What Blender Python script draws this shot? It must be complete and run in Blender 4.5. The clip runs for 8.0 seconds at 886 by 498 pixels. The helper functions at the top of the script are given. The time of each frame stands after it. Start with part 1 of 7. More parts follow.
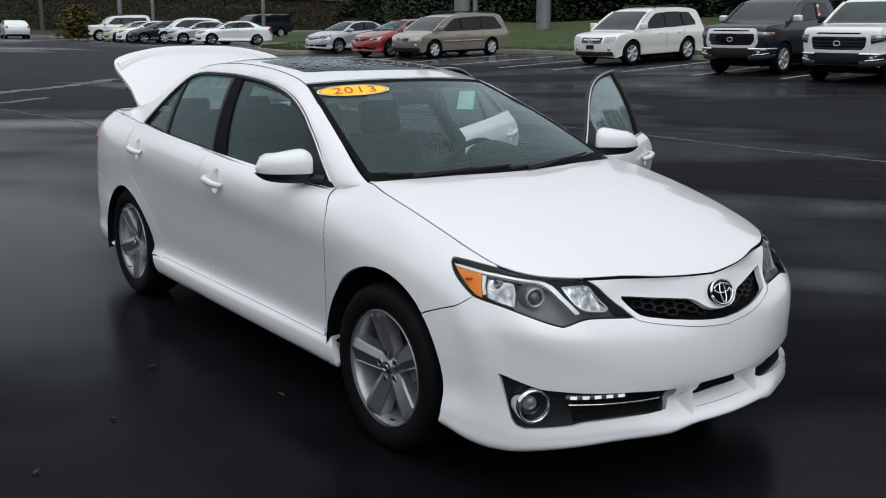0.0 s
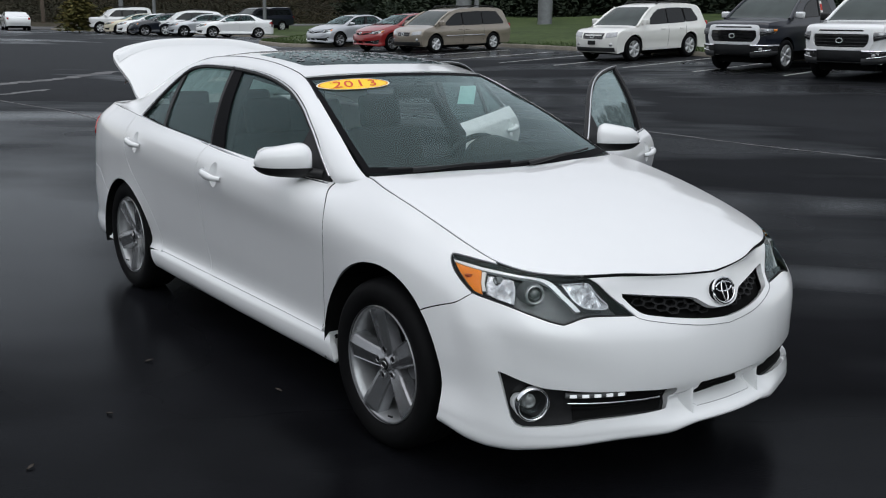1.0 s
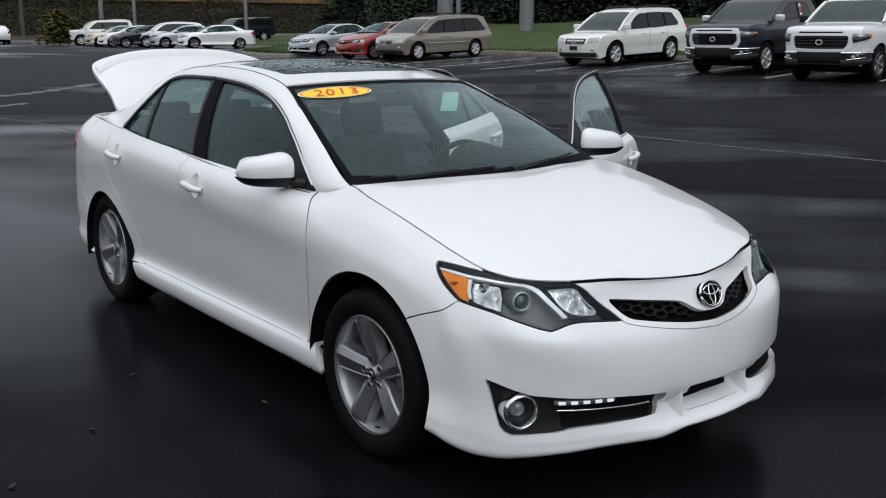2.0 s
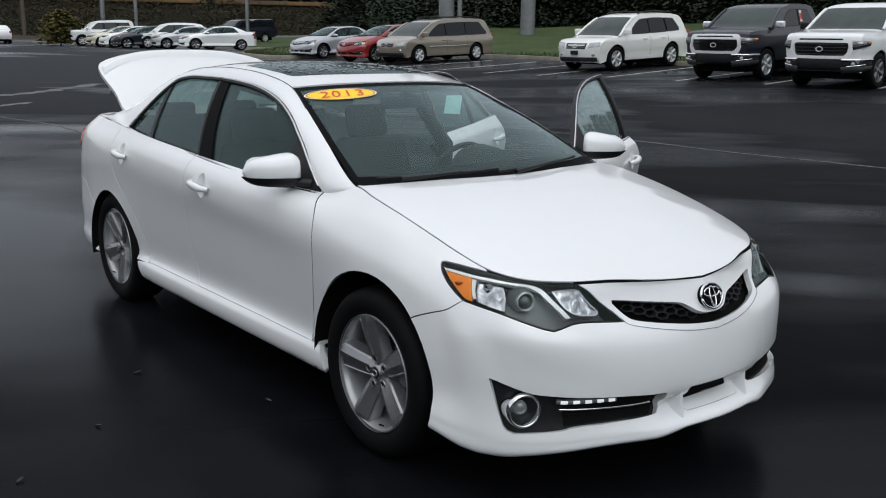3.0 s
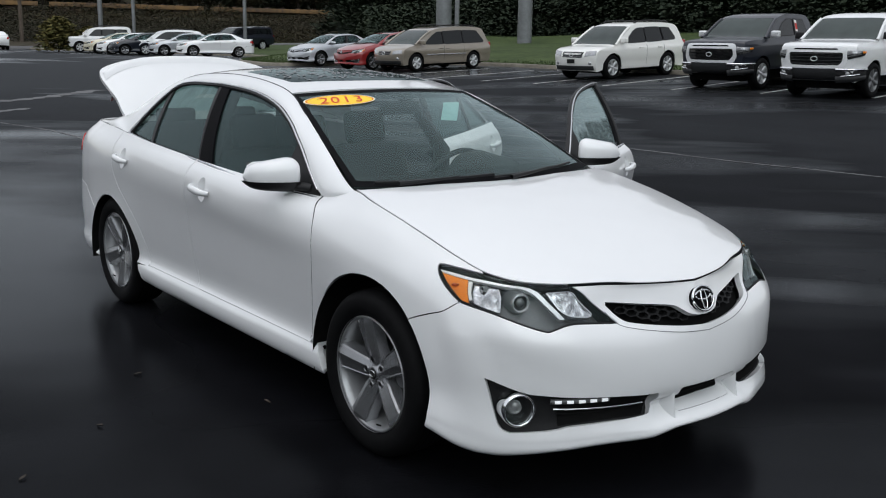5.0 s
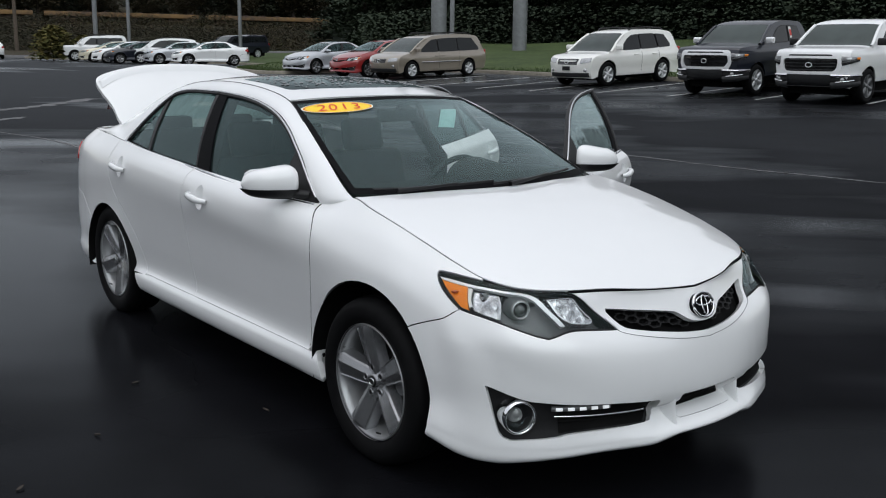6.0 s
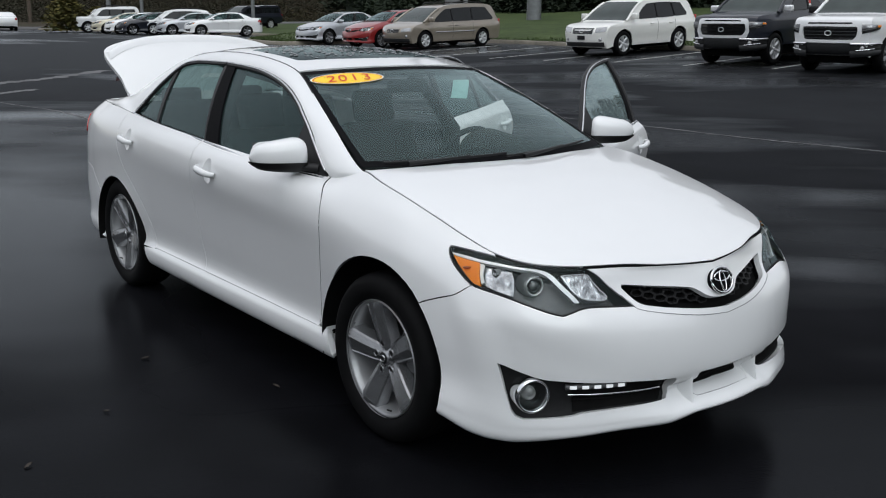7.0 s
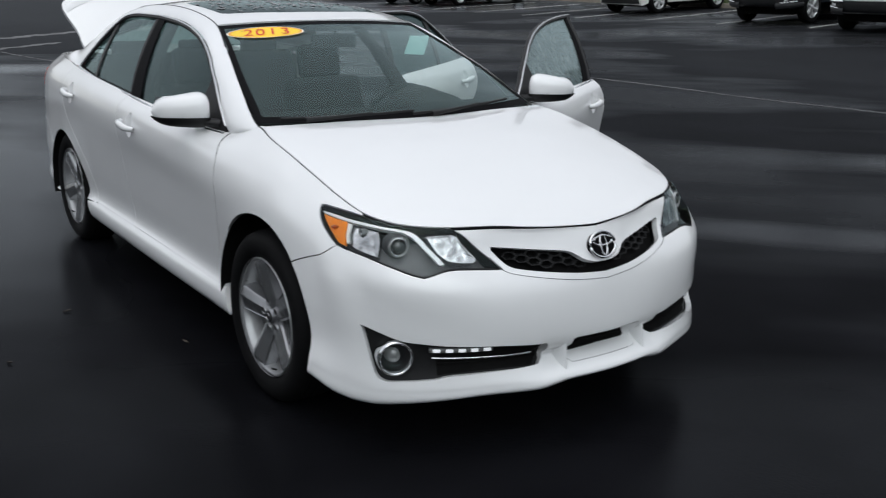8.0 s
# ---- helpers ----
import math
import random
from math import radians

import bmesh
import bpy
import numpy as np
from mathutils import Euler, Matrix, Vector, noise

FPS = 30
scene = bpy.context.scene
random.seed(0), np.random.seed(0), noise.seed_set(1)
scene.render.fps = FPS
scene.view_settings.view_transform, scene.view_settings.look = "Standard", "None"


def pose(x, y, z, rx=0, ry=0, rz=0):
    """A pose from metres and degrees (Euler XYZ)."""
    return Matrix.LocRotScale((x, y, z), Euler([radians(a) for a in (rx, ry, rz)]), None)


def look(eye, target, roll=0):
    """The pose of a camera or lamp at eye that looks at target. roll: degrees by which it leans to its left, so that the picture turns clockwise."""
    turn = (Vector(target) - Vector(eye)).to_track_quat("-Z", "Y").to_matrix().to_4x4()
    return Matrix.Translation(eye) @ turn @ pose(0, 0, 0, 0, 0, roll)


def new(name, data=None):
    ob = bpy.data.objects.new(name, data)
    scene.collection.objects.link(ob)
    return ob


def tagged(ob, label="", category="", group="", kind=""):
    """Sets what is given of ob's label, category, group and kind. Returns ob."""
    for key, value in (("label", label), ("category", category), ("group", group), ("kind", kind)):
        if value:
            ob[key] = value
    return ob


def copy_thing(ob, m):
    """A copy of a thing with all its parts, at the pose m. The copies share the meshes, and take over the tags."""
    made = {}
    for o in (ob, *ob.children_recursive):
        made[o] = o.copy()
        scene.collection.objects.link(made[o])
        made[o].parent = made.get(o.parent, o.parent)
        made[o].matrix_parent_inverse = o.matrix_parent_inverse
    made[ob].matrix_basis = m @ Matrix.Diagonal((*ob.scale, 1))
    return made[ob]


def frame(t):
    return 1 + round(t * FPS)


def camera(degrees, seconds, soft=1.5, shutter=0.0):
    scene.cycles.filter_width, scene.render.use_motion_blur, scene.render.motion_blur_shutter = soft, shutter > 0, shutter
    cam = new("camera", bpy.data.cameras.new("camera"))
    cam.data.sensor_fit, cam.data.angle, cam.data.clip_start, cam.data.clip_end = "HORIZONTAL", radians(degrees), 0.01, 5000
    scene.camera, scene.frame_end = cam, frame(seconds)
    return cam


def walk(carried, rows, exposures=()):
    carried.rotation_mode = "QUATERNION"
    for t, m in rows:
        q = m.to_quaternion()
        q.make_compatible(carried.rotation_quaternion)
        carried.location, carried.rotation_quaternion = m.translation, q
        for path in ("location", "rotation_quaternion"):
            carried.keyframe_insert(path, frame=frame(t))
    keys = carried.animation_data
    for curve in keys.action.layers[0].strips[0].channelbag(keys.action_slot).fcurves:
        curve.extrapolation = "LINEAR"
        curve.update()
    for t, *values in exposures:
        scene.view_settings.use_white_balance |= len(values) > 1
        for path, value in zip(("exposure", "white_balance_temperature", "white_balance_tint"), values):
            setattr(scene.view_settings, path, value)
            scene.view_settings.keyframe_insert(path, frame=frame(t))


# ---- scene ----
cam = camera(49.93, 8.0, 1.1, 0.2)
PATH = [  # seconds, eye, target, roll
    (0.0, (2.918, -2.832, 1.605), (0.604, -1.042, 0.941), 0.67),
    (0.5, (2.898, -2.819, 1.598), (0.578, -1.034, 0.943), 0.97),
    (1.0, (2.893, -2.810, 1.602), (0.582, -1.022, 0.922), 1.06),
    (1.5, (2.870, -2.794, 1.600), (0.557, -1.011, 0.916), 0.88),
    (2.0, (2.870, -2.788, 1.596), (0.582, -0.962, 0.939), 0.24),
    (3.5, (2.918, -2.862, 1.596), (0.628, -1.034, 0.952), 0.98),
    (4.0, (2.943, -2.874, 1.592), (0.649, -1.048, 0.955), 1.01),
    (4.5, (2.948, -2.877, 1.594), (0.660, -1.043, 0.960), 1.05),
    (6.0, (2.930, -2.883, 1.589), (0.650, -1.028, 0.989), 0.82),
    (6.5, (2.895, -2.863, 1.592), (0.608, -1.016, 0.996), 0.41),
    (7.0, (2.874, -2.826, 1.585), (0.582, -1.017, 0.896), 0.57),
    (7.2, (2.899, -2.759, 1.582), (0.601, -0.964, 0.878), 0.71),
    (7.3, (2.936, -2.712, 1.574), (0.619, -0.935, 0.882), 0.62),
    (7.5, (3.049, -2.600, 1.576), (0.692, -0.886, 0.867), 0.95),
    (7.7, (3.112, -2.493, 1.580), (0.727, -0.834, 0.831), 1.56),
    (7.8, (3.149, -2.436, 1.581), (0.754, -0.803, 0.811), 1.57),
    (7.9, (3.165, -2.375, 1.578), (0.791, -0.722, 0.785), 1.44),
    (8.0, (3.187, -2.301, 1.581), (0.834, -0.629, 0.764), 0.87),
]
walk(cam, [(t, look(eye, target, roll)) for t, eye, target, roll in PATH])

# ---- daylight: a low bright overcast ----
world = bpy.data.worlds.new("overcast")
scene.world = world
world.use_nodes = True
wn, wl = world.node_tree.nodes, world.node_tree.links
sky = wn.new("ShaderNodeTexSky")
sky.sky_type, sky.sun_disc = "NISHITA", False
sky.sun_elevation, sky.sun_rotation, sky.air_density, sky.dust_density, sky.ozone_density = radians(82), radians(200), 1.0, 1.0, 1.0
grey = wn.new("ShaderNodeHueSaturation")
grey.inputs["Saturation"].default_value = 0.22
wl.new(sky.outputs[0], grey.inputs["Color"])
# a cloud layer: brighter overhead than at the horizon
up, part_z, lift, clouds = wn.new("ShaderNodeTexCoord"), wn.new("ShaderNodeSeparateXYZ"), wn.new("ShaderNodeMapRange"), wn.new("ShaderNodeMix")
clouds.data_type, clouds.blend_type = "RGBA", "MULTIPLY"
clouds.inputs["Factor"].default_value = 1.0
lift.inputs["To Min"].default_value, lift.inputs["To Max"].default_value = 1.15, 2.6
wl.new(up.outputs["Generated"], part_z.inputs[0])
wl.new(part_z.outputs["Z"], lift.inputs["Value"])
wl.new(grey.outputs[0], clouds.inputs["A"])
wl.new(lift.outputs[0], clouds.inputs["B"])
wl.new(clouds.outputs["Result"], wn["Background"].inputs["Color"])
wn["Background"].inputs["Strength"].default_value = 0.098
sun = new("sun", bpy.data.lights.new("sun", "SUN"))
sun.data.energy, sun.data.angle, sun.data.color = 0.8, radians(50), (0.92, 1.0, 1.0)
sun.matrix_world = look((18, -8, 17), (0, 0, 0))
scene.view_settings.exposure = 0.09


# ---- materials ----
def material(name, colour, rough=0.5, metal=0.0, vary=0.0, grain=8.0, bump=0.0, coat=0.0, spec=0.5, second=None, rough_vary=0.0):
    """A surface with two scales of colour variation, wear in its gloss and fine relief."""
    m = bpy.data.materials.new(name)
    m.use_nodes = True
    n, l = m.node_tree.nodes, m.node_tree.links
    b = n["Principled BSDF"]
    b.inputs["Base Color"].default_value = (*colour, 1)
    b.inputs["Roughness"].default_value = rough
    b.inputs["Metallic"].default_value = metal
    b.inputs["Coat Weight"].default_value = coat
    b.inputs["Coat Roughness"].default_value = 0.04
    b.inputs["Specular IOR Level"].default_value = spec
    if vary or bump or rough_vary:
        co = n.new("ShaderNodeTexCoord")
        big, fine = n.new("ShaderNodeTexNoise"), n.new("ShaderNodeTexNoise")
        big.inputs["Scale"].default_value, big.inputs["Detail"].default_value = grain / 8, 4
        fine.inputs["Scale"].default_value, fine.inputs["Detail"].default_value = grain, 6
        both = n.new("ShaderNodeMath")
        both.operation = "ADD"
        half = n.new("ShaderNodeMath")
        half.operation, half.inputs[1].default_value = "MULTIPLY", 0.5
        for q in (big, fine):
            l.new(co.outputs["Object"], q.inputs["Vector"])
        l.new(big.outputs[0], both.inputs[0])
        l.new(fine.outputs[0], both.inputs[1])
        l.new(both.outputs[0], half.inputs[0])
        if vary:
            ramp = n.new("ShaderNodeValToRGB")
            other = second or tuple(c * (1 - vary) for c in colour)
            ramp.color_ramp.elements[0].position, ramp.color_ramp.elements[1].position = 0.36, 0.64
            ramp.color_ramp.elements[0].color, ramp.color_ramp.elements[1].color = (*other, 1), (*colour, 1)
            l.new(half.outputs[0], ramp.inputs[0])
            l.new(ramp.outputs[0], b.inputs["Base Color"])
        if rough_vary:
            mr = n.new("ShaderNodeMapRange")
            mr.inputs["From Min"].default_value, mr.inputs["From Max"].default_value = 0.35, 0.65
            mr.inputs["To Min"].default_value, mr.inputs["To Max"].default_value = rough - rough_vary, rough + rough_vary
            l.new(half.outputs[0], mr.inputs["Value"])
            l.new(mr.outputs[0], b.inputs["Roughness"])
        if bump:
            bp = n.new("ShaderNodeBump")
            bp.inputs["Strength"].default_value, bp.inputs["Distance"].default_value = 0.5, bump
            l.new(fine.outputs[0], bp.inputs["Height"])
            l.new(bp.outputs[0], b.inputs["Normal"])
    return m


def glass_material(name, tint, clear, rough=0.02, ior=1.55, film=(0.01, 0.012, 0.012), streak=0.0):
    """A thin pane: tinted see-through with a film of damp and painted-in sky haze on it and a mirror gloss that grows
    towards grazing.
    """
    m = bpy.data.materials.new(name)
    m.use_nodes = True
    n, l = m.node_tree.nodes, m.node_tree.links
    n.remove(n["Principled BSDF"])
    see, dark, gloss, fres = n.new("ShaderNodeBsdfTransparent"), n.new("ShaderNodeBsdfDiffuse"), n.new("ShaderNodeBsdfGlossy"), n.new("ShaderNodeFresnel")
    see.inputs["Color"].default_value = (*tint, 1)
    dark.inputs["Color"].default_value = (*film, 1)
    gloss.inputs["Roughness"].default_value = rough
    gloss.inputs["Color"].default_value = (0.78, 0.94, 0.95, 1)
    fres.inputs["IOR"].default_value = ior
    body, mix = n.new("ShaderNodeMixShader"), n.new("ShaderNodeMixShader")
    body.inputs[0].default_value = clear
    if streak:
        co, mp, wave, fine, add, rng = n.new("ShaderNodeTexCoord"), n.new("ShaderNodeMapping"), n.new("ShaderNodeTexNoise"), n.new("ShaderNodeTexNoise"), n.new("ShaderNodeMath"), n.new("ShaderNodeMapRange")
        mp.inputs["Scale"].default_value = (14, 14, 1.6)
        wave.inputs["Scale"].default_value, fine.inputs["Scale"].default_value = 1.6, 160
        l.new(co.outputs["Object"], mp.inputs["Vector"])
        l.new(mp.outputs[0], wave.inputs["Vector"])
        l.new(co.outputs["Object"], fine.inputs["Vector"])
        l.new(wave.outputs[0], add.inputs[0])
        l.new(fine.outputs[0], add.inputs[1])
        rng.inputs["From Min"].default_value, rng.inputs["From Max"].default_value = 0.75, 1.25
        rng.inputs["To Min"].default_value, rng.inputs["To Max"].default_value = min(1.0, clear + streak), clear - streak
        l.new(add.outputs[0], rng.inputs["Value"])
        l.new(rng.outputs[0], body.inputs[0])
    l.new(dark.outputs[0], body.inputs[1])
    l.new(see.outputs[0], body.inputs[2])
    l.new(fres.outputs[0], mix.inputs[0])
    l.new(body.outputs[0], mix.inputs[1])
    l.new(gloss.outputs[0], mix.inputs[2])
    l.new(mix.outputs[0], n["Material Output"].inputs["Surface"])
    return m


def glow_material(name, colour, strength):
    m = material(name, colour, 0.3)
    b = m.node_tree.nodes["Principled BSDF"]
    b.inputs["Emission Color"].default_value = (*colour, 1)
    b.inputs["Emission Strength"].default_value = strength
    return m


WHITE = material("white_car_paint", (0.80, 0.805, 0.81), 0.32, 0, 0.03, 3, 0, 1.0, 0.5)
BLACK = material("black_plastic", (0.012, 0.012, 0.013), 0.5, 0, 0.3, 60, 0.0004, 0, 0.3)
GLOSSBLACK = material("gloss_black_trim", (0.010, 0.010, 0.011), 0.16, 0, 0.2, 20, 0, 0.6)
LINER = material("wheel_well_liner", (0.008, 0.008, 0.008), 0.85, 0, 0.4, 30, 0.001, 0, 0.06)
RUBBER = material("tyre_rubber", (0.0055, 0.0055, 0.006), 0.7, 0, 0.4, 25, 0.0008, 0, 0.10)
ALLOY = material("silver_alloy", (0.60, 0.61, 0.62), 0.34, 0.5, 0.12, 14, 0, 0.3, 0.5, None, 0.08)
SPOKE = material("painted_spoke_alloy", (0.29, 0.295, 0.305), 0.26, 0.75, 0.2, 10, 0, 0.35)
RIMALLOY = material("painted_rim_alloy", (0.36, 0.365, 0.375), 0.34, 0.5, 0.15, 14, 0, 0.3, 0.5, None, 0.08)
ALLOYDARK = material("inner_rim_alloy", (0.20, 0.205, 0.21), 0.45, 0.7, 0.3, 14)
STEEL = material("brake_steel", (0.05, 0.049, 0.048), 0.5, 0.6, 0.4, 40)
CHROME = material("chrome", (0.82, 0.83, 0.84), 0.07, 1.0)
FRIT = material("screen_edge_black", (0.006, 0.006, 0.007), 0.7, 0, 0.2, 40, 0, 0, 0.05)
SATIN = material("satin_window_trim", (0.58, 0.59, 0.60), 0.25, 0.9)
GLASS = glass_material("tinted_window_glass", (0.42, 0.52, 0.50), 0.74, 0.03, 1.27, (0.055, 0.095, 0.096), 0.14)
# pale film paints in the sky mirrored by the open door's glass
VEILGLASS = glass_material("sky_veiled_window_glass", (0.5, 0.6, 0.6), 0.62, 0.03, 1.5, (0.34, 0.43, 0.43), 0.14)
DROPS = material("raindrops", (0.16, 0.17, 0.18), 0.12, 0, 0.3, 60, 0, 0.5)
# the film's grey-green paints a veil of reflected sky over the screen
SCREEN = glass_material("windscreen_glass", (0.84, 0.94, 0.91), 0.84, 0.03, 1.30, (0.135, 0.20, 0.20), 0.06)
LENS = glass_material("clear_lamp_lens", (0.97, 0.98, 0.98), 0.985, 0.02, 1.3)
BULBGLASS = material("projector_lens_glass", (0.07, 0.074, 0.078), 0.05, 0.3, 0.3, 20, 0, 1.0)
BULB = material("frosted_bulb_glass", (0.34, 0.35, 0.35), 0.12, 0.1, 0.35, 40, 0, 1.0)
GRILLEBLACK = material("grille_black", (0.006, 0.006, 0.0065), 0.6, 0, 0.2, 20, 0, 0, 0.25)
SUNROOF = glass_material("sunroof_dark_glass", (0.05, 0.05, 0.05), 0.0, 0.14, 1.10, (0.006, 0.007, 0.008))
AMBER = material("amber_reflector", (0.95, 0.26, 0.0), 0.35, 0, 0.2, 60, 0.0006, 0.15, 0.3)
AMBERDARK = material("dark_amber_bulb", (0.35, 0.05, 0.004), 0.3)
LAMPSHROUD = material("lamp_shroud_grey", (0.13, 0.133, 0.137), 0.35, 0.3, 0.3, 20)
PROJRING = material("satin_projector_ring", (0.80, 0.81, 0.82), 0.22, 0.6, 0.2, 20)
REDLENS = material("red_lamp_lens", (0.42, 0.012, 0.012), 0.15, 0, 0.2, 40, 0, 0.8)
LAMPGREY = material("lamp_bezel_grey", (0.13, 0.133, 0.137), 0.42, 0.2, 0.5, 9)
# strong colour mottling stands in for streaky reflections in the chrome
REFLECT = material("lamp_reflector", (0.78, 0.79, 0.81), 0.12, 1.0, 0.75, 38, 0.012)
FROST = material("lamp_pale_strip", (0.75, 0.76, 0.77), 0.3, 0.3)
SEAT = material("dark_grey_upholstery", (0.032, 0.032, 0.034), 0.7, 0, 0.3, 30, 0.001)
DASH = material("dashboard_vinyl", (0.025, 0.026, 0.027), 0.75, 0, 0.2, 60, 0.0008)
HEADLINER = material("pale_headliner", (0.38, 0.37, 0.35), 0.9, 0, 0.1, 60)
CARPET = material("trunk_carpet", (0.03, 0.03, 0.03), 0.95, 0, 0.3, 90, 0.002)
LED = glow_material("led_glow", (0.90, 0.93, 0.96), 0.36)
STICKER = material("sticker_yellow", (0.98, 0.66, 0.02), 0.5, 0, 0.04, 20)
STICKERRED = material("sticker_red", (0.68, 0.05, 0.012), 0.5)
PAPER = material("sticker_white_edge", (0.85, 0.85, 0.83), 0.6)


# ---- building helpers ----
def thing(name, label, category, m=None, group="", kind=""):
    e = new(name)
    e.empty_display_size = 0.2
    if m is not None:
        e.matrix_world = m
    return tagged(e, label, category, group, kind)


def mesh_of(name, verts, faces, normals=None, smooth=True):
    me = bpy.data.meshes.new(name)
    me.from_pydata([tuple(map(float, v)) for v in verts], [], [tuple(map(int, f)) for f in faces])
    if smooth:
        me.polygons.foreach_set("use_smooth", [True] * len(me.polygons))
    if normals is not None:
        me.normals_split_custom_set_from_vertices([tuple(map(float, v)) for v in normals])
    me.update()
    return me


def part(name, data, mat, parent=None, label="", m=None):
    """Links a mesh or a bmesh as one object under a thing or a part."""
    if isinstance(data, bmesh.types.BMesh):
        me = bpy.data.meshes.new(name)
        data.to_mesh(me)
        data.free()
        data = me
    if mat is not None and not data.materials:
        data.materials.append(mat)
    ob = new(name, data)
    if parent is not None:
        ob.parent = parent
    if m is not None:
        ob.matrix_basis = m
    return tagged(ob, label)


def inside(poly, p):
    """Which of the points p lie in the polygon."""
    x, y = p[:, 0], p[:, 1]
    hit = np.zeros(len(p), bool)
    for (x0, y0), (x1, y1) in zip(poly, np.roll(poly, -1, 0)):
        if y0 != y1:
            hit ^= ((y0 > y) != (y1 > y)) & (x < (x1 - x0) * (y - y0) / (y1 - y0) + x0)
    return hit


def shrunk(poly, d):
    """The polygon drawn in by d."""
    p = np.asarray(poly, float)
    area = np.sum(p[:, 0] * np.roll(p[:, 1], -1) - np.roll(p[:, 0], -1) * p[:, 1])
    e = np.roll(p, -1, 0) - np.roll(p, 1, 0)
    e /= np.maximum(np.hypot(e[:, 0], e[:, 1]), 1e-9)[:, None]
    return p + np.stack([-e[:, 1], e[:, 0]], 1) * d * (1 if area > 0 else -1)


def dense(poly, step):
    """The polygon with its long edges divided."""
    out = []
    p = np.asarray(poly, float)
    for a, b in zip(p, np.roll(p, -1, 0)):
        k = max(1, int(np.ceil(np.hypot(*(b - a)) / step)))
        out += [a + (b - a) * i / k for i in range(k)]
    return np.array(out)


HEART = np.array([-1.4, 0.0, 0.55])


FINE = [1.0]  # coarseness of trimmed pieces


def patch(surface, outline, holes=(), step=0.035, gap=0.0, flange=0.012, lift=0.0, heart=HEART, two_sided=0.0):
    """A trimmed piece of a surface (a map from 2D to 3D), with its edge turned in by the flange; gap: how far its outline is drawn in."""
    from mathutils.geometry import delaunay_2d_cdt
    step = step * FINE[0]
    rings = [dense(shrunk(outline, gap) if gap else outline, step)] + [dense(shrunk(h, -gap) if gap else h, step) for h in holes]
    lo, hi = rings[0].min(0), rings[0].max(0)
    gx, gy = np.meshgrid(np.arange(lo[0] + step / 2, hi[0], step), np.arange(lo[1] + step / 2, hi[1], step))
    grid = np.stack([gx.ravel(), gy.ravel()], 1)
    keep = inside(rings[0], grid)
    for h in rings[1:]:
        keep &= ~inside(h, grid)
    border = np.concatenate(rings)
    grid = grid[keep]
    if len(grid):
        near = np.array([np.min(np.sum((border - g) ** 2, 1)) for g in grid])
        grid = grid[near > (0.45 * step) ** 2]
    flat = np.concatenate([border, grid]) if len(grid) else border
    edges, k = [], 0
    for r in rings:
        edges += [(k + i, k + (i + 1) % len(r)) for i in range(len(r))]
        k += len(r)
    vs, _, fs, *_ = delaunay_2d_cdt([Vector(v) for v in flat.tolist()], edges, [], 0, 1e-7)
    vs = np.array([tuple(v) for v in vs])
    fs = np.array([tuple(f) for f in fs if len(f) == 3])
    mid = vs[fs].mean(1)
    ok = inside(rings[0], mid)
    for h in rings[1:]:
        ok &= ~inside(h, mid)
    fs = fs[ok]

    def lifted(p):
        e = 1e-4
        q = surface(p)
        n = np.cross(surface(p + [e, 0]) - surface(p - [e, 0]), surface(p + [0, e]) - surface(p - [0, e]))
        n /= np.maximum(np.linalg.norm(n, axis=1), 1e-12)[:, None]
        return q, n
    q, n = lifted(vs)
    sign = 1.0 if np.sum(n * (q - heart)) >= 0 else -1.0
    n = n * sign
    q = q + n * lift
    tri = np.cross(q[fs[:, 1]] - q[fs[:, 0]], q[fs[:, 2]] - q[fs[:, 0]])
    flip = np.sum(tri * n[fs[:, 0]], 1) < 0
    fs[flip] = fs[flip][:, ::-1]
    verts, norms, faces = [q], [n], [fs.tolist()]
    at = len(q)
    if flange:
        for r in rings:
            rq, rn = lifted(r)
            rn = rn * sign
            rq = rq + rn * lift
            c = len(r)
            verts += [rq, rq - rn * flange]
            norms += [np.zeros((2 * c, 3))]
            faces.append([(at + i, at + (i + 1) % c, at + c + (i + 1) % c, at + c + i) for i in range(c)])
            at += 2 * c
    return mesh_of("patch", np.concatenate(verts), sum(faces, []), np.concatenate(norms))


def loft(rows, closed=False, heart=None):
    """A smooth sheet through rows of points."""
    rows = np.asarray(rows, float)
    a, b = rows.shape[:2]
    faces = [(i * b + j, i * b + (j + 1) % b, (i + 1) * b + (j + 1) % b, (i + 1) * b + j) for i in range(a - 1) for j in range(b if closed else b - 1)]
    v = rows.reshape(-1, 3)
    if heart is not None:
        f = np.array(faces)
        n = np.cross(v[f[:, 2]] - v[f[:, 0]], v[f[:, 3]] - v[f[:, 1]])
        if np.sum(n * (v[f].mean(1) - heart)) < 0:
            faces = [q[::-1] for q in faces]
    return mesh_of("sheet", v, faces)


def lathe(profile, n=48, axis="y"):
    """A turned shape from (radius, along) pairs round an axis."""
    rows = []
    for r, d in profile:
        rows.append([(r * np.cos(t), d, r * np.sin(t)) if axis == "y" else (r * np.cos(t), r * np.sin(t), d) if axis == "z" else (d, r * np.cos(t), r * np.sin(t))
                     for t in np.linspace(0, 2 * np.pi, n, endpoint=False)])
    return loft(rows, True)


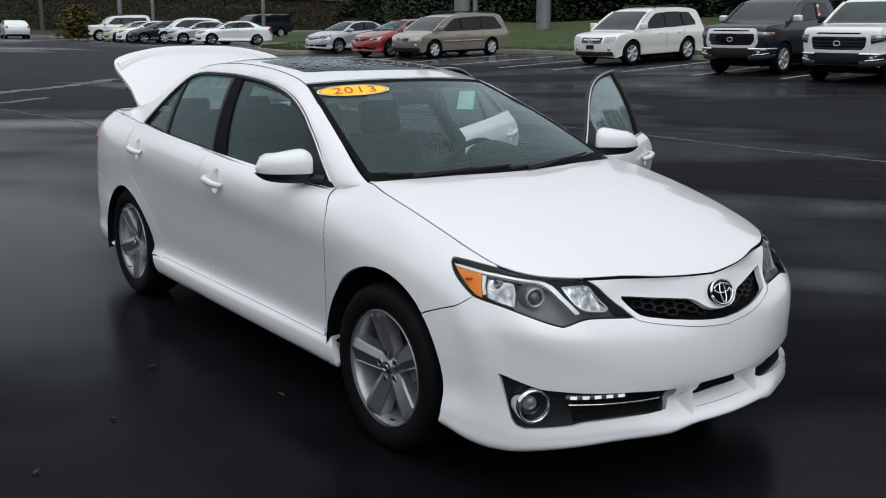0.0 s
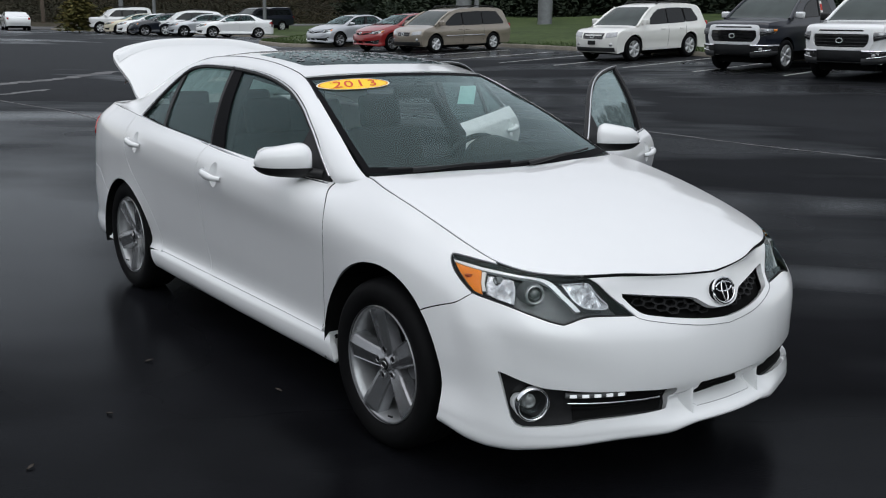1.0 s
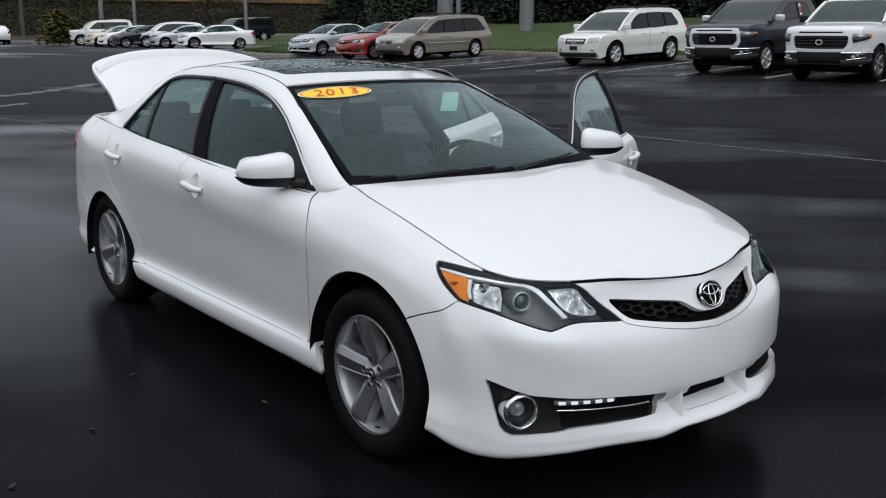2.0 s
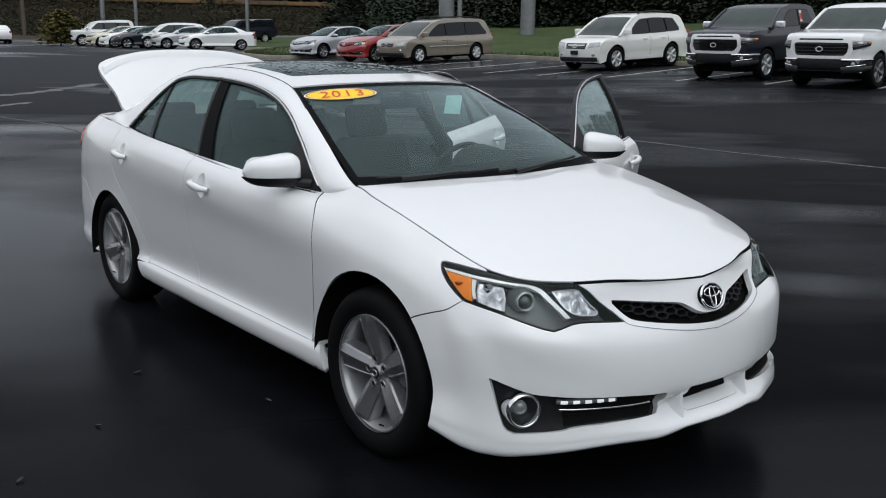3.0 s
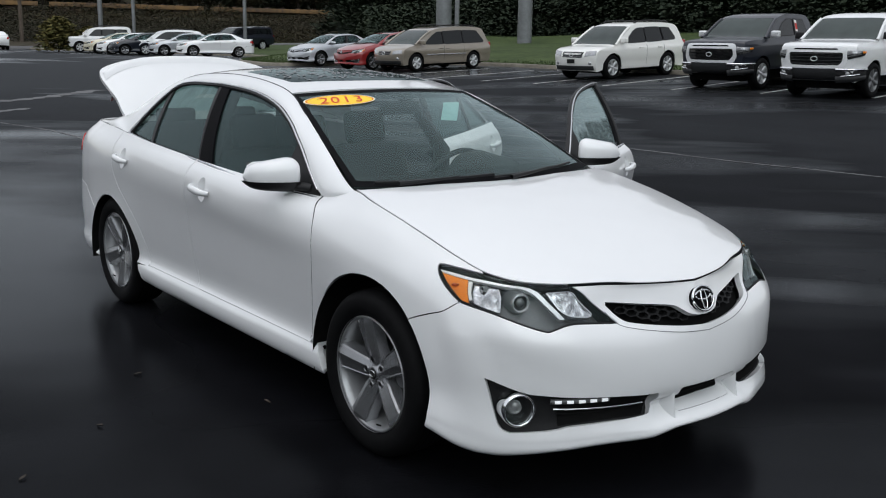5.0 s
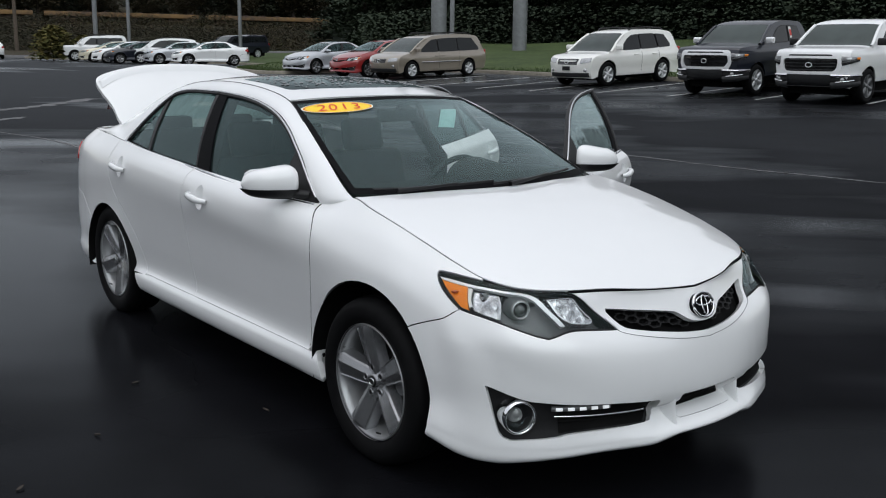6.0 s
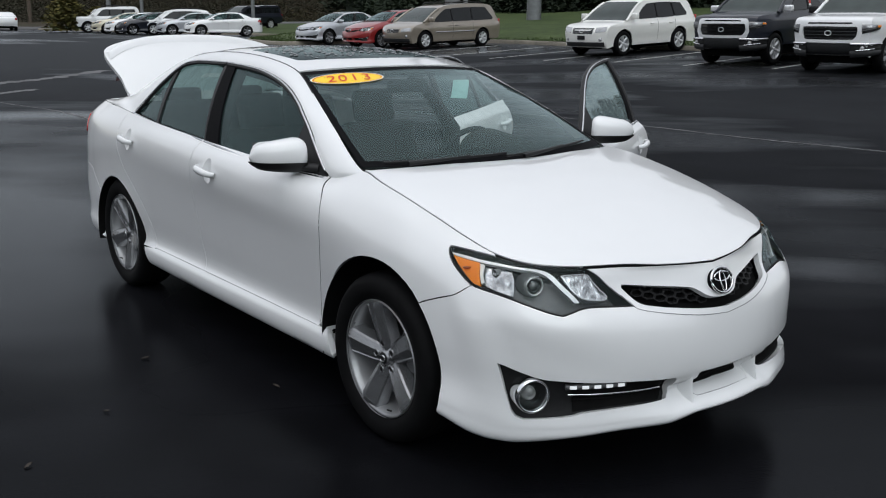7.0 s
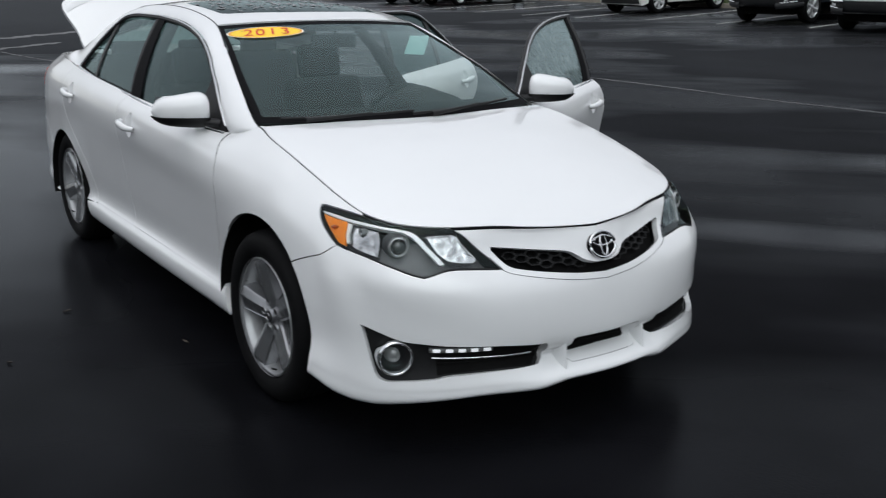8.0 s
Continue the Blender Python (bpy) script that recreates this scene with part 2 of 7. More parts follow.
def box(size, at=(0, 0, 0), bevel=0.0, seg=2, m=None):
    bm = bmesh.new()
    bmesh.ops.create_cube(bm, size=1)
    bmesh.ops.scale(bm, vec=size, verts=bm.verts)
    if bevel:
        bmesh.ops.bevel(bm, geom=bm.edges[:], offset=bevel, segments=seg, profile=0.7, affect="EDGES")
        for f in bm.faces:
            f.smooth = True
    if m is not None:
        bmesh.ops.transform(bm, matrix=m, verts=bm.verts)
    bmesh.ops.translate(bm, vec=at, verts=bm.verts)
    return bm


def tube(path, radius, n=8, closed=False, flat=1.0):
    """A round bar along a path of points."""
    p = np.asarray(path, float)
    t = np.roll(p, -1, 0) - np.roll(p, 1, 0) if closed else np.gradient(p, axis=0)
    t /= np.maximum(np.linalg.norm(t, axis=1), 1e-9)[:, None]
    up = np.array([0.0, 0.0, 1.0]) if abs(t[:, 2]).mean() < 0.8 else np.array([1.0, 0.0, 0.0])
    s = np.cross(t, up)
    s /= np.maximum(np.linalg.norm(s, axis=1), 1e-9)[:, None]
    u = np.cross(s, t)
    rad = np.broadcast_to(np.asarray(radius, float), (len(p),))
    ang = np.linspace(0, 2 * np.pi, n, endpoint=False)
    rows = p[:, None] + rad[:, None, None] * (np.cos(ang)[None, :, None] * s[:, None] + flat * np.sin(ang)[None, :, None] * u[:, None])
    if closed:
        rows = np.concatenate([rows, rows[:1]])
    return loft(rows, True)


def pchip(keys):
    """Smooth monotone curve through (x, value) keys, as a function of arrays."""
    k = np.array(keys, float)
    xs, ys = k[:, 0], k[:, 1]
    h, d = np.diff(xs), np.diff(ys) / np.diff(xs)
    m = np.empty_like(ys)
    m[0], m[-1] = d[0], d[-1]
    for i in range(1, len(xs) - 1):
        w1, w2 = 2 * h[i] + h[i - 1], h[i] + 2 * h[i - 1]
        m[i] = 0 if d[i - 1] * d[i] <= 0 else (w1 + w2) / (w1 / d[i - 1] + w2 / d[i])

    def at(x):
        x = np.clip(np.asarray(x, float), xs[0], xs[-1])
        i = np.clip(np.searchsorted(xs, x) - 1, 0, len(xs) - 2)
        t = (x - xs[i]) / h[i]
        return ((1 + 2 * t) * (1 - t) ** 2 * ys[i] + t * (1 - t) ** 2 * h[i] * m[i]
                + t * t * (3 - 2 * t) * ys[i + 1] + t * t * (t - 1) * h[i] * m[i + 1])
    return at


def rounded(points, n=8, closed=True):
    """A centripetal spline through 2D or 3D points, n steps a span."""
    p = np.array(points, float)
    out = []
    cnt = len(p)
    for i in range(cnt if closed else cnt - 1):
        if closed:
            a, b, c, d = p[i - 1], p[i], p[(i + 1) % cnt], p[(i + 2) % cnt]
        else:
            b, c = p[i], p[i + 1]
            a = p[i - 1] if i else 2 * b - c
            d = p[i + 2] if i + 2 < cnt else 2 * c - b
        t1 = max(np.linalg.norm(b - a), 1e-6) ** 0.5
        t2 = t1 + max(np.linalg.norm(c - b), 1e-6) ** 0.5
        t3 = t2 + max(np.linalg.norm(d - c), 1e-6) ** 0.5
        for s in range(n):
            t = t1 + (t2 - t1) * s / n
            a1, a2, a3 = a + (b - a) * t / t1, b + (c - b) * (t - t1) / (t2 - t1), c + (d - c) * (t - t2) / (t3 - t2)
            b1, b2 = a1 + (a2 - a1) * t / t2, a2 + (a3 - a2) * (t - t1) / (t3 - t1)
            out.append(b1 + (b2 - b1) * (t - t1) / (t2 - t1))
    if not closed:
        out.append(p[-1])
    return np.array(out)


# the plan of the lower body, half of it, from the nose round to the tail
PLAN = rounded([(0.965, -0.2), (0.972, 0), (0.955, 0.2), (0.90, 0.42), (0.82, 0.60), (0.70, 0.745), (0.55, 0.835), (0.40, 0.878), (0.2, 0.896), (0, 0.902),
                (-0.5, 0.90), (-1.4, 0.905), (-2.3, 0.902), (-2.8, 0.89), (-3.2, 0.865), (-3.5, 0.805), (-3.69, 0.67), (-3.785, 0.45), (-3.83, 0.2), (-3.84, 0), (-3.83, -0.2)],
               40, False)[40:-40]
RUN = np.concatenate([[0], np.cumsum(np.hypot(*np.diff(PLAN, axis=0).T))])
TAIL = RUN[-1]
_tan = np.gradient(PLAN, RUN, axis=0)
_tan /= np.hypot(*_tan.T)[:, None]
_tan[0], _tan[-1] = (0, 1), (0, -1)


def run_at(x):
    """How far along the plan the side passes x (side only)."""
    return np.interp(-np.asarray(x, float), -PLAN[:, 0], RUN)


# the bonnet: its height along the middle and along its side edges
HOOD_MID = pchip([(-0.6, 1.05), (-0.3, 1.03), (0.1, 0.985), (0.4, 0.925), (0.65, 0.85), (0.80, 0.793), (0.9, 0.752), (1.0, 0.69)])
HOOD_SIDE = pchip([(-0.6, 1.035), (-0.32, 1.012), (0, 0.957), (0.25, 0.897), (0.508, 0.817), (0.7, 0.745), (0.9, 0.67), (1.0, 0.62)])


def hood_z(x, y):
    q = np.clip(np.abs(y) / 0.725, 0, 1.3)
    return HOOD_MID(x) + (HOOD_SIDE(x) - HOOD_MID(x)) * q ** 2.4


# cross-sections of the lower body: inset from the plan and height of nine lines, by the run along the plan
INSET = [pchip(k) for k in (
    [(0, 0.08), (1.0, 0.10), (1.5, 0.10), (2.0, 0.09), (4.0, 0.09), (5.0, 0.09), (5.96, 0.10)],
    [(0, -0.010), (0.25, -0.006), (0.45, 0.006), (0.6, 0.008), (0.9, 0.004), (1.1, -0.008), (1.5, 0.02), (2.0, 0.03), (4.0, 0.035), (4.7, 0.02), (5.96, 0.02)],
    [(0, -0.020), (0.25, -0.016), (0.45, -0.004), (0.6, -0.001), (0.9, -0.010), (1.1, -0.018), (1.5, 0.01), (2.0, 0.022), (4.0, 0.024), (4.7, 0.0), (5.96, 0.0)],
    [(0, 0.052), (0.25, 0.056), (0.32, 0.030), (0.42, 0.016), (0.6, 0.012), (0.85, 0.008), (1.0, 0.004), (1.15, 0.002), (1.5, 0.012), (2.0, 0.054), (3.0, 0.068), (3.8, 0.062), (4.3, 0.02), (5.96, 0.0)],
    [(0, 0.004), (0.6, 0.004), (0.9, 0.004), (1.15, 0.002), (1.5, 0.004), (2.0, 0.040), (3.0, 0.050), (3.8, 0.045), (4.3, 0.006), (5.96, 0.0)],
    [(0, 0.026), (0.2, 0.027), (0.4, 0.033), (0.7, 0.016), (0.9, 0.008), (1.15, 0.01), (1.5, 0.008), (2.0, 0.020), (3.0, 0.028), (3.8, 0.024), (4.3, 0.008), (5.96, 0.01)],
    [(0, 0.07), (0.4, 0.105), (0.7, 0.07), (0.9, 0.048), (1.15, 0.03), (1.5, 0.026), (2.0, 0.01), (3.0, 0.006), (3.8, 0.008), (4.3, 0.012), (5.2, 0.02), (5.96, 0.03)],
    [(0, 0.10), (0.4, 0.132), (0.7, 0.102), (0.9, 0.085), (1.15, 0.072), (1.5, 0.08), (2.0, 0.05), (2.3, 0.032), (3.0, 0.03), (3.8, 0.032), (4.3, 0.04), (5.2, 0.05), (5.96, 0.08)],
    [(0, 0.108), (0.25, 0.124), (0.45, 0.142), (0.7, 0.135), (0.95, 0.125), (1.15, 0.14), (1.5, 0.152), (1.7, 0.158), (1.87, 0.182), (2.07, 0.144), (2.34, 0.11), (2.64, 0.09), (3.1, 0.078), (3.8, 0.076), (4.1, 0.086), (4.55, 0.115), (4.8, 0.14), (5.2, 0.15), (5.96, 0.16)],
)]
LEVEL = [pchip(k) for k in (
    [(0, 0.235), (0.3, 0.215), (0.5, 0.212), (0.8, 0.185), (1.0, 0.19), (1.16, 0.20), (1.5, 0.215), (2.0, 0.215), (4.2, 0.215), (4.6, 0.22), (5.96, 0.24)],
    [(0, 0.263), (0.17, 0.261), (0.24, 0.249), (0.30, 0.240), (0.48, 0.238), (0.65, 0.224), (0.77, 0.211), (0.89, 0.199), (0.94, 0.199), (1.0, 0.207), (1.16, 0.243), (1.5, 0.245), (2.0, 0.24), (4.2, 0.24), (4.6, 0.25), (5.96, 0.27)],
    [(0, 0.290), (0.2, 0.288), (0.3, 0.276), (0.5, 0.272), (0.7, 0.262), (0.9, 0.258), (1.0, 0.274), (1.16, 0.30), (1.5, 0.31), (2.0, 0.315), (4.2, 0.315), (4.6, 0.32), (5.96, 0.34)],
    [(0, 0.345), (0.6, 0.34), (0.85, 0.36), (1.0, 0.39), (2.0, 0.375), (4.2, 0.38), (5.96, 0.42)],
    [(0, 0.404), (0.28, 0.408), (0.45, 0.425), (0.6, 0.445), (0.85, 0.49), (1.0, 0.51), (2.0, 0.52), (5.96, 0.54)],
    [(0, 0.585), (1.0, 0.62), (2.0, 0.68), (5.96, 0.70)],
    [(0, 0.69), (1.0, 0.71), (1.5, 0.79), (2.0, 0.82), (3.8, 0.85), (5.96, 0.86)],
    [(0, 0.75), (1.0, 0.775), (1.3, 0.83), (1.5, 0.885), (2.0, 0.92), (3.8, 0.975), (4.8, 0.99), (5.96, 0.98)],
)]
BELT = pchip([(1.87, 0.99), (2.07, 0.968), (2.3, 0.972), (2.64, 0.99), (3.1, 1.012), (4.1, 1.066), (4.5, 1.085), (4.9, 1.085), (5.3, 1.08), (5.96, 1.075)])


def plan_at(a):
    a = np.abs(a)
    c = np.stack([np.interp(a, RUN, PLAN[:, k]) for k in (0, 1)], -1)
    t = np.stack([np.interp(a, RUN, _tan[:, k]) for k in (0, 1)], -1)
    return c, np.stack([-t[..., 1], t[..., 0]], -1)  # the way inwards


def section_knots(a):
    """Inset and height of the nine lines at the runs a."""
    a = np.abs(np.asarray(a, float))
    o = np.stack([f(a) for f in INSET], -1)
    c, n = plan_at(a)
    q = c + n * o[..., 8:9]
    z8 = hood_z(q[..., 0], q[..., 1])
    s = np.clip((a - 1.80) / 0.22, 0, 1)
    s = s * s * (3 - 2 * s)
    z = np.stack([f(a) for f in LEVEL] + [z8 * (1 - s) + BELT(a) * s], -1)
    return o, z


def _along(knots, w):
    """Cubic through the nine values at w in 0..8."""
    i = np.clip(np.floor(w).astype(int), 0, 7)
    t = w - i
    g = lambda j: np.take_along_axis(knots, np.clip(j, 0, 8)[..., None], -1)[..., 0]
    p1, p2 = g(i), g(i + 1)
    p0, p3 = np.where(i > 0, g(i - 1), 2 * p1 - p2), np.where(i < 7, g(i + 2), 2 * p2 - p1)
    m1, m2 = (p2 - p0) / 2, (p3 - p1) / 2
    return (1 + 2 * t) * (1 - t) ** 2 * p1 + t * (1 - t) ** 2 * m1 + t * t * (3 - 2 * t) * p2 + t * t * (t - 1) * m2


SHOULDER = pchip([(1.80, 5.75), (1.95, 5.85), (2.32, 6.05), (2.78, 6.37), (3.07, 6.55), (3.85, 6.63), (4.35, 6.56), (5.1, 6.4)])
BROW = pchip([(0.0, 4.45), (0.31, 4.67), (0.52, 4.84), (0.66, 5.05), (0.76, 5.19), (0.83, 5.42), (0.95, 5.73), (1.04, 6.14), (1.2, 6.6)])
CORNER = pchip([(2.2, 0.945), (3.81, 0.97), (4.71, 1.01), (5.41, 1.04), (6.2, 1.075)])


def crest(d, width):
    """A fold that peaks at d = 0 and runs out smoothly."""
    return np.clip(1 - (d / width) ** 2, 0, 1) ** 2


def fade(v, a, b, c, d):
    """Rises from a to b and falls from c to d."""
    return np.clip((v - a) / (b - a), 0, 1) * np.clip((d - v) / (d - c), 0, 1)


def folds(a, w):
    """How far the pressed feature lines stand proud: the shoulder, the bumper's brow and its corner."""
    a = np.abs(a)
    return (0.0075 * crest(w - SHOULDER(a), 1.15) * fade(a, 1.85, 2.3, 4.4, 5.0)
            + 0.0085 * crest(w - BROW(a), 0.95) * fade(a, 0.05, 0.35, 0.95, 1.10)
            + 0.0100 * crest(a - CORNER(w), 0.12) * fade(w, 2.0, 3.0, 5.0, 6.1))


def shell(a, w):
    """The lower body at run a (negative: the left side) and line w (0 the sill's underside, 8 the bonnet's edge or the window line). The right side has y < 0."""
    a, w = np.broadcast_arrays(np.asarray(a, float), np.asarray(w, float))
    o, z = section_knots(a)
    oo, zz = _along(o, w) - folds(a, w), _along(z, w)
    c, n = plan_at(a)
    side = np.where(a < 0, 1.0, -1.0)
    return np.stack([c[..., 0] + n[..., 0] * oo, side * (c[..., 1] + n[..., 1] * oo), zz], -1)


def line_of(a, z):
    """The line w at which the shell reaches the height z at run a."""
    a, z = np.broadcast_arrays(np.asarray(a, float), np.asarray(z, float))
    lo, hi = np.zeros(a.shape), np.full(a.shape, 8.0)
    kn = section_knots(a)[1]
    for _ in range(30):
        mid = (lo + hi) / 2
        under = _along(kn, mid) < z
        lo, hi = np.where(under, mid, lo), np.where(under, hi, mid)
    return (lo + hi) / 2


# the cabin's sides above the window line
CABIN = pchip([(-3.5, 0.66), (-3.0, 0.765), (-2.562, 0.81), (-2.2, 0.826), (-1.574, 0.827), (-1.1, 0.812), (-0.8, 0.79), (-0.524, 0.757), (-0.3, 0.72)])


def cabin_y(x, z):
    d = np.clip(np.asarray(z) - 1.0, -0.1, 1)
    return CABIN(x) - 0.43 * d - 0.62 * np.clip(d, 0, 1) ** 2

# ---- the white saloon ----
TEALPAPER = material("pale_teal_paper", (0.35, 0.62, 0.58), 0.7, 0, 0.2, 12)
WS = 0.1  # metres that one section line stands for in flat outlines


def skin(p):
    return shell(p[:, 0], p[:, 1] / WS)


def aw(*pairs):
    """An outline from (run, line) pairs."""
    return [(a, w * WS) for a, w in pairs]


def az(*pairs):
    """An outline from (run, height) pairs."""
    p = np.array(pairs, float)
    return [tuple(q) for q in np.stack([p[:, 0], line_of(p[:, 0], p[:, 1]) * WS], 1)]


def xz(*pairs):
    """An outline on the side from (x, height) pairs."""
    return az(*[(float(run_at(x)), z) for x, z in pairs])


def other_side(poly):
    return [(-a, w) for a, w in reversed(list(poly))]


def bent(points, n=5):
    return [tuple(p) for p in rounded(points, n, False)]


def arch(cx, cz, r, a0, a1, n=14):
    """Part of a wheel arch on the side, from angle a0 to a1."""
    return xz(*[(cx + r * np.cos(radians(a)), cz + r * np.sin(radians(a))) for a in np.linspace(a0, a1, n)])


def saloon(HERO, PAINT, opened=False):
    """A four-door saloon under HERO, its front axle at the origin, nose to +x."""
    LAMP_LOW = bent(aw((0.413, 5.52), (0.511, 5.57), (0.596, 5.60), (0.637, 5.55), (0.667, 5.46), (0.700, 5.37)), 3)[:-1] + bent(aw((0.700, 5.37), (0.742, 5.45), (0.825, 5.68), (0.912, 5.91), (0.995, 6.07), (1.045, 6.14)), 3)
    LAMP_TIP = bent(aw((1.045, 6.14), (1.122, 6.60), (1.19, 7.15), (1.197, 7.35), (1.18, 7.44)), 3)
    LAMP_TOP = bent(aw((1.18, 7.44), (1.09, 7.66), (0.988, 7.86), (0.783, 7.92), (0.60, 7.92)), 3)
    LAMP_IN = bent(aw((0.60, 7.92), (0.55, 7.1), (0.500, 6.34), (0.413, 5.53)), 3)
    LAMP = LAMP_LOW[:-1] + LAMP_TIP[:-1] + LAMP_TOP[:-1] + LAMP_IN[:-1]
    NOSE_GAP = bent(aw((1.045, 6.14), (1.10, 5.62), (1.16, 5.34), (1.256, 4.95)), 3)
    ARCH_F = (0.0, 0.325, 0.405)
    ARCH_R = (-2.765, 0.312, 0.368)

    # bumper with its openings
    half = (aw((0, 7.58), (0.2, 7.58), (0.4, 7.62), (0.585, 7.70)) + LAMP_IN[1:-1] + LAMP_LOW[:-1] + NOSE_GAP[:-1]
            + arch(*ARCH_F, 47, -6, 12) + aw((1.152, 1.25), (1.145, 1.0), (1.10, 0.98), (0.9, 0.98), (0.6, 0.98), (0.3, 0.98), (0, 0.98)))
    BUMPER = half + [(-a, w) for a, w in reversed(half[1:-1])]
    GRILLE_R = (bent(aw((0.0, 5.53), (0.045, 5.54), (0.085, 5.64), (0.11, 5.80), (0.14, 5.97), (0.20, 6.06), (0.30, 6.17), (0.446, 6.36)), 3)
                + bent(aw((0.446, 6.22), (0.415, 5.84), (0.385, 5.60), (0.32, 5.47), (0.215, 5.36), (0.11, 5.28), (0.0, 5.25)), 3))
    GRILLE = GRILLE_R + [(-a, w) for a, w in reversed(GRILLE_R[1:-1])]
    FOG = bent(az((0.917, 0.479), (0.84, 0.452), (0.768, 0.432), (0.70, 0.426), (0.5, 0.414), (0.31, 0.404)), 3)[:-1] + az((0.270, 0.402), (0.264, 0.395), (0.260, 0.36), (0.264, 0.335)) + bent(
        az((0.284, 0.322), (0.40, 0.322), (0.52, 0.319), (0.62, 0.313), (0.657, 0.305), (0.80, 0.293)), 3)[:-1] + az((0.825, 0.292), (0.85, 0.30), (0.866, 0.318), (0.888, 0.38))
    VENT = az((0.160, 0.402), (0.150, 0.406), (-0.150, 0.406), (-0.160, 0.402), (-0.166, 0.322), (-0.150, 0.312), (0.150, 0.312), (0.166, 0.322))
    bumper = part("front_bumper", patch(skin, BUMPER, [GRILLE, FOG, other_side(FOG), VENT], 0.018 if opened else 0.025, 0.0015, 0.022), PAINT, HERO, "sports bumper with lower lip")

    # grille, honeycomb behind the opening
    part("grille_backing", patch(skin, shrunk(GRILLE, -0.01), (), 0.04, 0, 0.0, -0.045), LINER, bumper)


    def honeycomb(cell, lift):
        bars = []
        outline = shrunk(dense(GRILLE, 0.02), 0.012)
        for i in range(-14, 15):
            for j in range(-6, 14):
                ca, cz = i * cell * 1.5, 0.60 + (j + 0.5 * (i % 2)) * cell * 0.70
                w = float(line_of(abs(ca), cz)) * WS
                if not inside(outline, np.array([[ca, w]]))[0] or abs(ca) > 0.46:
                    continue
                hexa = [(ca + 0.98 * cell * np.cos(t), cz + 0.41 * cell * np.sin(t)) for t in np.arange(6) * np.pi / 3]
                ring = np.array([(a, float(line_of(abs(a), z)) * WS) for a, z in hexa])
                inner = ring + (ring.mean(0) - ring) * 0.2
                bars.append((ring, inner))
        verts, faces = [], []
        for ring, inner in bars:
            k = len(verts)
            for p, d in ((ring, 0.0), (inner, 0.0), (inner, 0.02)):
                q = skin(p)
                n = q - (HEART + [1.2, 0, 0.1])
                n /= np.linalg.norm(n, axis=1)[:, None]
                verts += list(q - n * (lift + d))
            for i in range(6):
                j = (i + 1) % 6
                faces += [(k + i, k + j, k + 6 + j, k + 6 + i), (k + 6 + i, k + 6 + j, k + 12 + j, k + 12 + i)]
        return mesh_of("honeycomb", verts, faces, None, False)


    part("grille_mesh", honeycomb(0.031, 0.026), GRILLEBLACK, bumper, "black honeycomb grille mesh")["kind"] = "stuff"
    # emblem: a chrome oval with plain inner bars
    EM = shell(np.array([0.0]), np.array([6.16]))[0] + np.array([0.006, 0, 0])
    EM_M = Matrix.Translation(EM) @ pose(0, 0, 0, 0, -22, 0)
    ang = np.linspace(0, 2 * np.pi, 40, endpoint=False)
    emblem = part("emblem", tube([(0.006, 0.0585 * np.cos(t), 0.0455 * np.sin(t)) for t in ang], 0.0052, 8, True), CHROME, bumper, "plain chrome oval badge", EM_M)
    part("badge_plate", lathe([(0.0, 0.004), (0.03, 0.004), (0.058, 0.0), (0.06, -0.012)], 32, "x"), FRIT, emblem, "", Matrix.Diagonal((1, 0.98, 0.76, 1)))
    part("badge_bar", tube([(0.009, 0.043 * np.cos(t), 0.013 + 0.017 * np.sin(t)) for t in ang], 0.0034, 6, True), CHROME, emblem)
    part("badge_bar", tube([(0.009, 0.0145 * np.cos(t), -0.003 + 0.036 * np.sin(t)) for t in ang], 0.0034, 6, True), CHROME, emblem)

    # lower openings
    for poly, s in ((FOG, 1), (other_side(FOG), -1)):
        recess = part("fog_lamp_recess", patch(skin, shrunk(poly, -0.008), (), 0.03, 0, 0.0, -0.028), BLACK, bumper, "black plastic fog lamp surround")
        # shallow black sheet that stands in for the duct's shaded depth
        duct = az((0.662, 0.420), (0.50, 0.410), (0.31, 0.401), (0.272, 0.398), (0.266, 0.36), (0.270, 0.338), (0.29, 0.326), (0.40, 0.326), (0.52, 0.323), (0.62, 0.317), (0.652, 0.312))
        part("duct_backing", patch(skin, duct if s > 0 else other_side(duct), (), 0.03, 0, 0.0, -0.024), LINER, bumper, "black sheet standing in for the air duct's shaded depth")
        fa = 0.795 * s
        base = shell(np.array([fa, fa + 0.02 * s]), line_of(np.array([0.795, 0.795]), np.array([0.372, 0.372])))
        at = Vector(base[0])
        out = Vector((0.93, -0.36 * s, 0.0)).normalized()
        turn = out.to_track_quat("Y", "Z").to_matrix().to_4x4()
        m = Matrix.Translation(at - out * (0.022 if s > 0 else 0.055)) @ turn
        ring = part("fog_lamp", lathe([(0.046, -0.035), (0.049, 0.0), (0.051, 0.028), (0.055, 0.033), (0.060, 0.029), (0.063, 0.012), (0.064, -0.03)], 40), CHROME, bumper, "round fog lamp with chrome ring", m)
        part("lens", lathe([(0.0, 0.014), (0.02, 0.013), (0.038, 0.006), (0.047, -0.004)], 32), LENS, ring)
        part("reflector", lathe([(0.0, -0.042), (0.022, -0.040), (0.040, -0.034), (0.050, -0.02)], 32), GLOSSBLACK, ring)
        part("fog_projector", lathe([(0.0, 0.006), (0.014, 0.004), (0.025, -0.004), (0.031, -0.016), (0.033, -0.04)], 24), BULB, ring, "pale glass fog bulb")
        line = [(a, line_of(a, z)) for a, z in zip(np.linspace(0.665, 0.31, 14), np.linspace(0.374, 0.366, 14))]
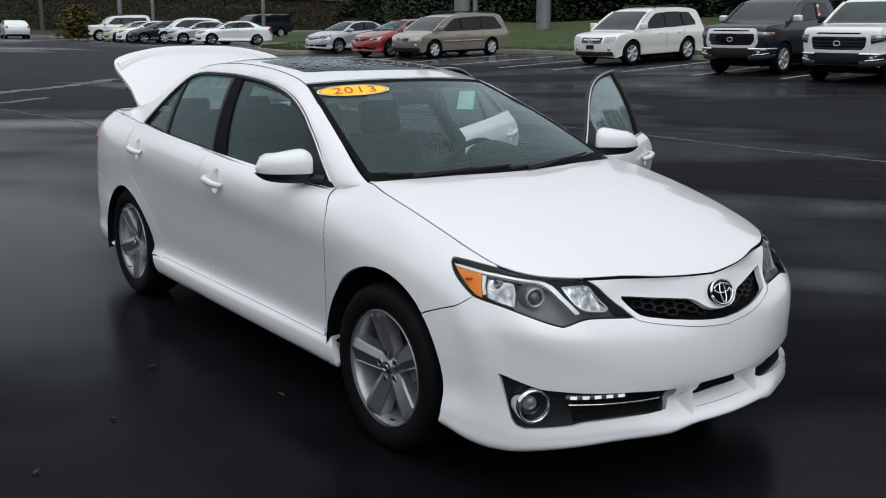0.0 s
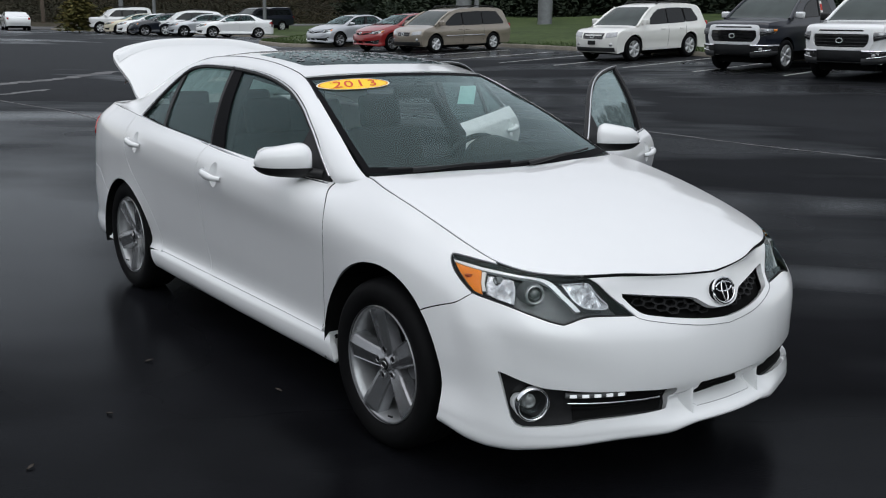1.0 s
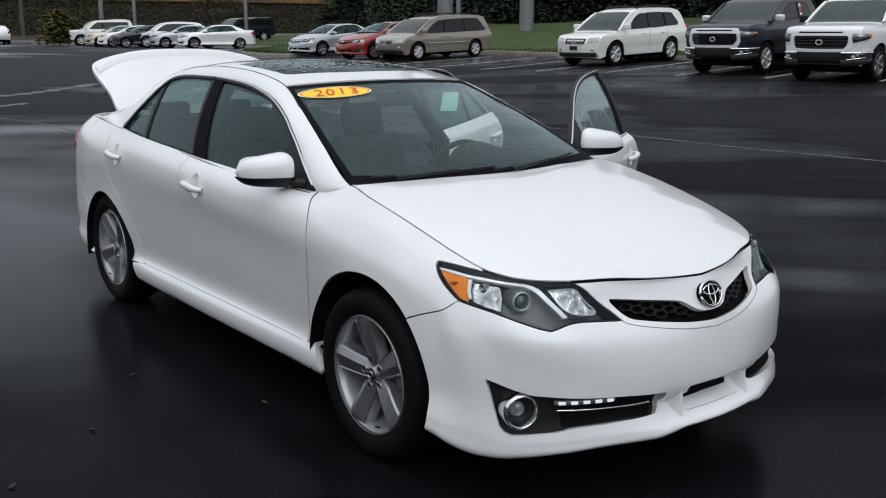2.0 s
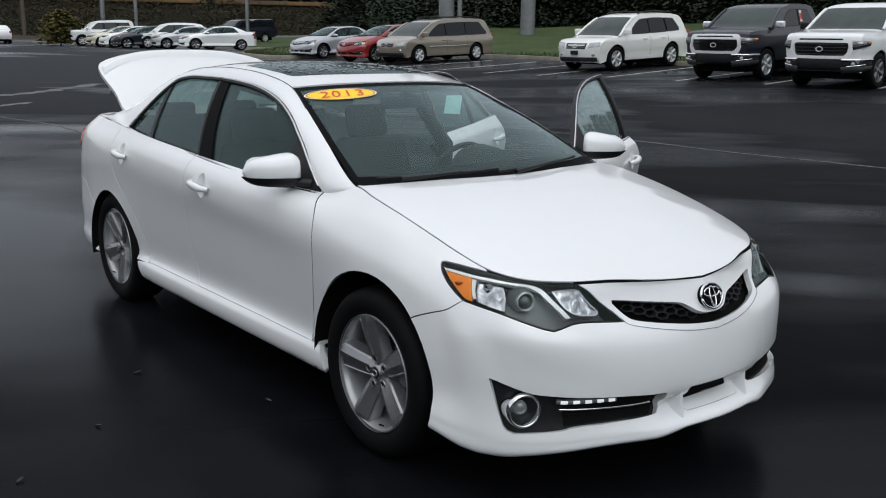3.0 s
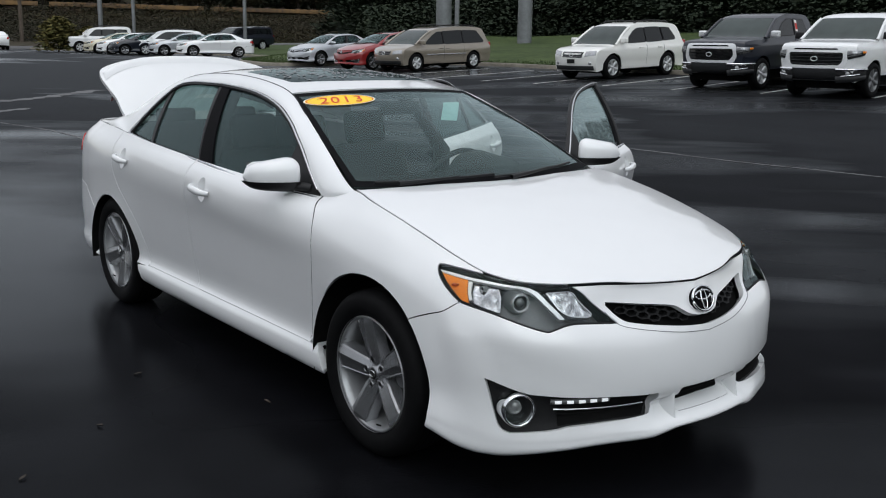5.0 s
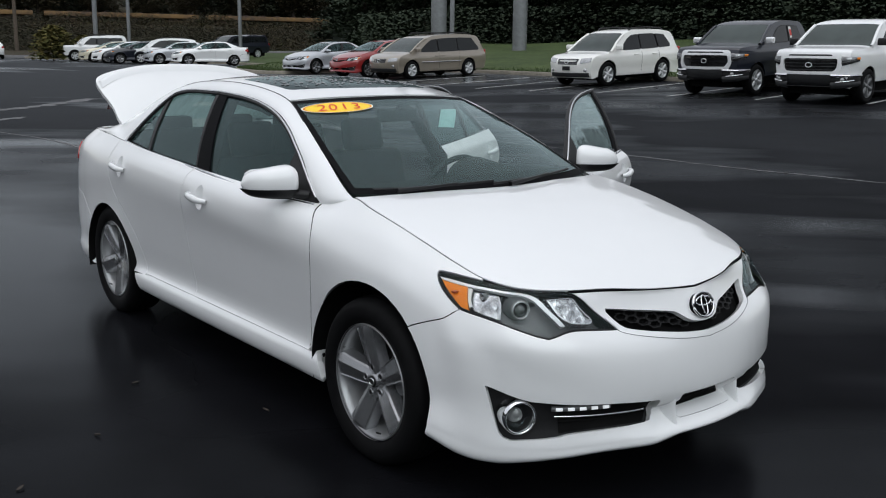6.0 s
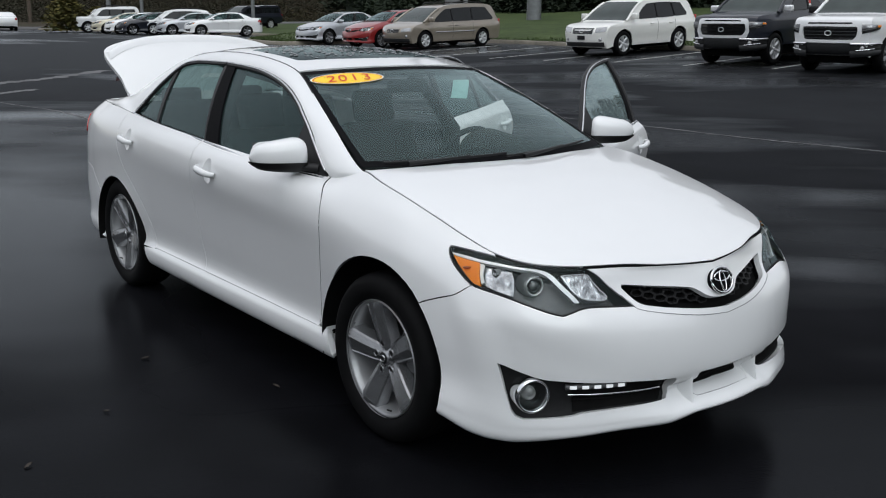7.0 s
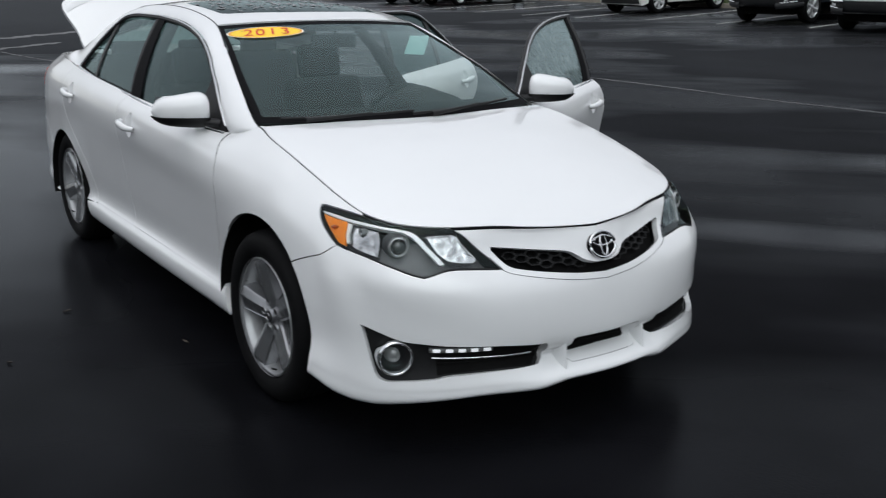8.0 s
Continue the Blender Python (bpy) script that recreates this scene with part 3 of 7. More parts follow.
        pts = np.array([shell(np.array([a * s]), np.array([w]))[0] - np.array([0.015 if s > 0 else 0.034, 0, 0]) for a, w in line])
        part("chrome_strip", tube(pts, 0.0036, 6), CHROME, bumper, "thin chrome strip")
        led_bar = part("daytime_lamp", tube(np.array([shell(np.array([a * s]), np.array([line_of(a, 0.401)]))[0] - np.array([0.022 if s > 0 else 0.036, 0, 0]) for a in np.linspace(0.67, 0.455, 10)]), 0.010, 6), LAMPGREY, bumper, "five-segment LED daytime lamp")
        for k, a in enumerate(np.linspace(0.65, 0.478, 5)):
            p = shell(np.array([a * s]), np.array([float(line_of(a, 0.401))]))[0] - np.array([0.012 if s > 0 else 0.03, 0, 0])
            c, nn = plan_at(np.array([a]))
            yaw = np.degrees(np.arctan2(nn[0, 1], nn[0, 0])) + 180
            part("led", box((0.006, 0.024, 0.011), (0, 0, 0), 0.002), LED, led_bar, "", pose(p[0], p[1], p[2], 0, 0, -yaw * s))
        part("lower_slat", tube(np.array([shell(np.array([a * s]), np.array([line_of(a, 0.352)]))[0] - np.array([0.030, 0, 0]) for a in np.linspace(0.64, 0.33, 10)]), 0.010, 6, False, 0.5), LINER, bumper)
    mouth = skin(dense(VENT, 0.02))
    deep = (mouth - [0.98, 0, 0.366]) * [0.2, 0.86, 0.62] + [0.900, 0, 0.370]
    part("vent_recess", loft([np.concatenate([mouth, mouth[:1]]), np.concatenate([deep, deep[:1]])], False), PAINT, bumper, "painted recess round the centre vent")
    part("vent_backing", mesh_of("backing", (deep - [0.900, 0, 0.370]) * [1, 1.04, 1.04] + [0.904, 0, 0.370], [tuple(range(len(deep)))], None, False), LINER, bumper)
    part("vent_slat", tube([(0.910, y, 0.366) for y in np.linspace(-0.105, 0.105, 6)], 0.004, 6), LINER, bumper)
    for s in (1, -1):
        # the two fins that carry the lip
        rows = []
        for z, wd, pr in ((0.262, 0.018, -0.002), (0.272, 0.018, -0.006), (0.285, 0.018, -0.008), (0.30, 0.018, -0.005), (0.33, 0.018, 0.002), (0.36, 0.0185, 0.006), (0.385, 0.020, 0.007), (0.40, 0.023, 0.0075), (0.415, 0.027, 0.010), (0.43, 0.03, 0.02)):
            c, nn = plan_at(np.array([0.187]))
            mid = c[0] + nn[0] * pr
            rows.append([(mid[0] - d, -s * (mid[1] + q * wd), z) for q, d in ((-0.95, 0.064), (-0.7, 0.036), (-0.45, 0.012), (-0.22, 0.003), (0, 0.0), (0.22, 0.002), (0.5, 0.010), (0.8, 0.028), (1.1, 0.064))])
        part("bumper_strut", loft(rows, False, HEART), PAINT, bumper)
    # black strip added behind the bonnet's front gap, in place of its shade
    part("bonnet_gap_backing", patch(skin, aw((-1.0, 7.3), (1.0, 7.3), (1.0, 7.99), (-1.0, 7.99)), (), 0.06, 0, 0, -0.03), LINER, HERO)

    # headlamps
    for s in (1, -1):
        def sd(poly):
            return list(poly) if s > 0 else other_side(poly)
        lamp = part("headlamp", patch(skin, sd(LAMP), (), 0.03, 0.002, 0.0, -0.06), LAMPGREY, HERO, "headlamp with dark bezel and amber corner")
        part("housing_edge", patch(skin, sd(LAMP), [sd(shrunk(LAMP, 0.007))], 0.03, 0.002, 0.085, -0.001), BLACK, lamp)
        part("lens", patch(skin, sd(shrunk(LAMP, 0.006)), (), 0.03, 0, 0.0, 0.001), LENS, lamp, "clear lens")
        part("side_reflector", patch(skin, sd(aw((1.168, 7.13), (1.048, 7.30), (1.030, 6.72), (1.010, 6.22), (1.044, 6.27), (1.108, 6.72))), (), 0.02, 0, 0.01, -0.008), AMBER, lamp, "amber corner reflector")
        part("amber_bulb", box((0.020, 0.020, 0.007), (0, 0, 0), 0.002), AMBERDARK, lamp, "", Matrix.Translation(Vector(shell(np.array([1.085 * s]), np.array([6.82]))[0]) + Vector((-0.006, 0.006 * s, 0))))
        outer = bent(aw((1.187, 7.22), (1.122, 7.38), (1.060, 7.48), (0.984, 7.60), (0.90, 7.69), (0.80, 7.78), (0.757, 7.56), (0.70, 6.62), (0.629, 5.84)), 3)
        inner = bent(aw((1.176, 7.17), (1.053, 7.35), (0.98, 7.44), (0.90, 7.50), (0.805, 7.52), (0.770, 7.25), (0.712, 6.46), (0.648, 5.82)), 3)
        part("light_strip", patch(skin, sd(outer + inner[::-1]), (), 0.015, 0, 0.015, -0.012), FROST, lamp, "pale curved light strip")
        turnsig = aw((1.030, 7.26), (0.965, 7.36), (0.912, 7.38), (0.893, 6.66), (0.885, 6.06), (0.945, 6.18), (1.002, 6.34), (1.018, 6.80))
        part("indicator_reflector", patch(skin, sd(turnsig), (), 0.012, 0, 0.02, -0.028), REFLECT, lamp, "ribbed chrome indicator reflector")
        part("indicator_bulb", lathe([(0.0, 0.02), (0.008, 0.018), (0.012, 0.008), (0.012, -0.012)], 16), BULB, lamp, "", Matrix.Translation(Vector(shell(np.array([0.96 * s]), np.array([6.85]))[0]) - Vector((0.024, -0.02 * s, 0))))
        part("indicator_cover", patch(skin, sd(aw((1.045, 7.27), (1.027, 7.31), (1.018, 6.79), (1.000, 6.42), (1.012, 6.35), (1.028, 6.71))), (), 0.012, 0, 0.01, -0.012), PAPER, lamp)
        high = bent(aw((0.702, 7.22), (0.649, 7.34), (0.588, 7.30), (0.558, 6.66), (0.528, 6.24), (0.504, 5.98), (0.512, 5.87), (0.563, 5.87), (0.614, 5.96), (0.653, 6.24), (0.684, 6.76)), 3)
        part("high_beam_reflector", patch(skin, sd(high), (), 0.010, 0, 0.03, -0.018), REFLECT, lamp, "faceted chrome high beam reflector")
        part("reflector_rim", patch(skin, sd(high), [sd(shrunk(high, 0.005))], 0.012, 0, 0.01, -0.013), SATIN, lamp)
        for k in range(4):
            # fine ribs on the dark inner end
            rib = np.linspace(0, 1, 6)
            pts = shell((0.535 - 0.028 * k - 0.03 * rib) * s, 7.25 - 0.42 * k - 0.06 * rib)
            part("bezel_rib", tube(pts - np.array([0.012, 0, 0.004]), 0.0012, 5), LAMPGREY, lamp)
        ctr = Vector(shell(np.array([0.797 * s]), np.array([6.38]))[0])
        fwd = Vector((0.93, -0.36 * s, 0.05)).normalized()
        m = Matrix.Translation(ctr - fwd * 0.040) @ fwd.to_track_quat("Y", "Z").to_matrix().to_4x4()
        part("projector_ring", lathe([(0.0265, 0.008), (0.0275, 0.019), (0.030, 0.022), (0.033, 0.019), (0.035, 0.010)], 36), PROJRING, lamp, "satin projector ring", m)
        part("projector_shroud", lathe([(0.035, 0.011), (0.038, 0.004), (0.042, -0.010), (0.046, -0.040)], 36), LAMPSHROUD, lamp, "grey projector shroud", m)
        part("projector_lens", lathe([(0.0, 0.026), (0.010, 0.0245), (0.018, 0.019), (0.022, 0.011), (0.0235, 0.002)], 32), BULBGLASS, lamp, "round projector lens", m)
        part("lens_collar", lathe([(0.0225, 0.006), (0.027, 0.011), (0.0275, 0.018)], 32), LINER, lamp, "", m)

    # bonnet
    edge_run = np.concatenate([np.linspace(0, 1.0, 30), np.linspace(1.03, 1.86, 22)])
    EDGE = shell(edge_run, np.full(len(edge_run), 8.0))
    rear = [(-0.30 + 0.11 * (1 - (y / 0.72) ** 2), y) for y in np.linspace(-0.70, 0.70, 17)]
    HOOD = [(p[0], p[1]) for p in EDGE] + rear + [(p[0], -p[1]) for p in EDGE[:0:-1]]


    def hood_skin(p):
        return np.stack([p[:, 0], p[:, 1], hood_z(p[:, 0], p[:, 1])], 1)


    part("bonnet", patch(hood_skin, HOOD, (), 0.03, 0.003, 0.02), PAINT, HERO, "smooth painted bonnet")

    # wings, doors, quarters, sills
    DOOR_GAP = bent(aw((2.045, 8), (2.02, 7.5), (1.955, 6.7), (1.935, 5.77), (1.958, 4.75), (1.995, 3.6), (2.01, 2.9)) + xz((-0.455, 0.342)), 4)
    MID_GAP = xz((-1.60, 0.342), (-1.625, 0.5), (-1.63, 0.7), (-1.615, 0.88)) + [(float(run_at(-1.59)), 8 * WS)]
    BACK_GAP = bent(xz((-2.235, 0.342), (-2.285, 0.42), (-2.36, 0.55), (-2.47, 0.665), (-2.60, 0.77), (-2.69, 0.90)) + [(float(run_at(-2.665)), 8 * WS)], 3)


    def belt(x0, x1, n=8):
        return [(float(run_at(x)), 8 * WS) for x in np.linspace(x0, x1, n)]


    WING = (aw((1.0, 8), (1.2, 8), (1.4, 8), (1.6, 8), (1.8, 8), (1.95, 8)) + DOOR_GAP[:-1] + xz((-0.462, 0.36)) + arch(*ARCH_F, 176, 47, 20)
            + NOSE_GAP[::-1][1:-1] + LAMP_TIP[:-1] + LAMP_TOP[:7])
    FRONT_DOOR = DOOR_GAP + xz((-0.8, 0.342), (-1.2, 0.342)) + MID_GAP + belt(-1.5, -0.6, 6)
    REAR_DOOR = MID_GAP[::-1] + xz((-1.8, 0.342), (-2.05, 0.342)) + BACK_GAP + belt(-2.6, -1.7, 6)
    QUARTER = BACK_GAP[::-1] + xz((-2.25, 0.335)) + xz((-2.36, 0.333)) + arch(ARCH_R[0], ARCH_R[1], ARCH_R[2], 3, 138, 18) + az((4.80, 0.68), (5.0, 0.70), (5.13, 0.705), (5.16, 0.78)) + aw((5.17, 7.0), (5.2, 7.45), (5.25, 8)) + [(a, 0.8) for a in np.linspace(5.15, float(run_at(-2.75)), 8)]
    SILL = aw((1.868, 1.0), (1.90, 0.92), (2.3, 0.85), (3.0, 0.85), (3.7, 0.9), (3.86, 1.0)) + xz((-2.37, 0.326), (-2.24, 0.338), (-1.5, 0.338), (-0.46, 0.338), (-0.39, 0.352), (-0.345, 0.30))


    def side_of(poly, s):
        return list(poly) if s > 0 else other_side(poly)


    FLANK = {}
    for s in (1, -1):
        part("front_wing", patch(skin, side_of(WING, s), (), 0.03, 0.0025, 0.03), PAINT, HERO, "front wing with flared arch")
        part("rear_quarter", patch(skin, side_of(QUARTER, s), (), 0.03, 0.0025, 0.03), PAINT, HERO, "rear quarter panel")
        part("side_skirt", patch(skin, side_of(SILL, s), (), 0.03, 0.001, 0.03, 0.001), PAINT, HERO, "side skirt")
        # paint-coloured strips added behind the gaps to keep them from going black
        part("sill_gap_fill", patch(skin, side_of(xz((-0.46, 0.325), (-0.46, 0.36), (-1.3, 0.36), (-2.30, 0.36), (-2.30, 0.325), (-1.3, 0.325)), s), (), 0.05, 0, 0, -0.010), PAINT, HERO)
        part("door_gap_fill", patch(skin, side_of(xz((-1.57, 0.33), (-1.57, 0.47), (-1.67, 0.47), (-1.67, 0.33)), s), (), 0.05, 0, 0, -0.005), PAINT, HERO)
        if s > 0:
            door_m = rear_m = Matrix.Identity(4)
        else:
            door_m = Matrix.Identity(4) if not opened else Matrix.Translation((-0.50, 0.91, 0)) @ pose(0, 0, 0, 0, 0, -62) @ Matrix.Translation((0.50, -0.91, 0))
            rear_m = Matrix.Identity(4) if not opened else Matrix.Translation((-1.68, 0.91, 0)) @ pose(0, 0, 0, 0, 0, -62) @ Matrix.Translation((1.68, -0.91, 0))
        state = "open" if opened and s < 0 else "closed"
        cups = []
        for hx, hz in ((-1.415, 0.886), (-2.505, 0.930)):
            a0 = float(run_at(hx)) - 0.005
            cups.append(az(*[(a0 + 0.0448 * np.cos(t), hz + 0.0605 * np.sin(t)) for t in np.linspace(0, 2 * np.pi, 24, endpoint=False)]))
        fd = part("front_door", patch(skin, side_of(shrunk(FRONT_DOOR, 0.0025), s), [side_of(cups[0], s)], 0.022 if opened else 0.03, 0.0, 0.03), PAINT, HERO, state + " front door", door_m)
        rd = part("rear_door", patch(skin, side_of(shrunk(REAR_DOOR, 0.0025), s), [side_of(cups[1], s)], 0.022 if opened else 0.03, 0.0, 0.03), PAINT, HERO, state + " rear door", rear_m)
        FLANK[s] = (fd, rd)
        for door, poly in ((fd, FRONT_DOOR), (rd, REAR_DOOR)):
            part("door_card", patch(skin, side_of(shrunk(poly, 0.02), s), (), 0.06, 0, 0.03, -0.07), DASH, door, "dark inner door trim")
        for door, hx, hz in ((fd, -1.415, 0.886), (rd, -2.505, 0.930)):
            # a bar handle over a dished cup
            a0 = float(run_at(hx))
            arc = []
            for k, q in enumerate(np.linspace(-1, 1, 15)):
                p = shell(np.array([(a0 + 0.098 * q) * s]), np.array([float(line_of(a0 + 0.098 * q, hz + 0.010 * q * (1 if door is fd else 1)))]))[0]
                p[1] -= s * (0.034 - 0.030 * abs(q) ** 3.5)
                arc.append(p)
            part("door_handle", tube(arc, [0.010 + 0.007 * (1 - q * q) for q in np.linspace(-1, 1, 15)], 12, False, 1.1), PAINT, door, "body-coloured bar handle")
            cup = []
            for r, d in ((0.0562, 0.0), (0.052, -0.004), (0.042, -0.016), (0.024, -0.025), (0.0, -0.028)):
                ring = []
                for t in np.linspace(0, 2 * np.pi, 24, endpoint=False):
                    a, z = a0 + r * 0.80 * np.cos(t) - 0.005, hz + r * 1.08 * np.sin(t)
                    p = shell(np.array([a * s]), np.array([float(line_of(a, z))]))[0]
                    p[1] -= s * d
                    ring.append(p)
                cup.append(ring)
            part("handle_cup", loft(cup, True, HEART), PAINT, door)

    # tail: bumper, lamps, panel
    tail_arch = xz(*[(ARCH_R[0] - ARCH_R[2] * np.cos(radians(a)), ARCH_R[1] + ARCH_R[2] * np.sin(radians(a))) for a in np.linspace(42, -6, 10)])
    tb = [(a, w) for a, w in az((4.80, 0.68), (5.0, 0.70), (5.3, 0.71), (5.6, 0.71), (TAIL, 0.71))]
    low = aw((TAIL, 0.3), (5.4, 0.2), (4.9, 0.3), (4.66, 0.7))
    for s in (1, -1):
        poly = tail_arch[::-1] + tb + low
        part("rear_bumper", patch(skin, side_of(poly, s), (), 0.035, 0.002, 0.03), PAINT, HERO, "rear bumper")
        tl = az((5.02, 0.885), (5.16, 0.86), (5.3, 0.85), (5.62, 0.84)) + aw((5.62, 7.1), (5.3, 7.3), (5.06, 7.0))
        lamp = part("tail_lamp", patch(skin, side_of(tl, s), (), 0.03, 0.002, 0.03, 0.007), REDLENS, HERO, "red tail lamp")
        part("tail_panel", patch(skin, side_of(az((5.62, 0.715), (TAIL, 0.715)) + aw((TAIL, 6.9), (5.62, 6.9)), s), (), 0.04, 0.002, 0.02), PAINT, HERO)

    # dark shut lines between the panels: sunk black tubes stand in for gap shade
    if opened:
        lip = rounded([(0.0, 5.06), (0.12, 5.10), (0.21, 5.17), (0.32, 5.29), (0.395, 5.42), (0.43, 5.62), (0.455, 5.95)], 6, False)
        for s in (1, -1):
            part("grille_seam", tube(shell(lip[:, 0] * s, lip[:, 1]) + [0.0004, 0, 0], 0.0011, 5), LAMPGREY, bumper, "fine seam below the grille")
        out_of = lambda p: (p - (HEART * [1, 0, 1] + np.array([0, 0, 0.2]))) / np.linalg.norm(p - (HEART * [1, 0, 1] + np.array([0, 0, 0.2])), axis=1)[:, None]
        front = shell(np.linspace(-0.60, 0.60, 60), np.full(60, 7.80))
        part("bonnet_gap_shade", tube(front - np.array([0.008, 0, 0.0]), 0.0055, 6), FRIT, HERO, "dark shut line round the bonnet")
        for s in (1, -1):
            side = shell(np.linspace(0.62, 1.86, 60) * s, np.full(60, 8.0))
            part("bonnet_gap_shade", tube(side - np.array([0, 0, 0.0065]), 0.0045, 6), FRIT, HERO)
            lines = ((NOSE_GAP, HERO), (DOOR_GAP, FLANK[s][0]), (MID_GAP, FLANK[s][0]), (BACK_GAP, FLANK[s][1]))
            for line, owner in lines if s > 0 else ():
                q3 = skin(np.array(bent(line[1:] if line in (MID_GAP, BACK_GAP) else line[:-2] if line is DOOR_GAP else line, 4)))
                part("panel_gap", tube(q3 - out_of(q3) * 0.006, 0.0034, 6), FRIT, owner)

    # pillars and roof rails
    INNER = [(-0.50, 0.966), (-0.732, 1.135), (-0.83, 1.192), (-0.922, 1.241), (-1.094, 1.305), (-1.36, 1.357), (-1.70, 1.381), (-2.02, 1.384), (-2.20, 1.378), (-2.33, 1.352), (-2.42, 1.285), (-2.50, 1.205), (-2.575, 1.13), (-2.65, 1.066)]
    OUTER = [(-0.33, 0.717, 1.005), (-0.62, 0.665, 1.145), (-0.76, 0.632, 1.208), (-0.92, 0.592, 1.275), (-1.152, 0.535, 1.362), (-1.42, 0.516, 1.408), (-1.75, 0.505, 1.430), (-2.05, 0.505, 1.428), (-2.27, 0.512, 1.410), (-2.47, 0.528, 1.368), (-2.64, 0.548, 1.31), (-2.80, 0.572, 1.245), (-2.94, 0.593, 1.19), (-3.06, 0.61, 1.147)]
    tailin = shell(run_at(np.array([-2.80, -2.98, -3.16, -3.36])), np.full(4, 8.0)) * [1, -1, 1]
    IN3 = np.concatenate([[(-0.42, 0.735, 0.94)], [(x, cabin_y(x, z), z) for x, z in INNER], tailin])
    OUT3 = np.array([(-0.24, 0.700, 0.985)] + OUTER + [(-3.12, 0.618, 1.128), (-3.18, 0.626, 1.112), (-3.25, 0.64, 1.10), (-3.38, 0.66, 1.088)])
    IN3, OUT3 = rounded(IN3, 6, False), rounded(OUT3, 6, False)


    def pillar_rows(s):
        rows = []
        for p, q in zip(IN3, OUT3):
            n = np.cross([q[0] - p[0], q[1] - p[1], q[2] - p[2]], [-1, 0, 0.0])
            out = np.array([0.15, 0.75, 0.65])
            rows.append([(p + (q - p) * t + out * 0.075 * np.linalg.norm(q - p) * (1 - (2 * t - 1) ** 2) ** 0.9 * (0.9 + 0.5 * (1 - t))) * [1, -s, 1] for t in np.linspace(0, 1, 11)])
        return rows


    for s in (1, -1):
        part("roof_rail", loft(pillar_rows(s), False, HEART), PAINT, HERO, "painted windscreen pillar, roof rail and rear pillar")

        if s > 0:
            part("roof_moulding", tube(rounded(OUTER[3:11], 8, False) * [1, -s, 1] + [0, 0, -0.002], 0.0042, 6), BLACK, HERO, "black roof moulding")

    # windscreen, roof, rear window
    SCR_EDGE = rounded(OUTER[:5], 8, False)


    def curve_at(pts):
        pts = np.asarray(pts, float)
        d = np.concatenate([[0], np.cumsum(np.linalg.norm(np.diff(pts, axis=0), axis=1))])
        d /= d[-1]
        return lambda t: np.stack([np.interp(t, d, pts[:, k]) for k in range(3)], -1)


    def span(edge, middle, power=2.0):
        """A sheet between the mirrored edges and a middle line: across -1..1, along 0..1."""
        e, m = curve_at(edge), curve_at(middle)

        def at(p):
            s, v = p[:, 0], p[:, 1]
            a, b = e(v), m(v)
            k = np.abs(s) ** power
            return np.stack([b[:, 0] + (a[:, 0] - b[:, 0]) * s ** 2, a[:, 1] * s, b[:, 2] + (a[:, 2] - b[:, 2]) * k], 1)
        return at


    SCR_MID = rounded([(-0.13, 0, 1.0), (-0.36, 0, 1.125), (-0.70, 0, 1.272), (-1.045, 0, 1.385)], 8, False)
    screen = span(SCR_EDGE, SCR_MID)


    def rect(s0, s1, v0, v1):
        return [(s0, v0), (s1, v0), (s1, v1), (s0, v1)]


    ws = part("windscreen", patch(screen, rect(-0.985, 0.985, 0.03, 0.985), (), 0.06, 0, 0.006, -0.004), SCREEN, HERO, "clear windscreen with raindrops and black border")
    ws.visible_shadow = False
    part("black_border", patch(screen, rect(-0.99, 0.99, 0.03, 0.99), [rect(-0.955, 0.955, 0.08, 0.955)], 0.05, 0, 0, -0.002), FRIT, ws, "black windscreen border")
    part("shade_band", patch(screen, rect(-0.955, 0.955, 0.87, 0.955), (), 0.05, 0, 0, -0.008), glass_material("shade_band_tint", (0.25, 0.28, 0.29), 0.8), ws)

    ROOF_EDGE = rounded(OUTER[4:10], 8, False)
    ROOF_MID = rounded([(-1.045, 0, 1.385), (-1.30, 0, 1.427), (-1.70, 0, 1.456), (-2.15, 0, 1.456), (-2.45, 0, 1.425), (-2.60, 0, 1.395)], 8, False)
    roof_skin = span(ROOF_EDGE, ROOF_MID, 2.6)
    SUN = [tuple(p) for p in rounded([(-0.78, 0.135), (0.78, 0.135), (0.85, 0.16), (0.85, 0.50), (0.80, 0.525), (-0.80, 0.525), (-0.85, 0.50), (-0.85, 0.16)], 3)]
    roof = part("roof", patch(roof_skin, rect(-1, 1, 0.0, 1), [SUN], 0.05, 0, 0.012), PAINT, HERO, "roof with sunroof")
    part("sunroof", patch(roof_skin, SUN, (), 0.04, 0.006, 0.01, -0.001), SUNROOF, roof, "dark sunroof glass beaded with rain")
    part("headlining", patch(roof_skin, rect(-0.97, 0.97, 0.02, 0.98), (), 0.08, 0, 0, -0.035), HEADLINER, roof)
    if opened:
        def beads(surface, area, count, size, seed, up):
            """Raindrops: low round beads scattered over a sheet."""
            rnd = random.Random(seed)
            verts, faces = [], []
            for _ in range(count):
                s_, v_ = area[0] + (area[1] - area[0]) * rnd.random(), area[2] + (area[3] - area[2]) * rnd.random()
                c = surface(np.array([[s_, v_]]))[0]
                r, k = size * (0.35 + rnd.random() ** 3 * 1.3), len(verts)
                tilt = np.array([up[0], 0, up[1]])
                along, side = np.array([-up[1], 0, up[0]]), np.array([0, 1.0, 0])
                for hh, rr in ((0.0, 1.0), (0.3, 0.75)):
                    verts += [c + tilt * (r * hh + 0.001) + (along * np.cos(t) + side * np.sin(t)) * r * rr * (0.8 + 0.4 * rnd.random()) for t in np.arange(6) * np.pi / 3]
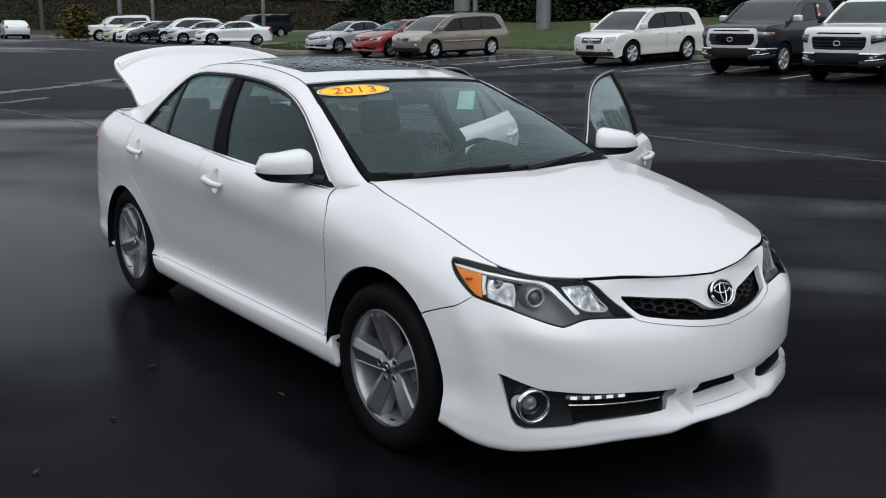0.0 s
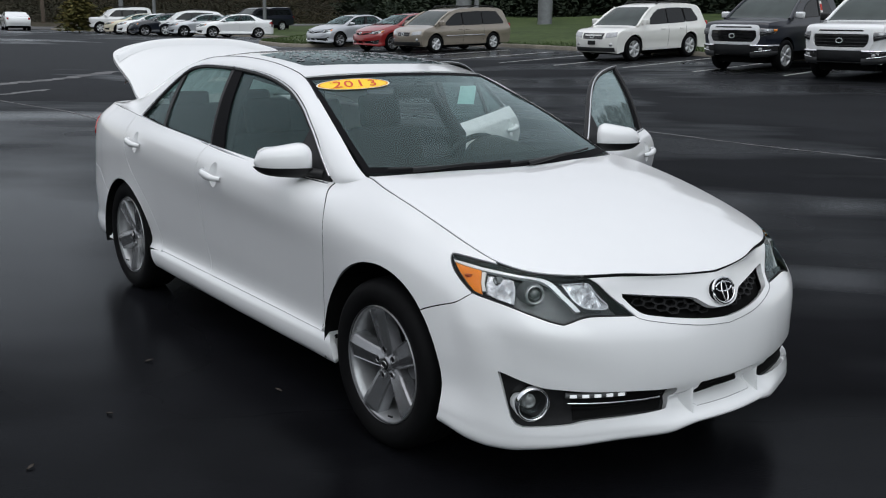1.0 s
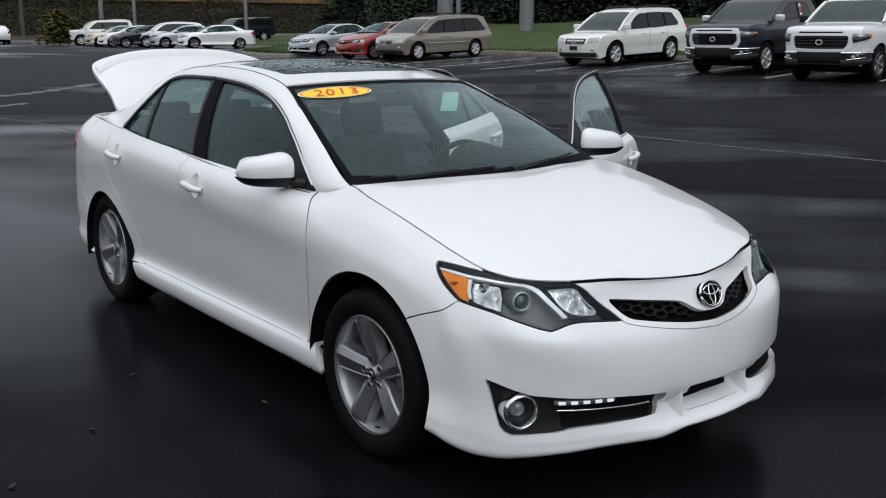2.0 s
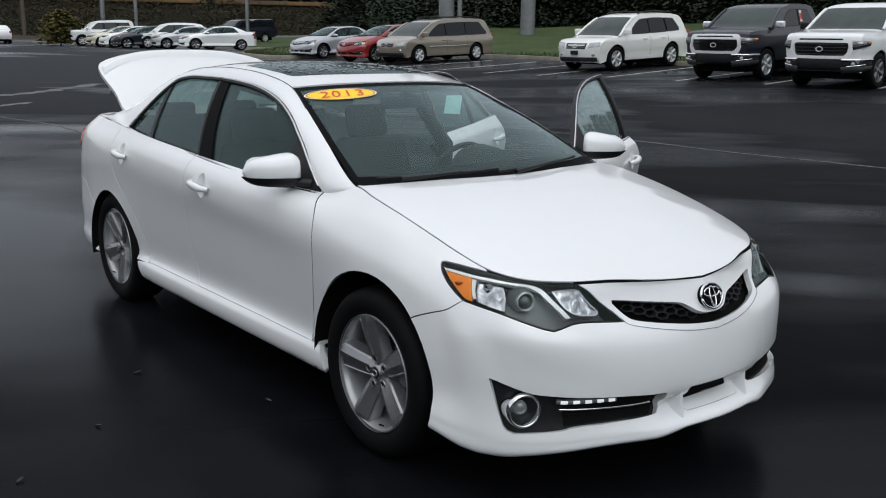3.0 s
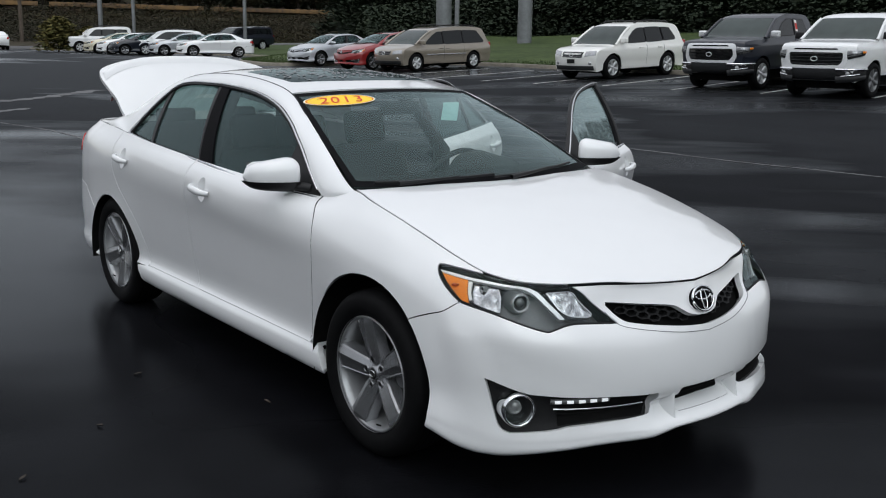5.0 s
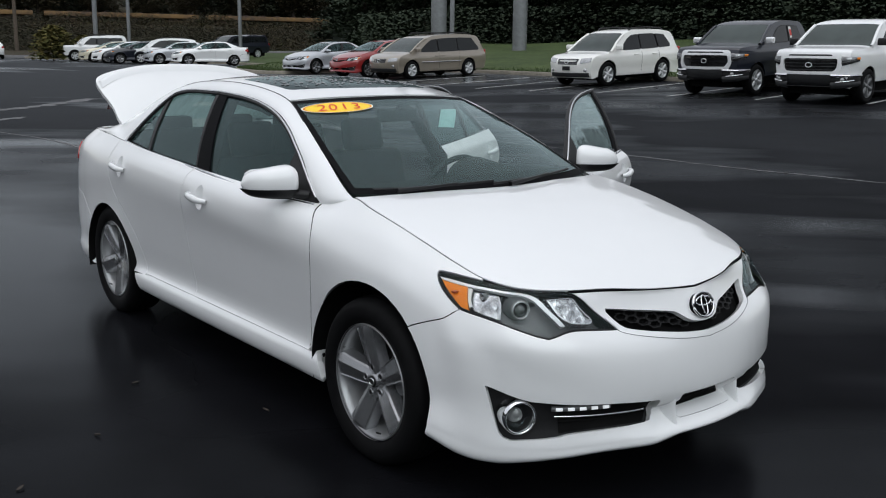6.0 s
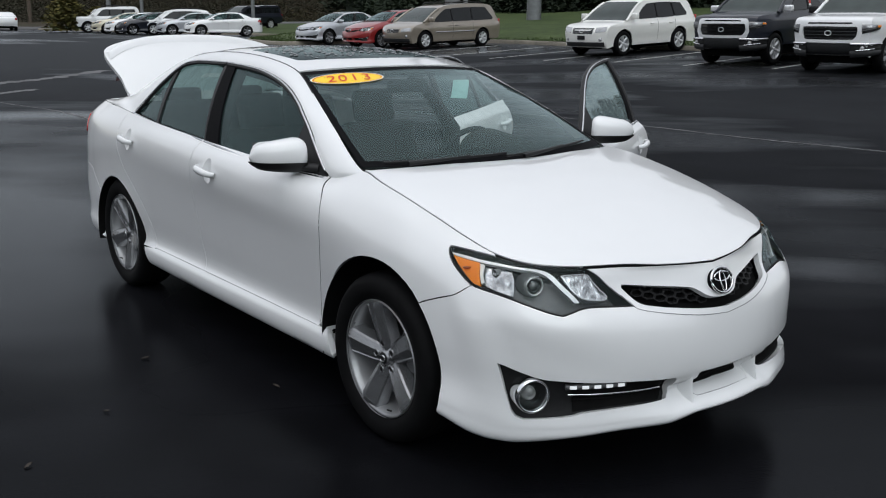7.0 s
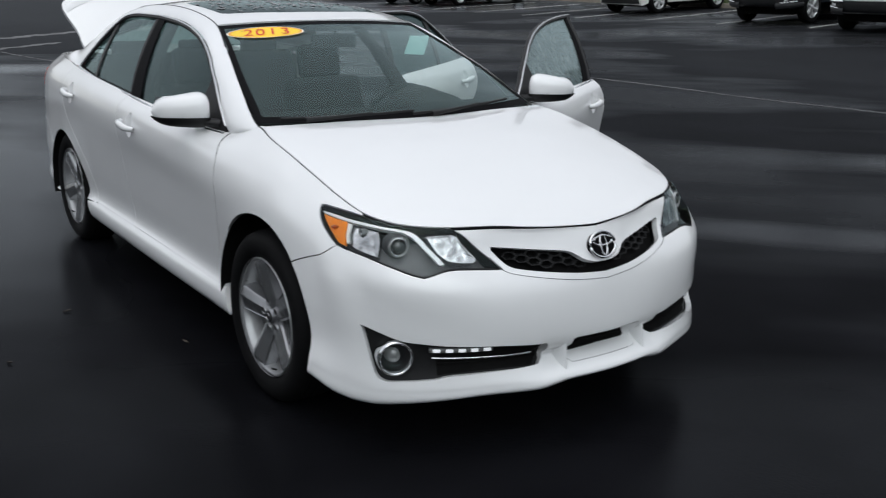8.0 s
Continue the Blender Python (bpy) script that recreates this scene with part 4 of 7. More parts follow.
                verts.append(c + tilt * (r * 0.42 + 0.001))
                faces += [(k + i, k + (i + 1) % 6, k + 6 + (i + 1) % 6, k + 6 + i) for i in range(6)] + [(k + 6 + i, k + 6 + (i + 1) % 6, k + 12) for i in range(6)]
            return mesh_of("drops", verts, faces)
        part("rain_film", beads(roof_skin, (-0.84, 0.84, 0.15, 0.51), 420, 0.0075, 3, (0.05, 1.0)), DROPS, roof, "beads of rain on the sunroof")["kind"] = "stuff"
        part("rain_film", beads(screen, (-0.93, 0.93, 0.62, 0.95), 90, 0.0024, 4, (0.42, 0.9)), DROPS, ws, "raindrops on the windscreen")["kind"] = "stuff"
    BACK_EDGE = rounded(OUTER[9:14] + [(-3.12, 0.618, 1.128)], 8, False)
    BACK_MID = rounded([(-2.60, 0, 1.395), (-2.85, 0, 1.30), (-3.08, 0, 1.20), (-3.26, 0, 1.115)], 8, False)
    back_skin = span(BACK_EDGE, BACK_MID)
    bw = part("rear_window", patch(back_skin, rect(-0.97, 0.97, 0.02, 0.98), (), 0.06, 0, 0.006, -0.004), GLASS, HERO, "sloping rear window")
    bw.visible_shadow = False
    part("black_border", patch(back_skin, rect(-0.985, 0.985, 0.0, 1.0), [rect(-0.92, 0.92, 0.07, 0.93)], 0.05, 0, 0, -0.002), GLOSSBLACK, bw)


    # side glass, black pillars, bright trim
    def flank_skin(s, deep=0.0):
        def at(p):
            return np.stack([p[:, 0], -s * (cabin_y(p[:, 0], p[:, 1]) - deep), p[:, 1]], 1)
        return at


    UP = [tuple(p) for p in rounded(INNER, 4, False)]
    BELTZ = pchip([(-2.66, 1.062), (-2.158, 1.033), (-1.58, 1.006), (-1.1, 0.972), (-0.8, 0.958), (-0.5, 0.955)])


    def low_line(x0, x1, up=0.0, n=10):
        return [(x, float(BELTZ(x)) + up) for x in np.linspace(x0, x1, n)]


    def upper(x0, x1, drop=0.0):
        """The window outline's upper edge between two x, front to back."""
        p = [(x, z - drop) for x, z in UP if x1 < x < x0]
        zs = lambda x: float(np.interp(-x, [-q[0] for q in UP], [q[1] for q in UP])) - drop
        return [(x0, zs(x0))] + p + [(x1, zs(x1))]


    for s in (1, -1):
        fd, rd = FLANK[s]
        fs_, fsd = flank_skin(s, 0.004), flank_skin(s, 0.012)
        g1 = [(-0.80, float(BELTZ(-0.8)) + 0.006)] + upper(-0.80, -1.725, 0.018) + low_line(-1.465, -0.86, 0.006)
        w1 = part("front_side_window", patch(fsd, g1, (), 0.05, 0, 0.004), VEILGLASS if opened and s < 0 else GLASS, fd, "tinted side window with rain streaks")
        tri = [(-0.505, 0.956), (-0.80, float(BELTZ(-0.8)))] + upper(-0.80, -0.53, 0.014)[:0] + [(-0.80, 1.165)] + [(-0.72, 1.115), (-0.62, 1.045), (-0.53, 0.977)]
        part("mirror_sail", patch(fs_, tri, (), 0.04, 0, 0.01, 0.003), BLACK, fd, "black triangular mirror base panel")
        bp = upper(-1.71, -1.80, 0.004) + [(-1.585, float(BELTZ(-1.585))), (-1.445, float(BELTZ(-1.445)))]
        part("pillar_cover", patch(fs_, bp, (), 0.04, 0, 0.01, 0.002), FRIT, fd, "black door pillar cover")
        part("pillar_seal", patch(fs_, upper(-1.806, -1.84, 0.006) + [(-1.605, float(BELTZ(-1.605))), (-1.59, float(BELTZ(-1.59)))], (), 0.04, 0, 0.01, 0.002), BLACK, rd)
        g2 = upper(-1.825, -2.36, 0.016) + low_line(-2.235, -1.58, 0.006)
        w2 = part("rear_side_window", patch(fsd, g2, (), 0.05, 0, 0.004), GLASS, rd, "tinted rear side window")
        g3 = upper(-2.39, -2.62, 0.016) + low_line(-2.60, -2.255, 0.006)
        w3 = part("quarter_window", patch(fsd, g3, (), 0.05, 0, 0.004), GLASS, rd, "small tinted quarter window")
        part("window_divider", patch(fs_, [(-2.355, 1.335), (-2.385, 1.305), (-2.262, 1.035), (-2.230, 1.034)], (), 0.04, 0, 0.012, 0.001), BLACK, rd)
        if opened and s < 0:
            part("window_label", patch(flank_skin(s, 0.010), [(-2.06, 1.231), (-2.32, 1.222), (-2.11, 1.111), (-1.86, 1.129)], (), 0.06, 0, 0), TEALPAPER, rd, "pale blue-green paper label on the rear window")
        for w in (w1, w2, w3):
            w.visible_shadow = False
        # rubber and bright strips round the side windows
        for (door, x0, x1) in ((fd, -0.53, -1.795), (rd, -1.81, -2.64)):
            top = upper(x0, x1, 0.004)
            rail = np.array([(x, -s * (cabin_y(x, z) + 0.006), z) for x, z in top])
            part("bright_window_trim", tube(rail, 0.0055, 6), SATIN, door, "satin window surround")
            rub = np.array([(x, -s * (cabin_y(x, z) - 0.002), z) for x, z in upper(x0, x1, 0.015)])
            part("rubber_seal", tube(rub, 0.008, 6), BLACK, door)
            b0, b1 = (-0.52, -1.585) if door is fd else (-1.60, -2.655)
            rail = np.array([(x, -s * (cabin_y(x, z) + 0.005), z) for x, z in low_line(b0, b1, 0.0, 16)])
            part("belt_moulding", tube(rail, 0.0075, 6), SATIN, door, "bright window-line moulding")
            if s < 0:
                surround = np.array([(x, -s * (cabin_y(x, z) - 0.012), z) for x, z in upper(x0, x1, 0.012)])
                part("window_frame", tube(surround, 0.014, 8), BLACK, door, "black door window frame")
                post = [(-1.765, 1.374), (-1.545, 1.0)] if door is fd else [(-1.83, 1.372), (-1.62, 1.0)]
                part("frame_post", tube(np.array([(x, -s * (cabin_y(x, z) - 0.014), z) for x, z in [(post[0][0] + (post[1][0] - post[0][0]) * k / 6, post[0][1] + (post[1][1] - post[0][1]) * k / 6) for k in range(7)]]), 0.020, 8), BLACK, door)
        # door mirror
        rows = []
        for q in np.linspace(0, 1, 15):
            yy = 0.785 + 0.212 * q
            k = np.sqrt(max(0.0, 1 - (2 * max(q, 0.5) - 1) ** 4)) if q > 0.5 else np.sqrt(max(0.0, 1 - (1 - 2 * q) ** 8))
            k = max(k, 0.02)
            ring = []
            for t in np.linspace(0, 2 * np.pi, 24, endpoint=False):
                c, d = np.cos(t), np.sin(t)
                c, d = np.sign(c) * abs(c) ** 0.75, np.sign(d) * abs(d) ** 0.75
                depth = 0.085 if c > 0 else 0.035
                ring.append((-0.690 - 0.085 * q ** 1.5 + depth * c * k * (1 - 0.25 * q), -s * yy, 1.049 - 0.018 * q + 0.076 * d * k * (1 - 0.34 * q ** 1.4) - 0.006 * (1 - q)))
            rows.append(ring)
        v = np.array(rows)
        cap = part("door_mirror", loft(v, True, np.array([-0.70, -s * 0.89, 1.05])), PAINT, fd, "body-coloured door mirror housing")
        vb = v.copy()
        vb[..., 2] = np.minimum(vb[..., 2], 1.012)
        part("mirror_base", loft((vb - [-0.71, -s * 0.885, 1.0]) * [1.05, 1.03, 1.10] + [-0.71, -s * 0.885, 0.999], True), BLACK, cap, "black lower mirror shell")
        part("mirror_stalk", tube([(-0.60, -s * 0.755, 0.985), (-0.645, -s * 0.80, 0.99), (-0.68, -s * 0.85, 0.998)], [0.034, 0.03, 0.03], 10, False, 0.6), BLACK, cap)
        part("mirror_glass", mesh_of("pane", [(-0.722, -s * 0.80, 1.0), (-0.79, -s * 0.97, 1.0), (-0.79, -s * 0.97, 1.09), (-0.722, -s * 0.80, 1.1)], [(0, 1, 2, 3)]), CHROME, cap)

    # boot lid, open, with its lip spoiler
    LID_M = Matrix.Translation((-3.19, 0, 1.115)) @ pose(0, 0, 0, 0, 42 if opened else 0, 0)


    def lid_skin(p):
        u, y = p[:, 0], p[:, 1]
        return np.stack([-u, y, 0.012 - 0.040 * (y / 0.63) ** 2 + 0.015 * np.sin(np.clip(u / 0.5, 0, 1) * np.pi) * (1 - (y / 0.64) ** 2) + 0.012 * np.clip((u - 0.40) / 0.12, 0, 1) ** 2], 1)


    lid_poly = [tuple(p) for p in rounded([(0.0, -0.555), (0.0, 0.555), (0.2, 0.594), (0.40, 0.632), (0.452, 0.622), (0.485, 0.57), (0.525, 0.38), (0.54, 0.0), (0.525, -0.38), (0.485, -0.57), (0.452, -0.622), (0.40, -0.632), (0.2, -0.594)], 5)]
    lid = part("boot_lid", patch(lid_skin, lid_poly, (), 0.04, 0, 0.03, 0, np.array([-0.3, 0, -0.5])), PAINT, HERO, ("raised boot lid with lip spoiler" if opened else "boot lid"), LID_M)
    lip = [[(-(0.40 + 0.145 * (1 - (y / 0.64) ** 4) - 0.03 * (1 - q)) * 1.0 + 0.035 * (1 - q), y, float(lid_skin(np.array([[0.47, y]]))[0, 2]) + h) for q, h in ((0, 0.0005), (0.5, 0.007), (0.9, 0.010), (1.0, 0.007), (1.02, -0.006))] for y in np.linspace(-0.61, 0.61, 31)]
    part("lip_spoiler", loft(lip, False, np.array([-0.3, 0, -1])), PAINT, lid, "")
    inner = [(u, y) for u, y in shrunk(lid_poly, 0.03)]
    part("lid_lining", patch(lid_skin, inner, (), 0.06, 0, 0, 0.035, np.array([-0.3, 0, 0.5])), CARPET, lid)
    face = [[(-0.54 + 0.13 * (y / 0.63) ** 2 - 0.03 * k, y * (1 - 0.05 * k), float(lid_skin(np.array([[0.5, y]]))[0, 2]) - 0.03 - 0.32 * k) for y in np.linspace(-0.50, 0.50, 15)] for k in np.linspace(0, 1, 6)]
    part("lid_face", loft(face, False, np.array([0, 0, 0])), PAINT, lid)
    for s in (1, -1):
        part("hinge_arm", tube([(0.02, 0.42 * s, -0.05), (0.0, 0.42 * s, -0.035), (-0.12, 0.42 * s, -0.03)], 0.012, 8), STEEL, lid)
    rim_run = np.linspace(5.05, TAIL, 14)
    r8 = shell(np.concatenate([rim_run, -rim_run[::-1]]), np.full(28, 8.0))
    start = np.array([[-3.2, -0.60, 1.09]])
    end = np.array([[-3.2, 0.60, 1.09]])
    ring = np.concatenate([start, r8, end])
    ringin = ring + (np.array([-3.45, 0, 1.06]) - ring) * 0.14
    part("boot_edge", loft([ring, ringin, ringin - [0, 0, 0.03]], False, np.array([-3.4, 0, -2])), PAINT, HERO)
    tub = [ringin - [0, 0, 0.03], ringin - [0, 0, 0.2], ringin + (np.array([-3.35, 0, 1]) - ringin) * 0.08 - [0, 0, 0.5]]
    part("boot_lining", loft(tub, False), CARPET, HERO, "dark carpeted boot")
    part("boot_floor", box((1.0, 1.3, 0.03), (-3.15, 0, 0.55)), CARPET, HERO)

    # cowl and wipers
    rows = []
    for y in np.linspace(-0.715, 0.715, 25):
        f = 1 - (y / 0.72) ** 2
        x0 = -0.30 + 0.11 * f
        z0 = float(hood_z(x0, y))
        rows.append([(x0 + 0.02, y, z0 - 0.012), (x0 - 0.02, y, z0 - 0.014), (x0 - 0.09, y, z0 - 0.006), (x0 - 0.16, y, z0 + 0.03)])
    part("cowl_panel", loft(rows, False, HEART), BLACK, HERO, "black plastic cowl panel")


    def on_screen(s, v, lift=0.012):
        p = screen(np.array([[s, v]]))[0]
        return p + np.array([0.35, 0, 0.93]) * lift


    for base, tip, mid in (((-0.88, 0.035), (-0.10, 0.065), 0.15), ((-0.12, 0.045), (0.74, 0.075), 0.17)):
        arm = [on_screen(base[0] + (tip[0] - base[0]) * k, base[1] + (tip[1] - base[1]) * k, 0.016) for k in np.linspace(0, 1, 14)]
        wiper = part("wiper", tube(arm, 0.006, 6), BLACK, HERO, "black wiper resting on the screen")
        arm2 = [on_screen(base[0] + 0.12 + (tip[0] - base[0]) * k * 0.5, base[1] - 0.02 + (tip[1] - base[1] + 0.01) * k, 0.022) for k in np.linspace(0, 1, 8)]
        part("wiper_arm", tube(arm2, [0.011 - 0.006 * k for k in np.linspace(0, 1, 8)], 6), BLACK, wiper)

    # wheels

    def wheel_at(x, y, turn, spin, back):
        w = part("wheel", lathe([(0.229, -0.082), (0.236, -0.095), (0.262, -0.104), (0.294, -0.108), (0.314, -0.098), (0.327, -0.082), (0.3345, -0.05), (0.335, 0.0), (0.3345, 0.05), (0.332, 0.08), (0.322, 0.1), (0.29, 0.108), (0.236, 0.09)], 72), RUBBER, HERO, "alloy wheel with black tyre",
                 pose(x, y, 0.333, 0, spin, turn))
        for g in (-0.055, -0.02, 0.02, 0.055):
            part("tread_groove", lathe([(0.3357, g - 0.005), (0.3359, g), (0.3357, g + 0.005)], 60), LINER, w)
        rim = part("rim", lathe([(0.230, -0.098), (0.2325, -0.094), (0.233, -0.084), (0.228, -0.089), (0.224, -0.093), (0.218, -0.086), (0.211, -0.06), (0.203, -0.01), (0.20, 0.085)], 72), RIMALLOY, w, "five-spoke silver alloy rim")
        part("brake_disc", lathe([(0.0, -0.005), (0.145, -0.005), (0.148, 0.0), (0.148, 0.01), (0.06, 0.012)], 48), STEEL, w)
        part("caliper", box((0.09, 0.06, 0.16), (0.125, 0.0, 0.02), 0.015), ALLOYDARK, w)
        for k in range(5):
            t = np.pi / 2 + k * 2 * np.pi / 5
            rows = []
            for r, hw, dep in ((0.020, 0.020, -0.058), (0.045, 0.034, -0.062), (0.075, 0.038, -0.070), (0.12, 0.041, -0.079), (0.17, 0.045, -0.087), (0.205, 0.049, -0.092), (0.222, 0.053, -0.090)):
                prof = [(-hw - 0.014, dep + 0.050), (-hw - 0.002, dep + 0.010), (-hw * 0.92, dep + 0.003), (-hw * 0.34, dep - 0.009), (-hw * 0.26, dep - 0.0085), (hw * 0.86, dep + 0.007), (hw * 0.96, dep + 0.004), (hw + 0.003, dep + 0.012), (hw + 0.014, dep + 0.050)]
                rows.append([(r * np.cos(t) - q * np.sin(t), d, r * np.sin(t) + q * np.cos(t)) for q, d in prof])
            blade = loft(rows, False, np.array([0.1 * np.cos(t), 0.2, 0.1 * np.sin(t)]))
            blade.polygons.foreach_set("use_smooth", [False] * len(blade.polygons))
            part("spoke", blade, SPOKE, rim)
            part("lug_pocket", lathe([(0.0115, -0.070), (0.0145, -0.0755), (0.0175, -0.072), (0.0185, -0.05)], 18), SPOKE, rim, "", Matrix.Translation((0.056 * np.cos(t), 0, 0.056 * np.sin(t))))
            # black disc and nut stand in for the shade in each lug pocket
            part("lug_pocket_shade", lathe([(0.0, -0.0725), (0.006, -0.0725), (0.0075, -0.0705), (0.013, -0.0705)], 8), LINER, rim, "", Matrix.Translation((0.056 * np.cos(t), 0, 0.056 * np.sin(t))))
        part("hub_cap", lathe([(0.0, -0.078), (0.022, -0.0775), (0.029, -0.075), (0.031, -0.064), (0.046, -0.057), (0.062, -0.048), (0.066, 0.0)], 32), SPOKE, rim)
        part("cap_disc", lathe([(0.0, -0.0805), (0.021, -0.080), (0.0235, -0.077)], 24), GRILLEBLACK, rim)
        part("cap_ring", tube([(0.017 * np.cos(t), -0.0815, 0.012 * np.sin(t)) for t in np.linspace(0, 2 * np.pi, 20, endpoint=False)], 0.0022, 6, True), CHROME, rim)
        part("valve", tube([(0.02, -0.082, -0.205), (0.018, -0.10, -0.196)], 0.004, 6), BLACK, rim)
        return w


    wheel_at(0.012, -0.778, 0, -12, False)
    wheel_at(-2.775, -0.749, 0, 33, False)
    wheel_at(0.012, 0.778, 180, 25, False)
    wheel_at(-2.775, 0.749, 180, 10, False)
    for cx, cz, r in (ARCH_F, ARCH_R):
        for s in (1, -1):
            rows = []
            for t in np.linspace(radians(-12), radians(192), 26):
                y0 = 0.872
                rows.append([(cx + (r + d) * np.cos(t), -s * y, cz + (r + d) * np.sin(t)) for y, d in ((y0 + 0.006, -0.001), (y0 - 0.03, -0.004), (0.5, 0.02), (0.48, -0.05), (0.48, -0.39))])
            part("wheel_well", loft(rows, False), LINER, HERO, "black wheel well liner")
    for s in (1, -1):
        flap = [[(-0.385 - 0.02 * (0.36 - z), -s * y, z) for y in np.linspace(0.795, 0.866, 6)] for z in np.linspace(0.245, 0.358, 8)]
        mud = part("splash_panel", loft(flap, False, np.array([-1.0, 0, 0.3])), PAINT, HERO, "painted end panel of the skirt")
        part("fixing_hole", lathe([(0.0, -0.001), (0.0075, -0.002), (0.010, 0.001)], 16, "x"), LINER, mud, "", Matrix.Translation((-0.383, -s * 0.832, 0.334)))
    if opened:
        part("window_label", patch(flank_skin(1, 0.020), [(-2.06, 1.292), (-1.80, 1.308), (-1.785, 1.326), (-2.01, 1.318)], (), 0.05, 0, 0), PAPER, HERO, "pale paper label inside the rear window")
    part("underbody", box((3.3, 1.5, 0.04), (-1.4, 0, 0.21)), LINER, HERO, "dark underbody")
    # unseen floor plate of the engine bay, added to block light from below
    part("front_tray", box((0.36, 1.0, 0.03), (0.45, 0, 0.225)), LINER, HERO)
    part("engine_block", box((0.5, 0.7, 0.45), (0.25, 0, 0.5), 0.05), LINER, HERO)
    part("firewall", box((0.04, 1.4, 0.70), (-0.45, 0, 0.58)), LINER, HERO)
    part("rear_bulkhead", box((0.04, 1.4, 0.55), (-2.95, 0, 0.55)), LINER, HERO)

    # inside
    part("floor_carpet", box((2.5, 1.44, 0.03), (-1.7, 0, 0.29)), CARPET, HERO)
    rows = [[(x, y, z - 0.06 * (abs(y) / 0.7) ** 4) for y in np.linspace(-0.72, 0.72, 13)] for x, z in ((-0.30, 0.93), (-0.50, 0.965), (-0.72, 0.965), (-0.84, 0.93), (-0.87, 0.85), (-0.82, 0.6))]
    part("dashboard", loft(rows, False, np.array([-0.4, 0, 0.3])), DASH, HERO, "dark dashboard")
    hump = [[(-0.66 - 0.06 * k, 0.37 + 0.20 * np.cos(t) * (1 - 0.04 * k), 0.92 + (0.125 + 0.008 * k) * max(0.0, np.sin(t)) ** 0.7) for t in np.linspace(0, np.pi, 17)] for k in range(4)]
    hump = [[(-0.60, y, 0.93 + (z - 0.92) * 0.25) for _, y, z in hump[0]]] + hump + [[(-0.85, y, 0.92 + (z - 0.92) * 0.8) for _, y, z in hump[-1]]]
    part("binnacle", loft(hump, False, np.array([-0.75, 0.37, 0.8])), DASH, HERO, "hooded instrument binnacle")
    ang = np.linspace(0, 2 * np.pi, 36, endpoint=False)
    whl = part("steering_wheel", tube([(0.0, 0.188 * np.cos(t), 0.188 * np.sin(t)) for t in ang], 0.015, 10, True), DASH, HERO, "black steering wheel", pose(-1.0, 0.37, 0.888, 0, 25, 0))
    part("wheel_boss", box((0.06, 0.15, 0.13), (0.03, 0, -0.01), 0.025, 3), DASH, whl)
    for t in (0.1, np.pi - 0.1, -np.pi / 2):
        part("wheel_spoke", tube([(0.02, 0.05 * np.cos(t), 0.05 * np.sin(t)), (0.0, 0.185 * np.cos(t), 0.185 * np.sin(t))], 0.014, 6, False, 0.5), DASH, whl)
    for y in (-0.37, 0.37):
        seat = part("front_seat", box((0.50, 0.50, 0.18), (-1.42, y, 0.44), 0.06, 4), SEAT, HERO, "dark grey upholstered front seat")
        part("seat_back", box((0.14, 0.48, 0.62), (0, 0, 0), 0.065, 5, pose(0, 0, 0, 0, -18, 0)), SEAT, seat, "", Matrix.Translation((-1.75, y, 0.725)))
        part("head_restraint", box((0.10, 0.25, 0.19), (0, 0, 0), 0.046, 5, pose(0, 0, 0, 0, -12, 0)), SEAT, seat, "", Matrix.Translation((-1.86, y, 1.115)))
        for q in (-0.05, 0.05):
            part("restraint_post", tube([(-1.84, y + q, 0.97), (-1.86, y + q, 1.06)], 0.006, 6), CHROME, seat)
    bench = part("rear_seat", box((0.50, 1.30, 0.2), (-2.35, 0, 0.50), 0.07, 4), SEAT, HERO, "dark grey rear bench")
    part("seat_back", box((0.14, 1.28, 0.62), (0, 0, 0), 0.06, 4, pose(0, 0, 0, 0, -24, 0)), SEAT, bench, "", Matrix.Translation((-2.68, 0, 0.82)))
    for y in (-0.42, 0.0, 0.42):
        part("head_restraint", box((0.09, 0.24, 0.14), (0, 0, 0), 0.04, 4), SEAT, bench, "", Matrix.Translation((-2.80, y, 1.12)))
    part("parcel_shelf", box((0.42, 1.2, 0.02), (-2.98, 0, 1.045)), DASH, HERO)
    part("centre_console", box((0.9, 0.2, 0.22), (-1.35, 0, 0.45), 0.03), DASH, HERO)
    for s in (1, -1):
        part("door_pillar", tube([(-1.60, -s * 0.74, 0.3), (-1.60, -s * 0.765, 0.98), (-1.68, -s * 0.64, 1.20), (-1.74, -s * 0.53, 1.345)], [0.06, 0.05, 0.035, 0.03], 10), DASH, HERO, "dark inner door pillar")
    mirror = part("inner_mirror", box((0.03, 0.24, 0.065), (-1.0, 0.0, 1.285), 0.014, 3), DASH, HERO, "rear-view mirror")
    part("mirror_arm", tube([(-1.0, 0, 1.30), (-0.985, 0, 1.335)], 0.01, 6), DASH, mirror)
    return screen


HERO = thing("car", "white four-door saloon with raised boot lid and driver-side doors open", "car")
screen = saloon(HERO, WHITE, True)

# the year sticker on the glass
SC = (-0.655, 0.866)


def sticker_ring(k, n=56):
    return [(SC[0] + 0.304 * k * np.cos(t), SC[1] + 0.066 * k * np.sin(t)) for t in np.linspace(0, 2 * np.pi, n, endpoint=False)]


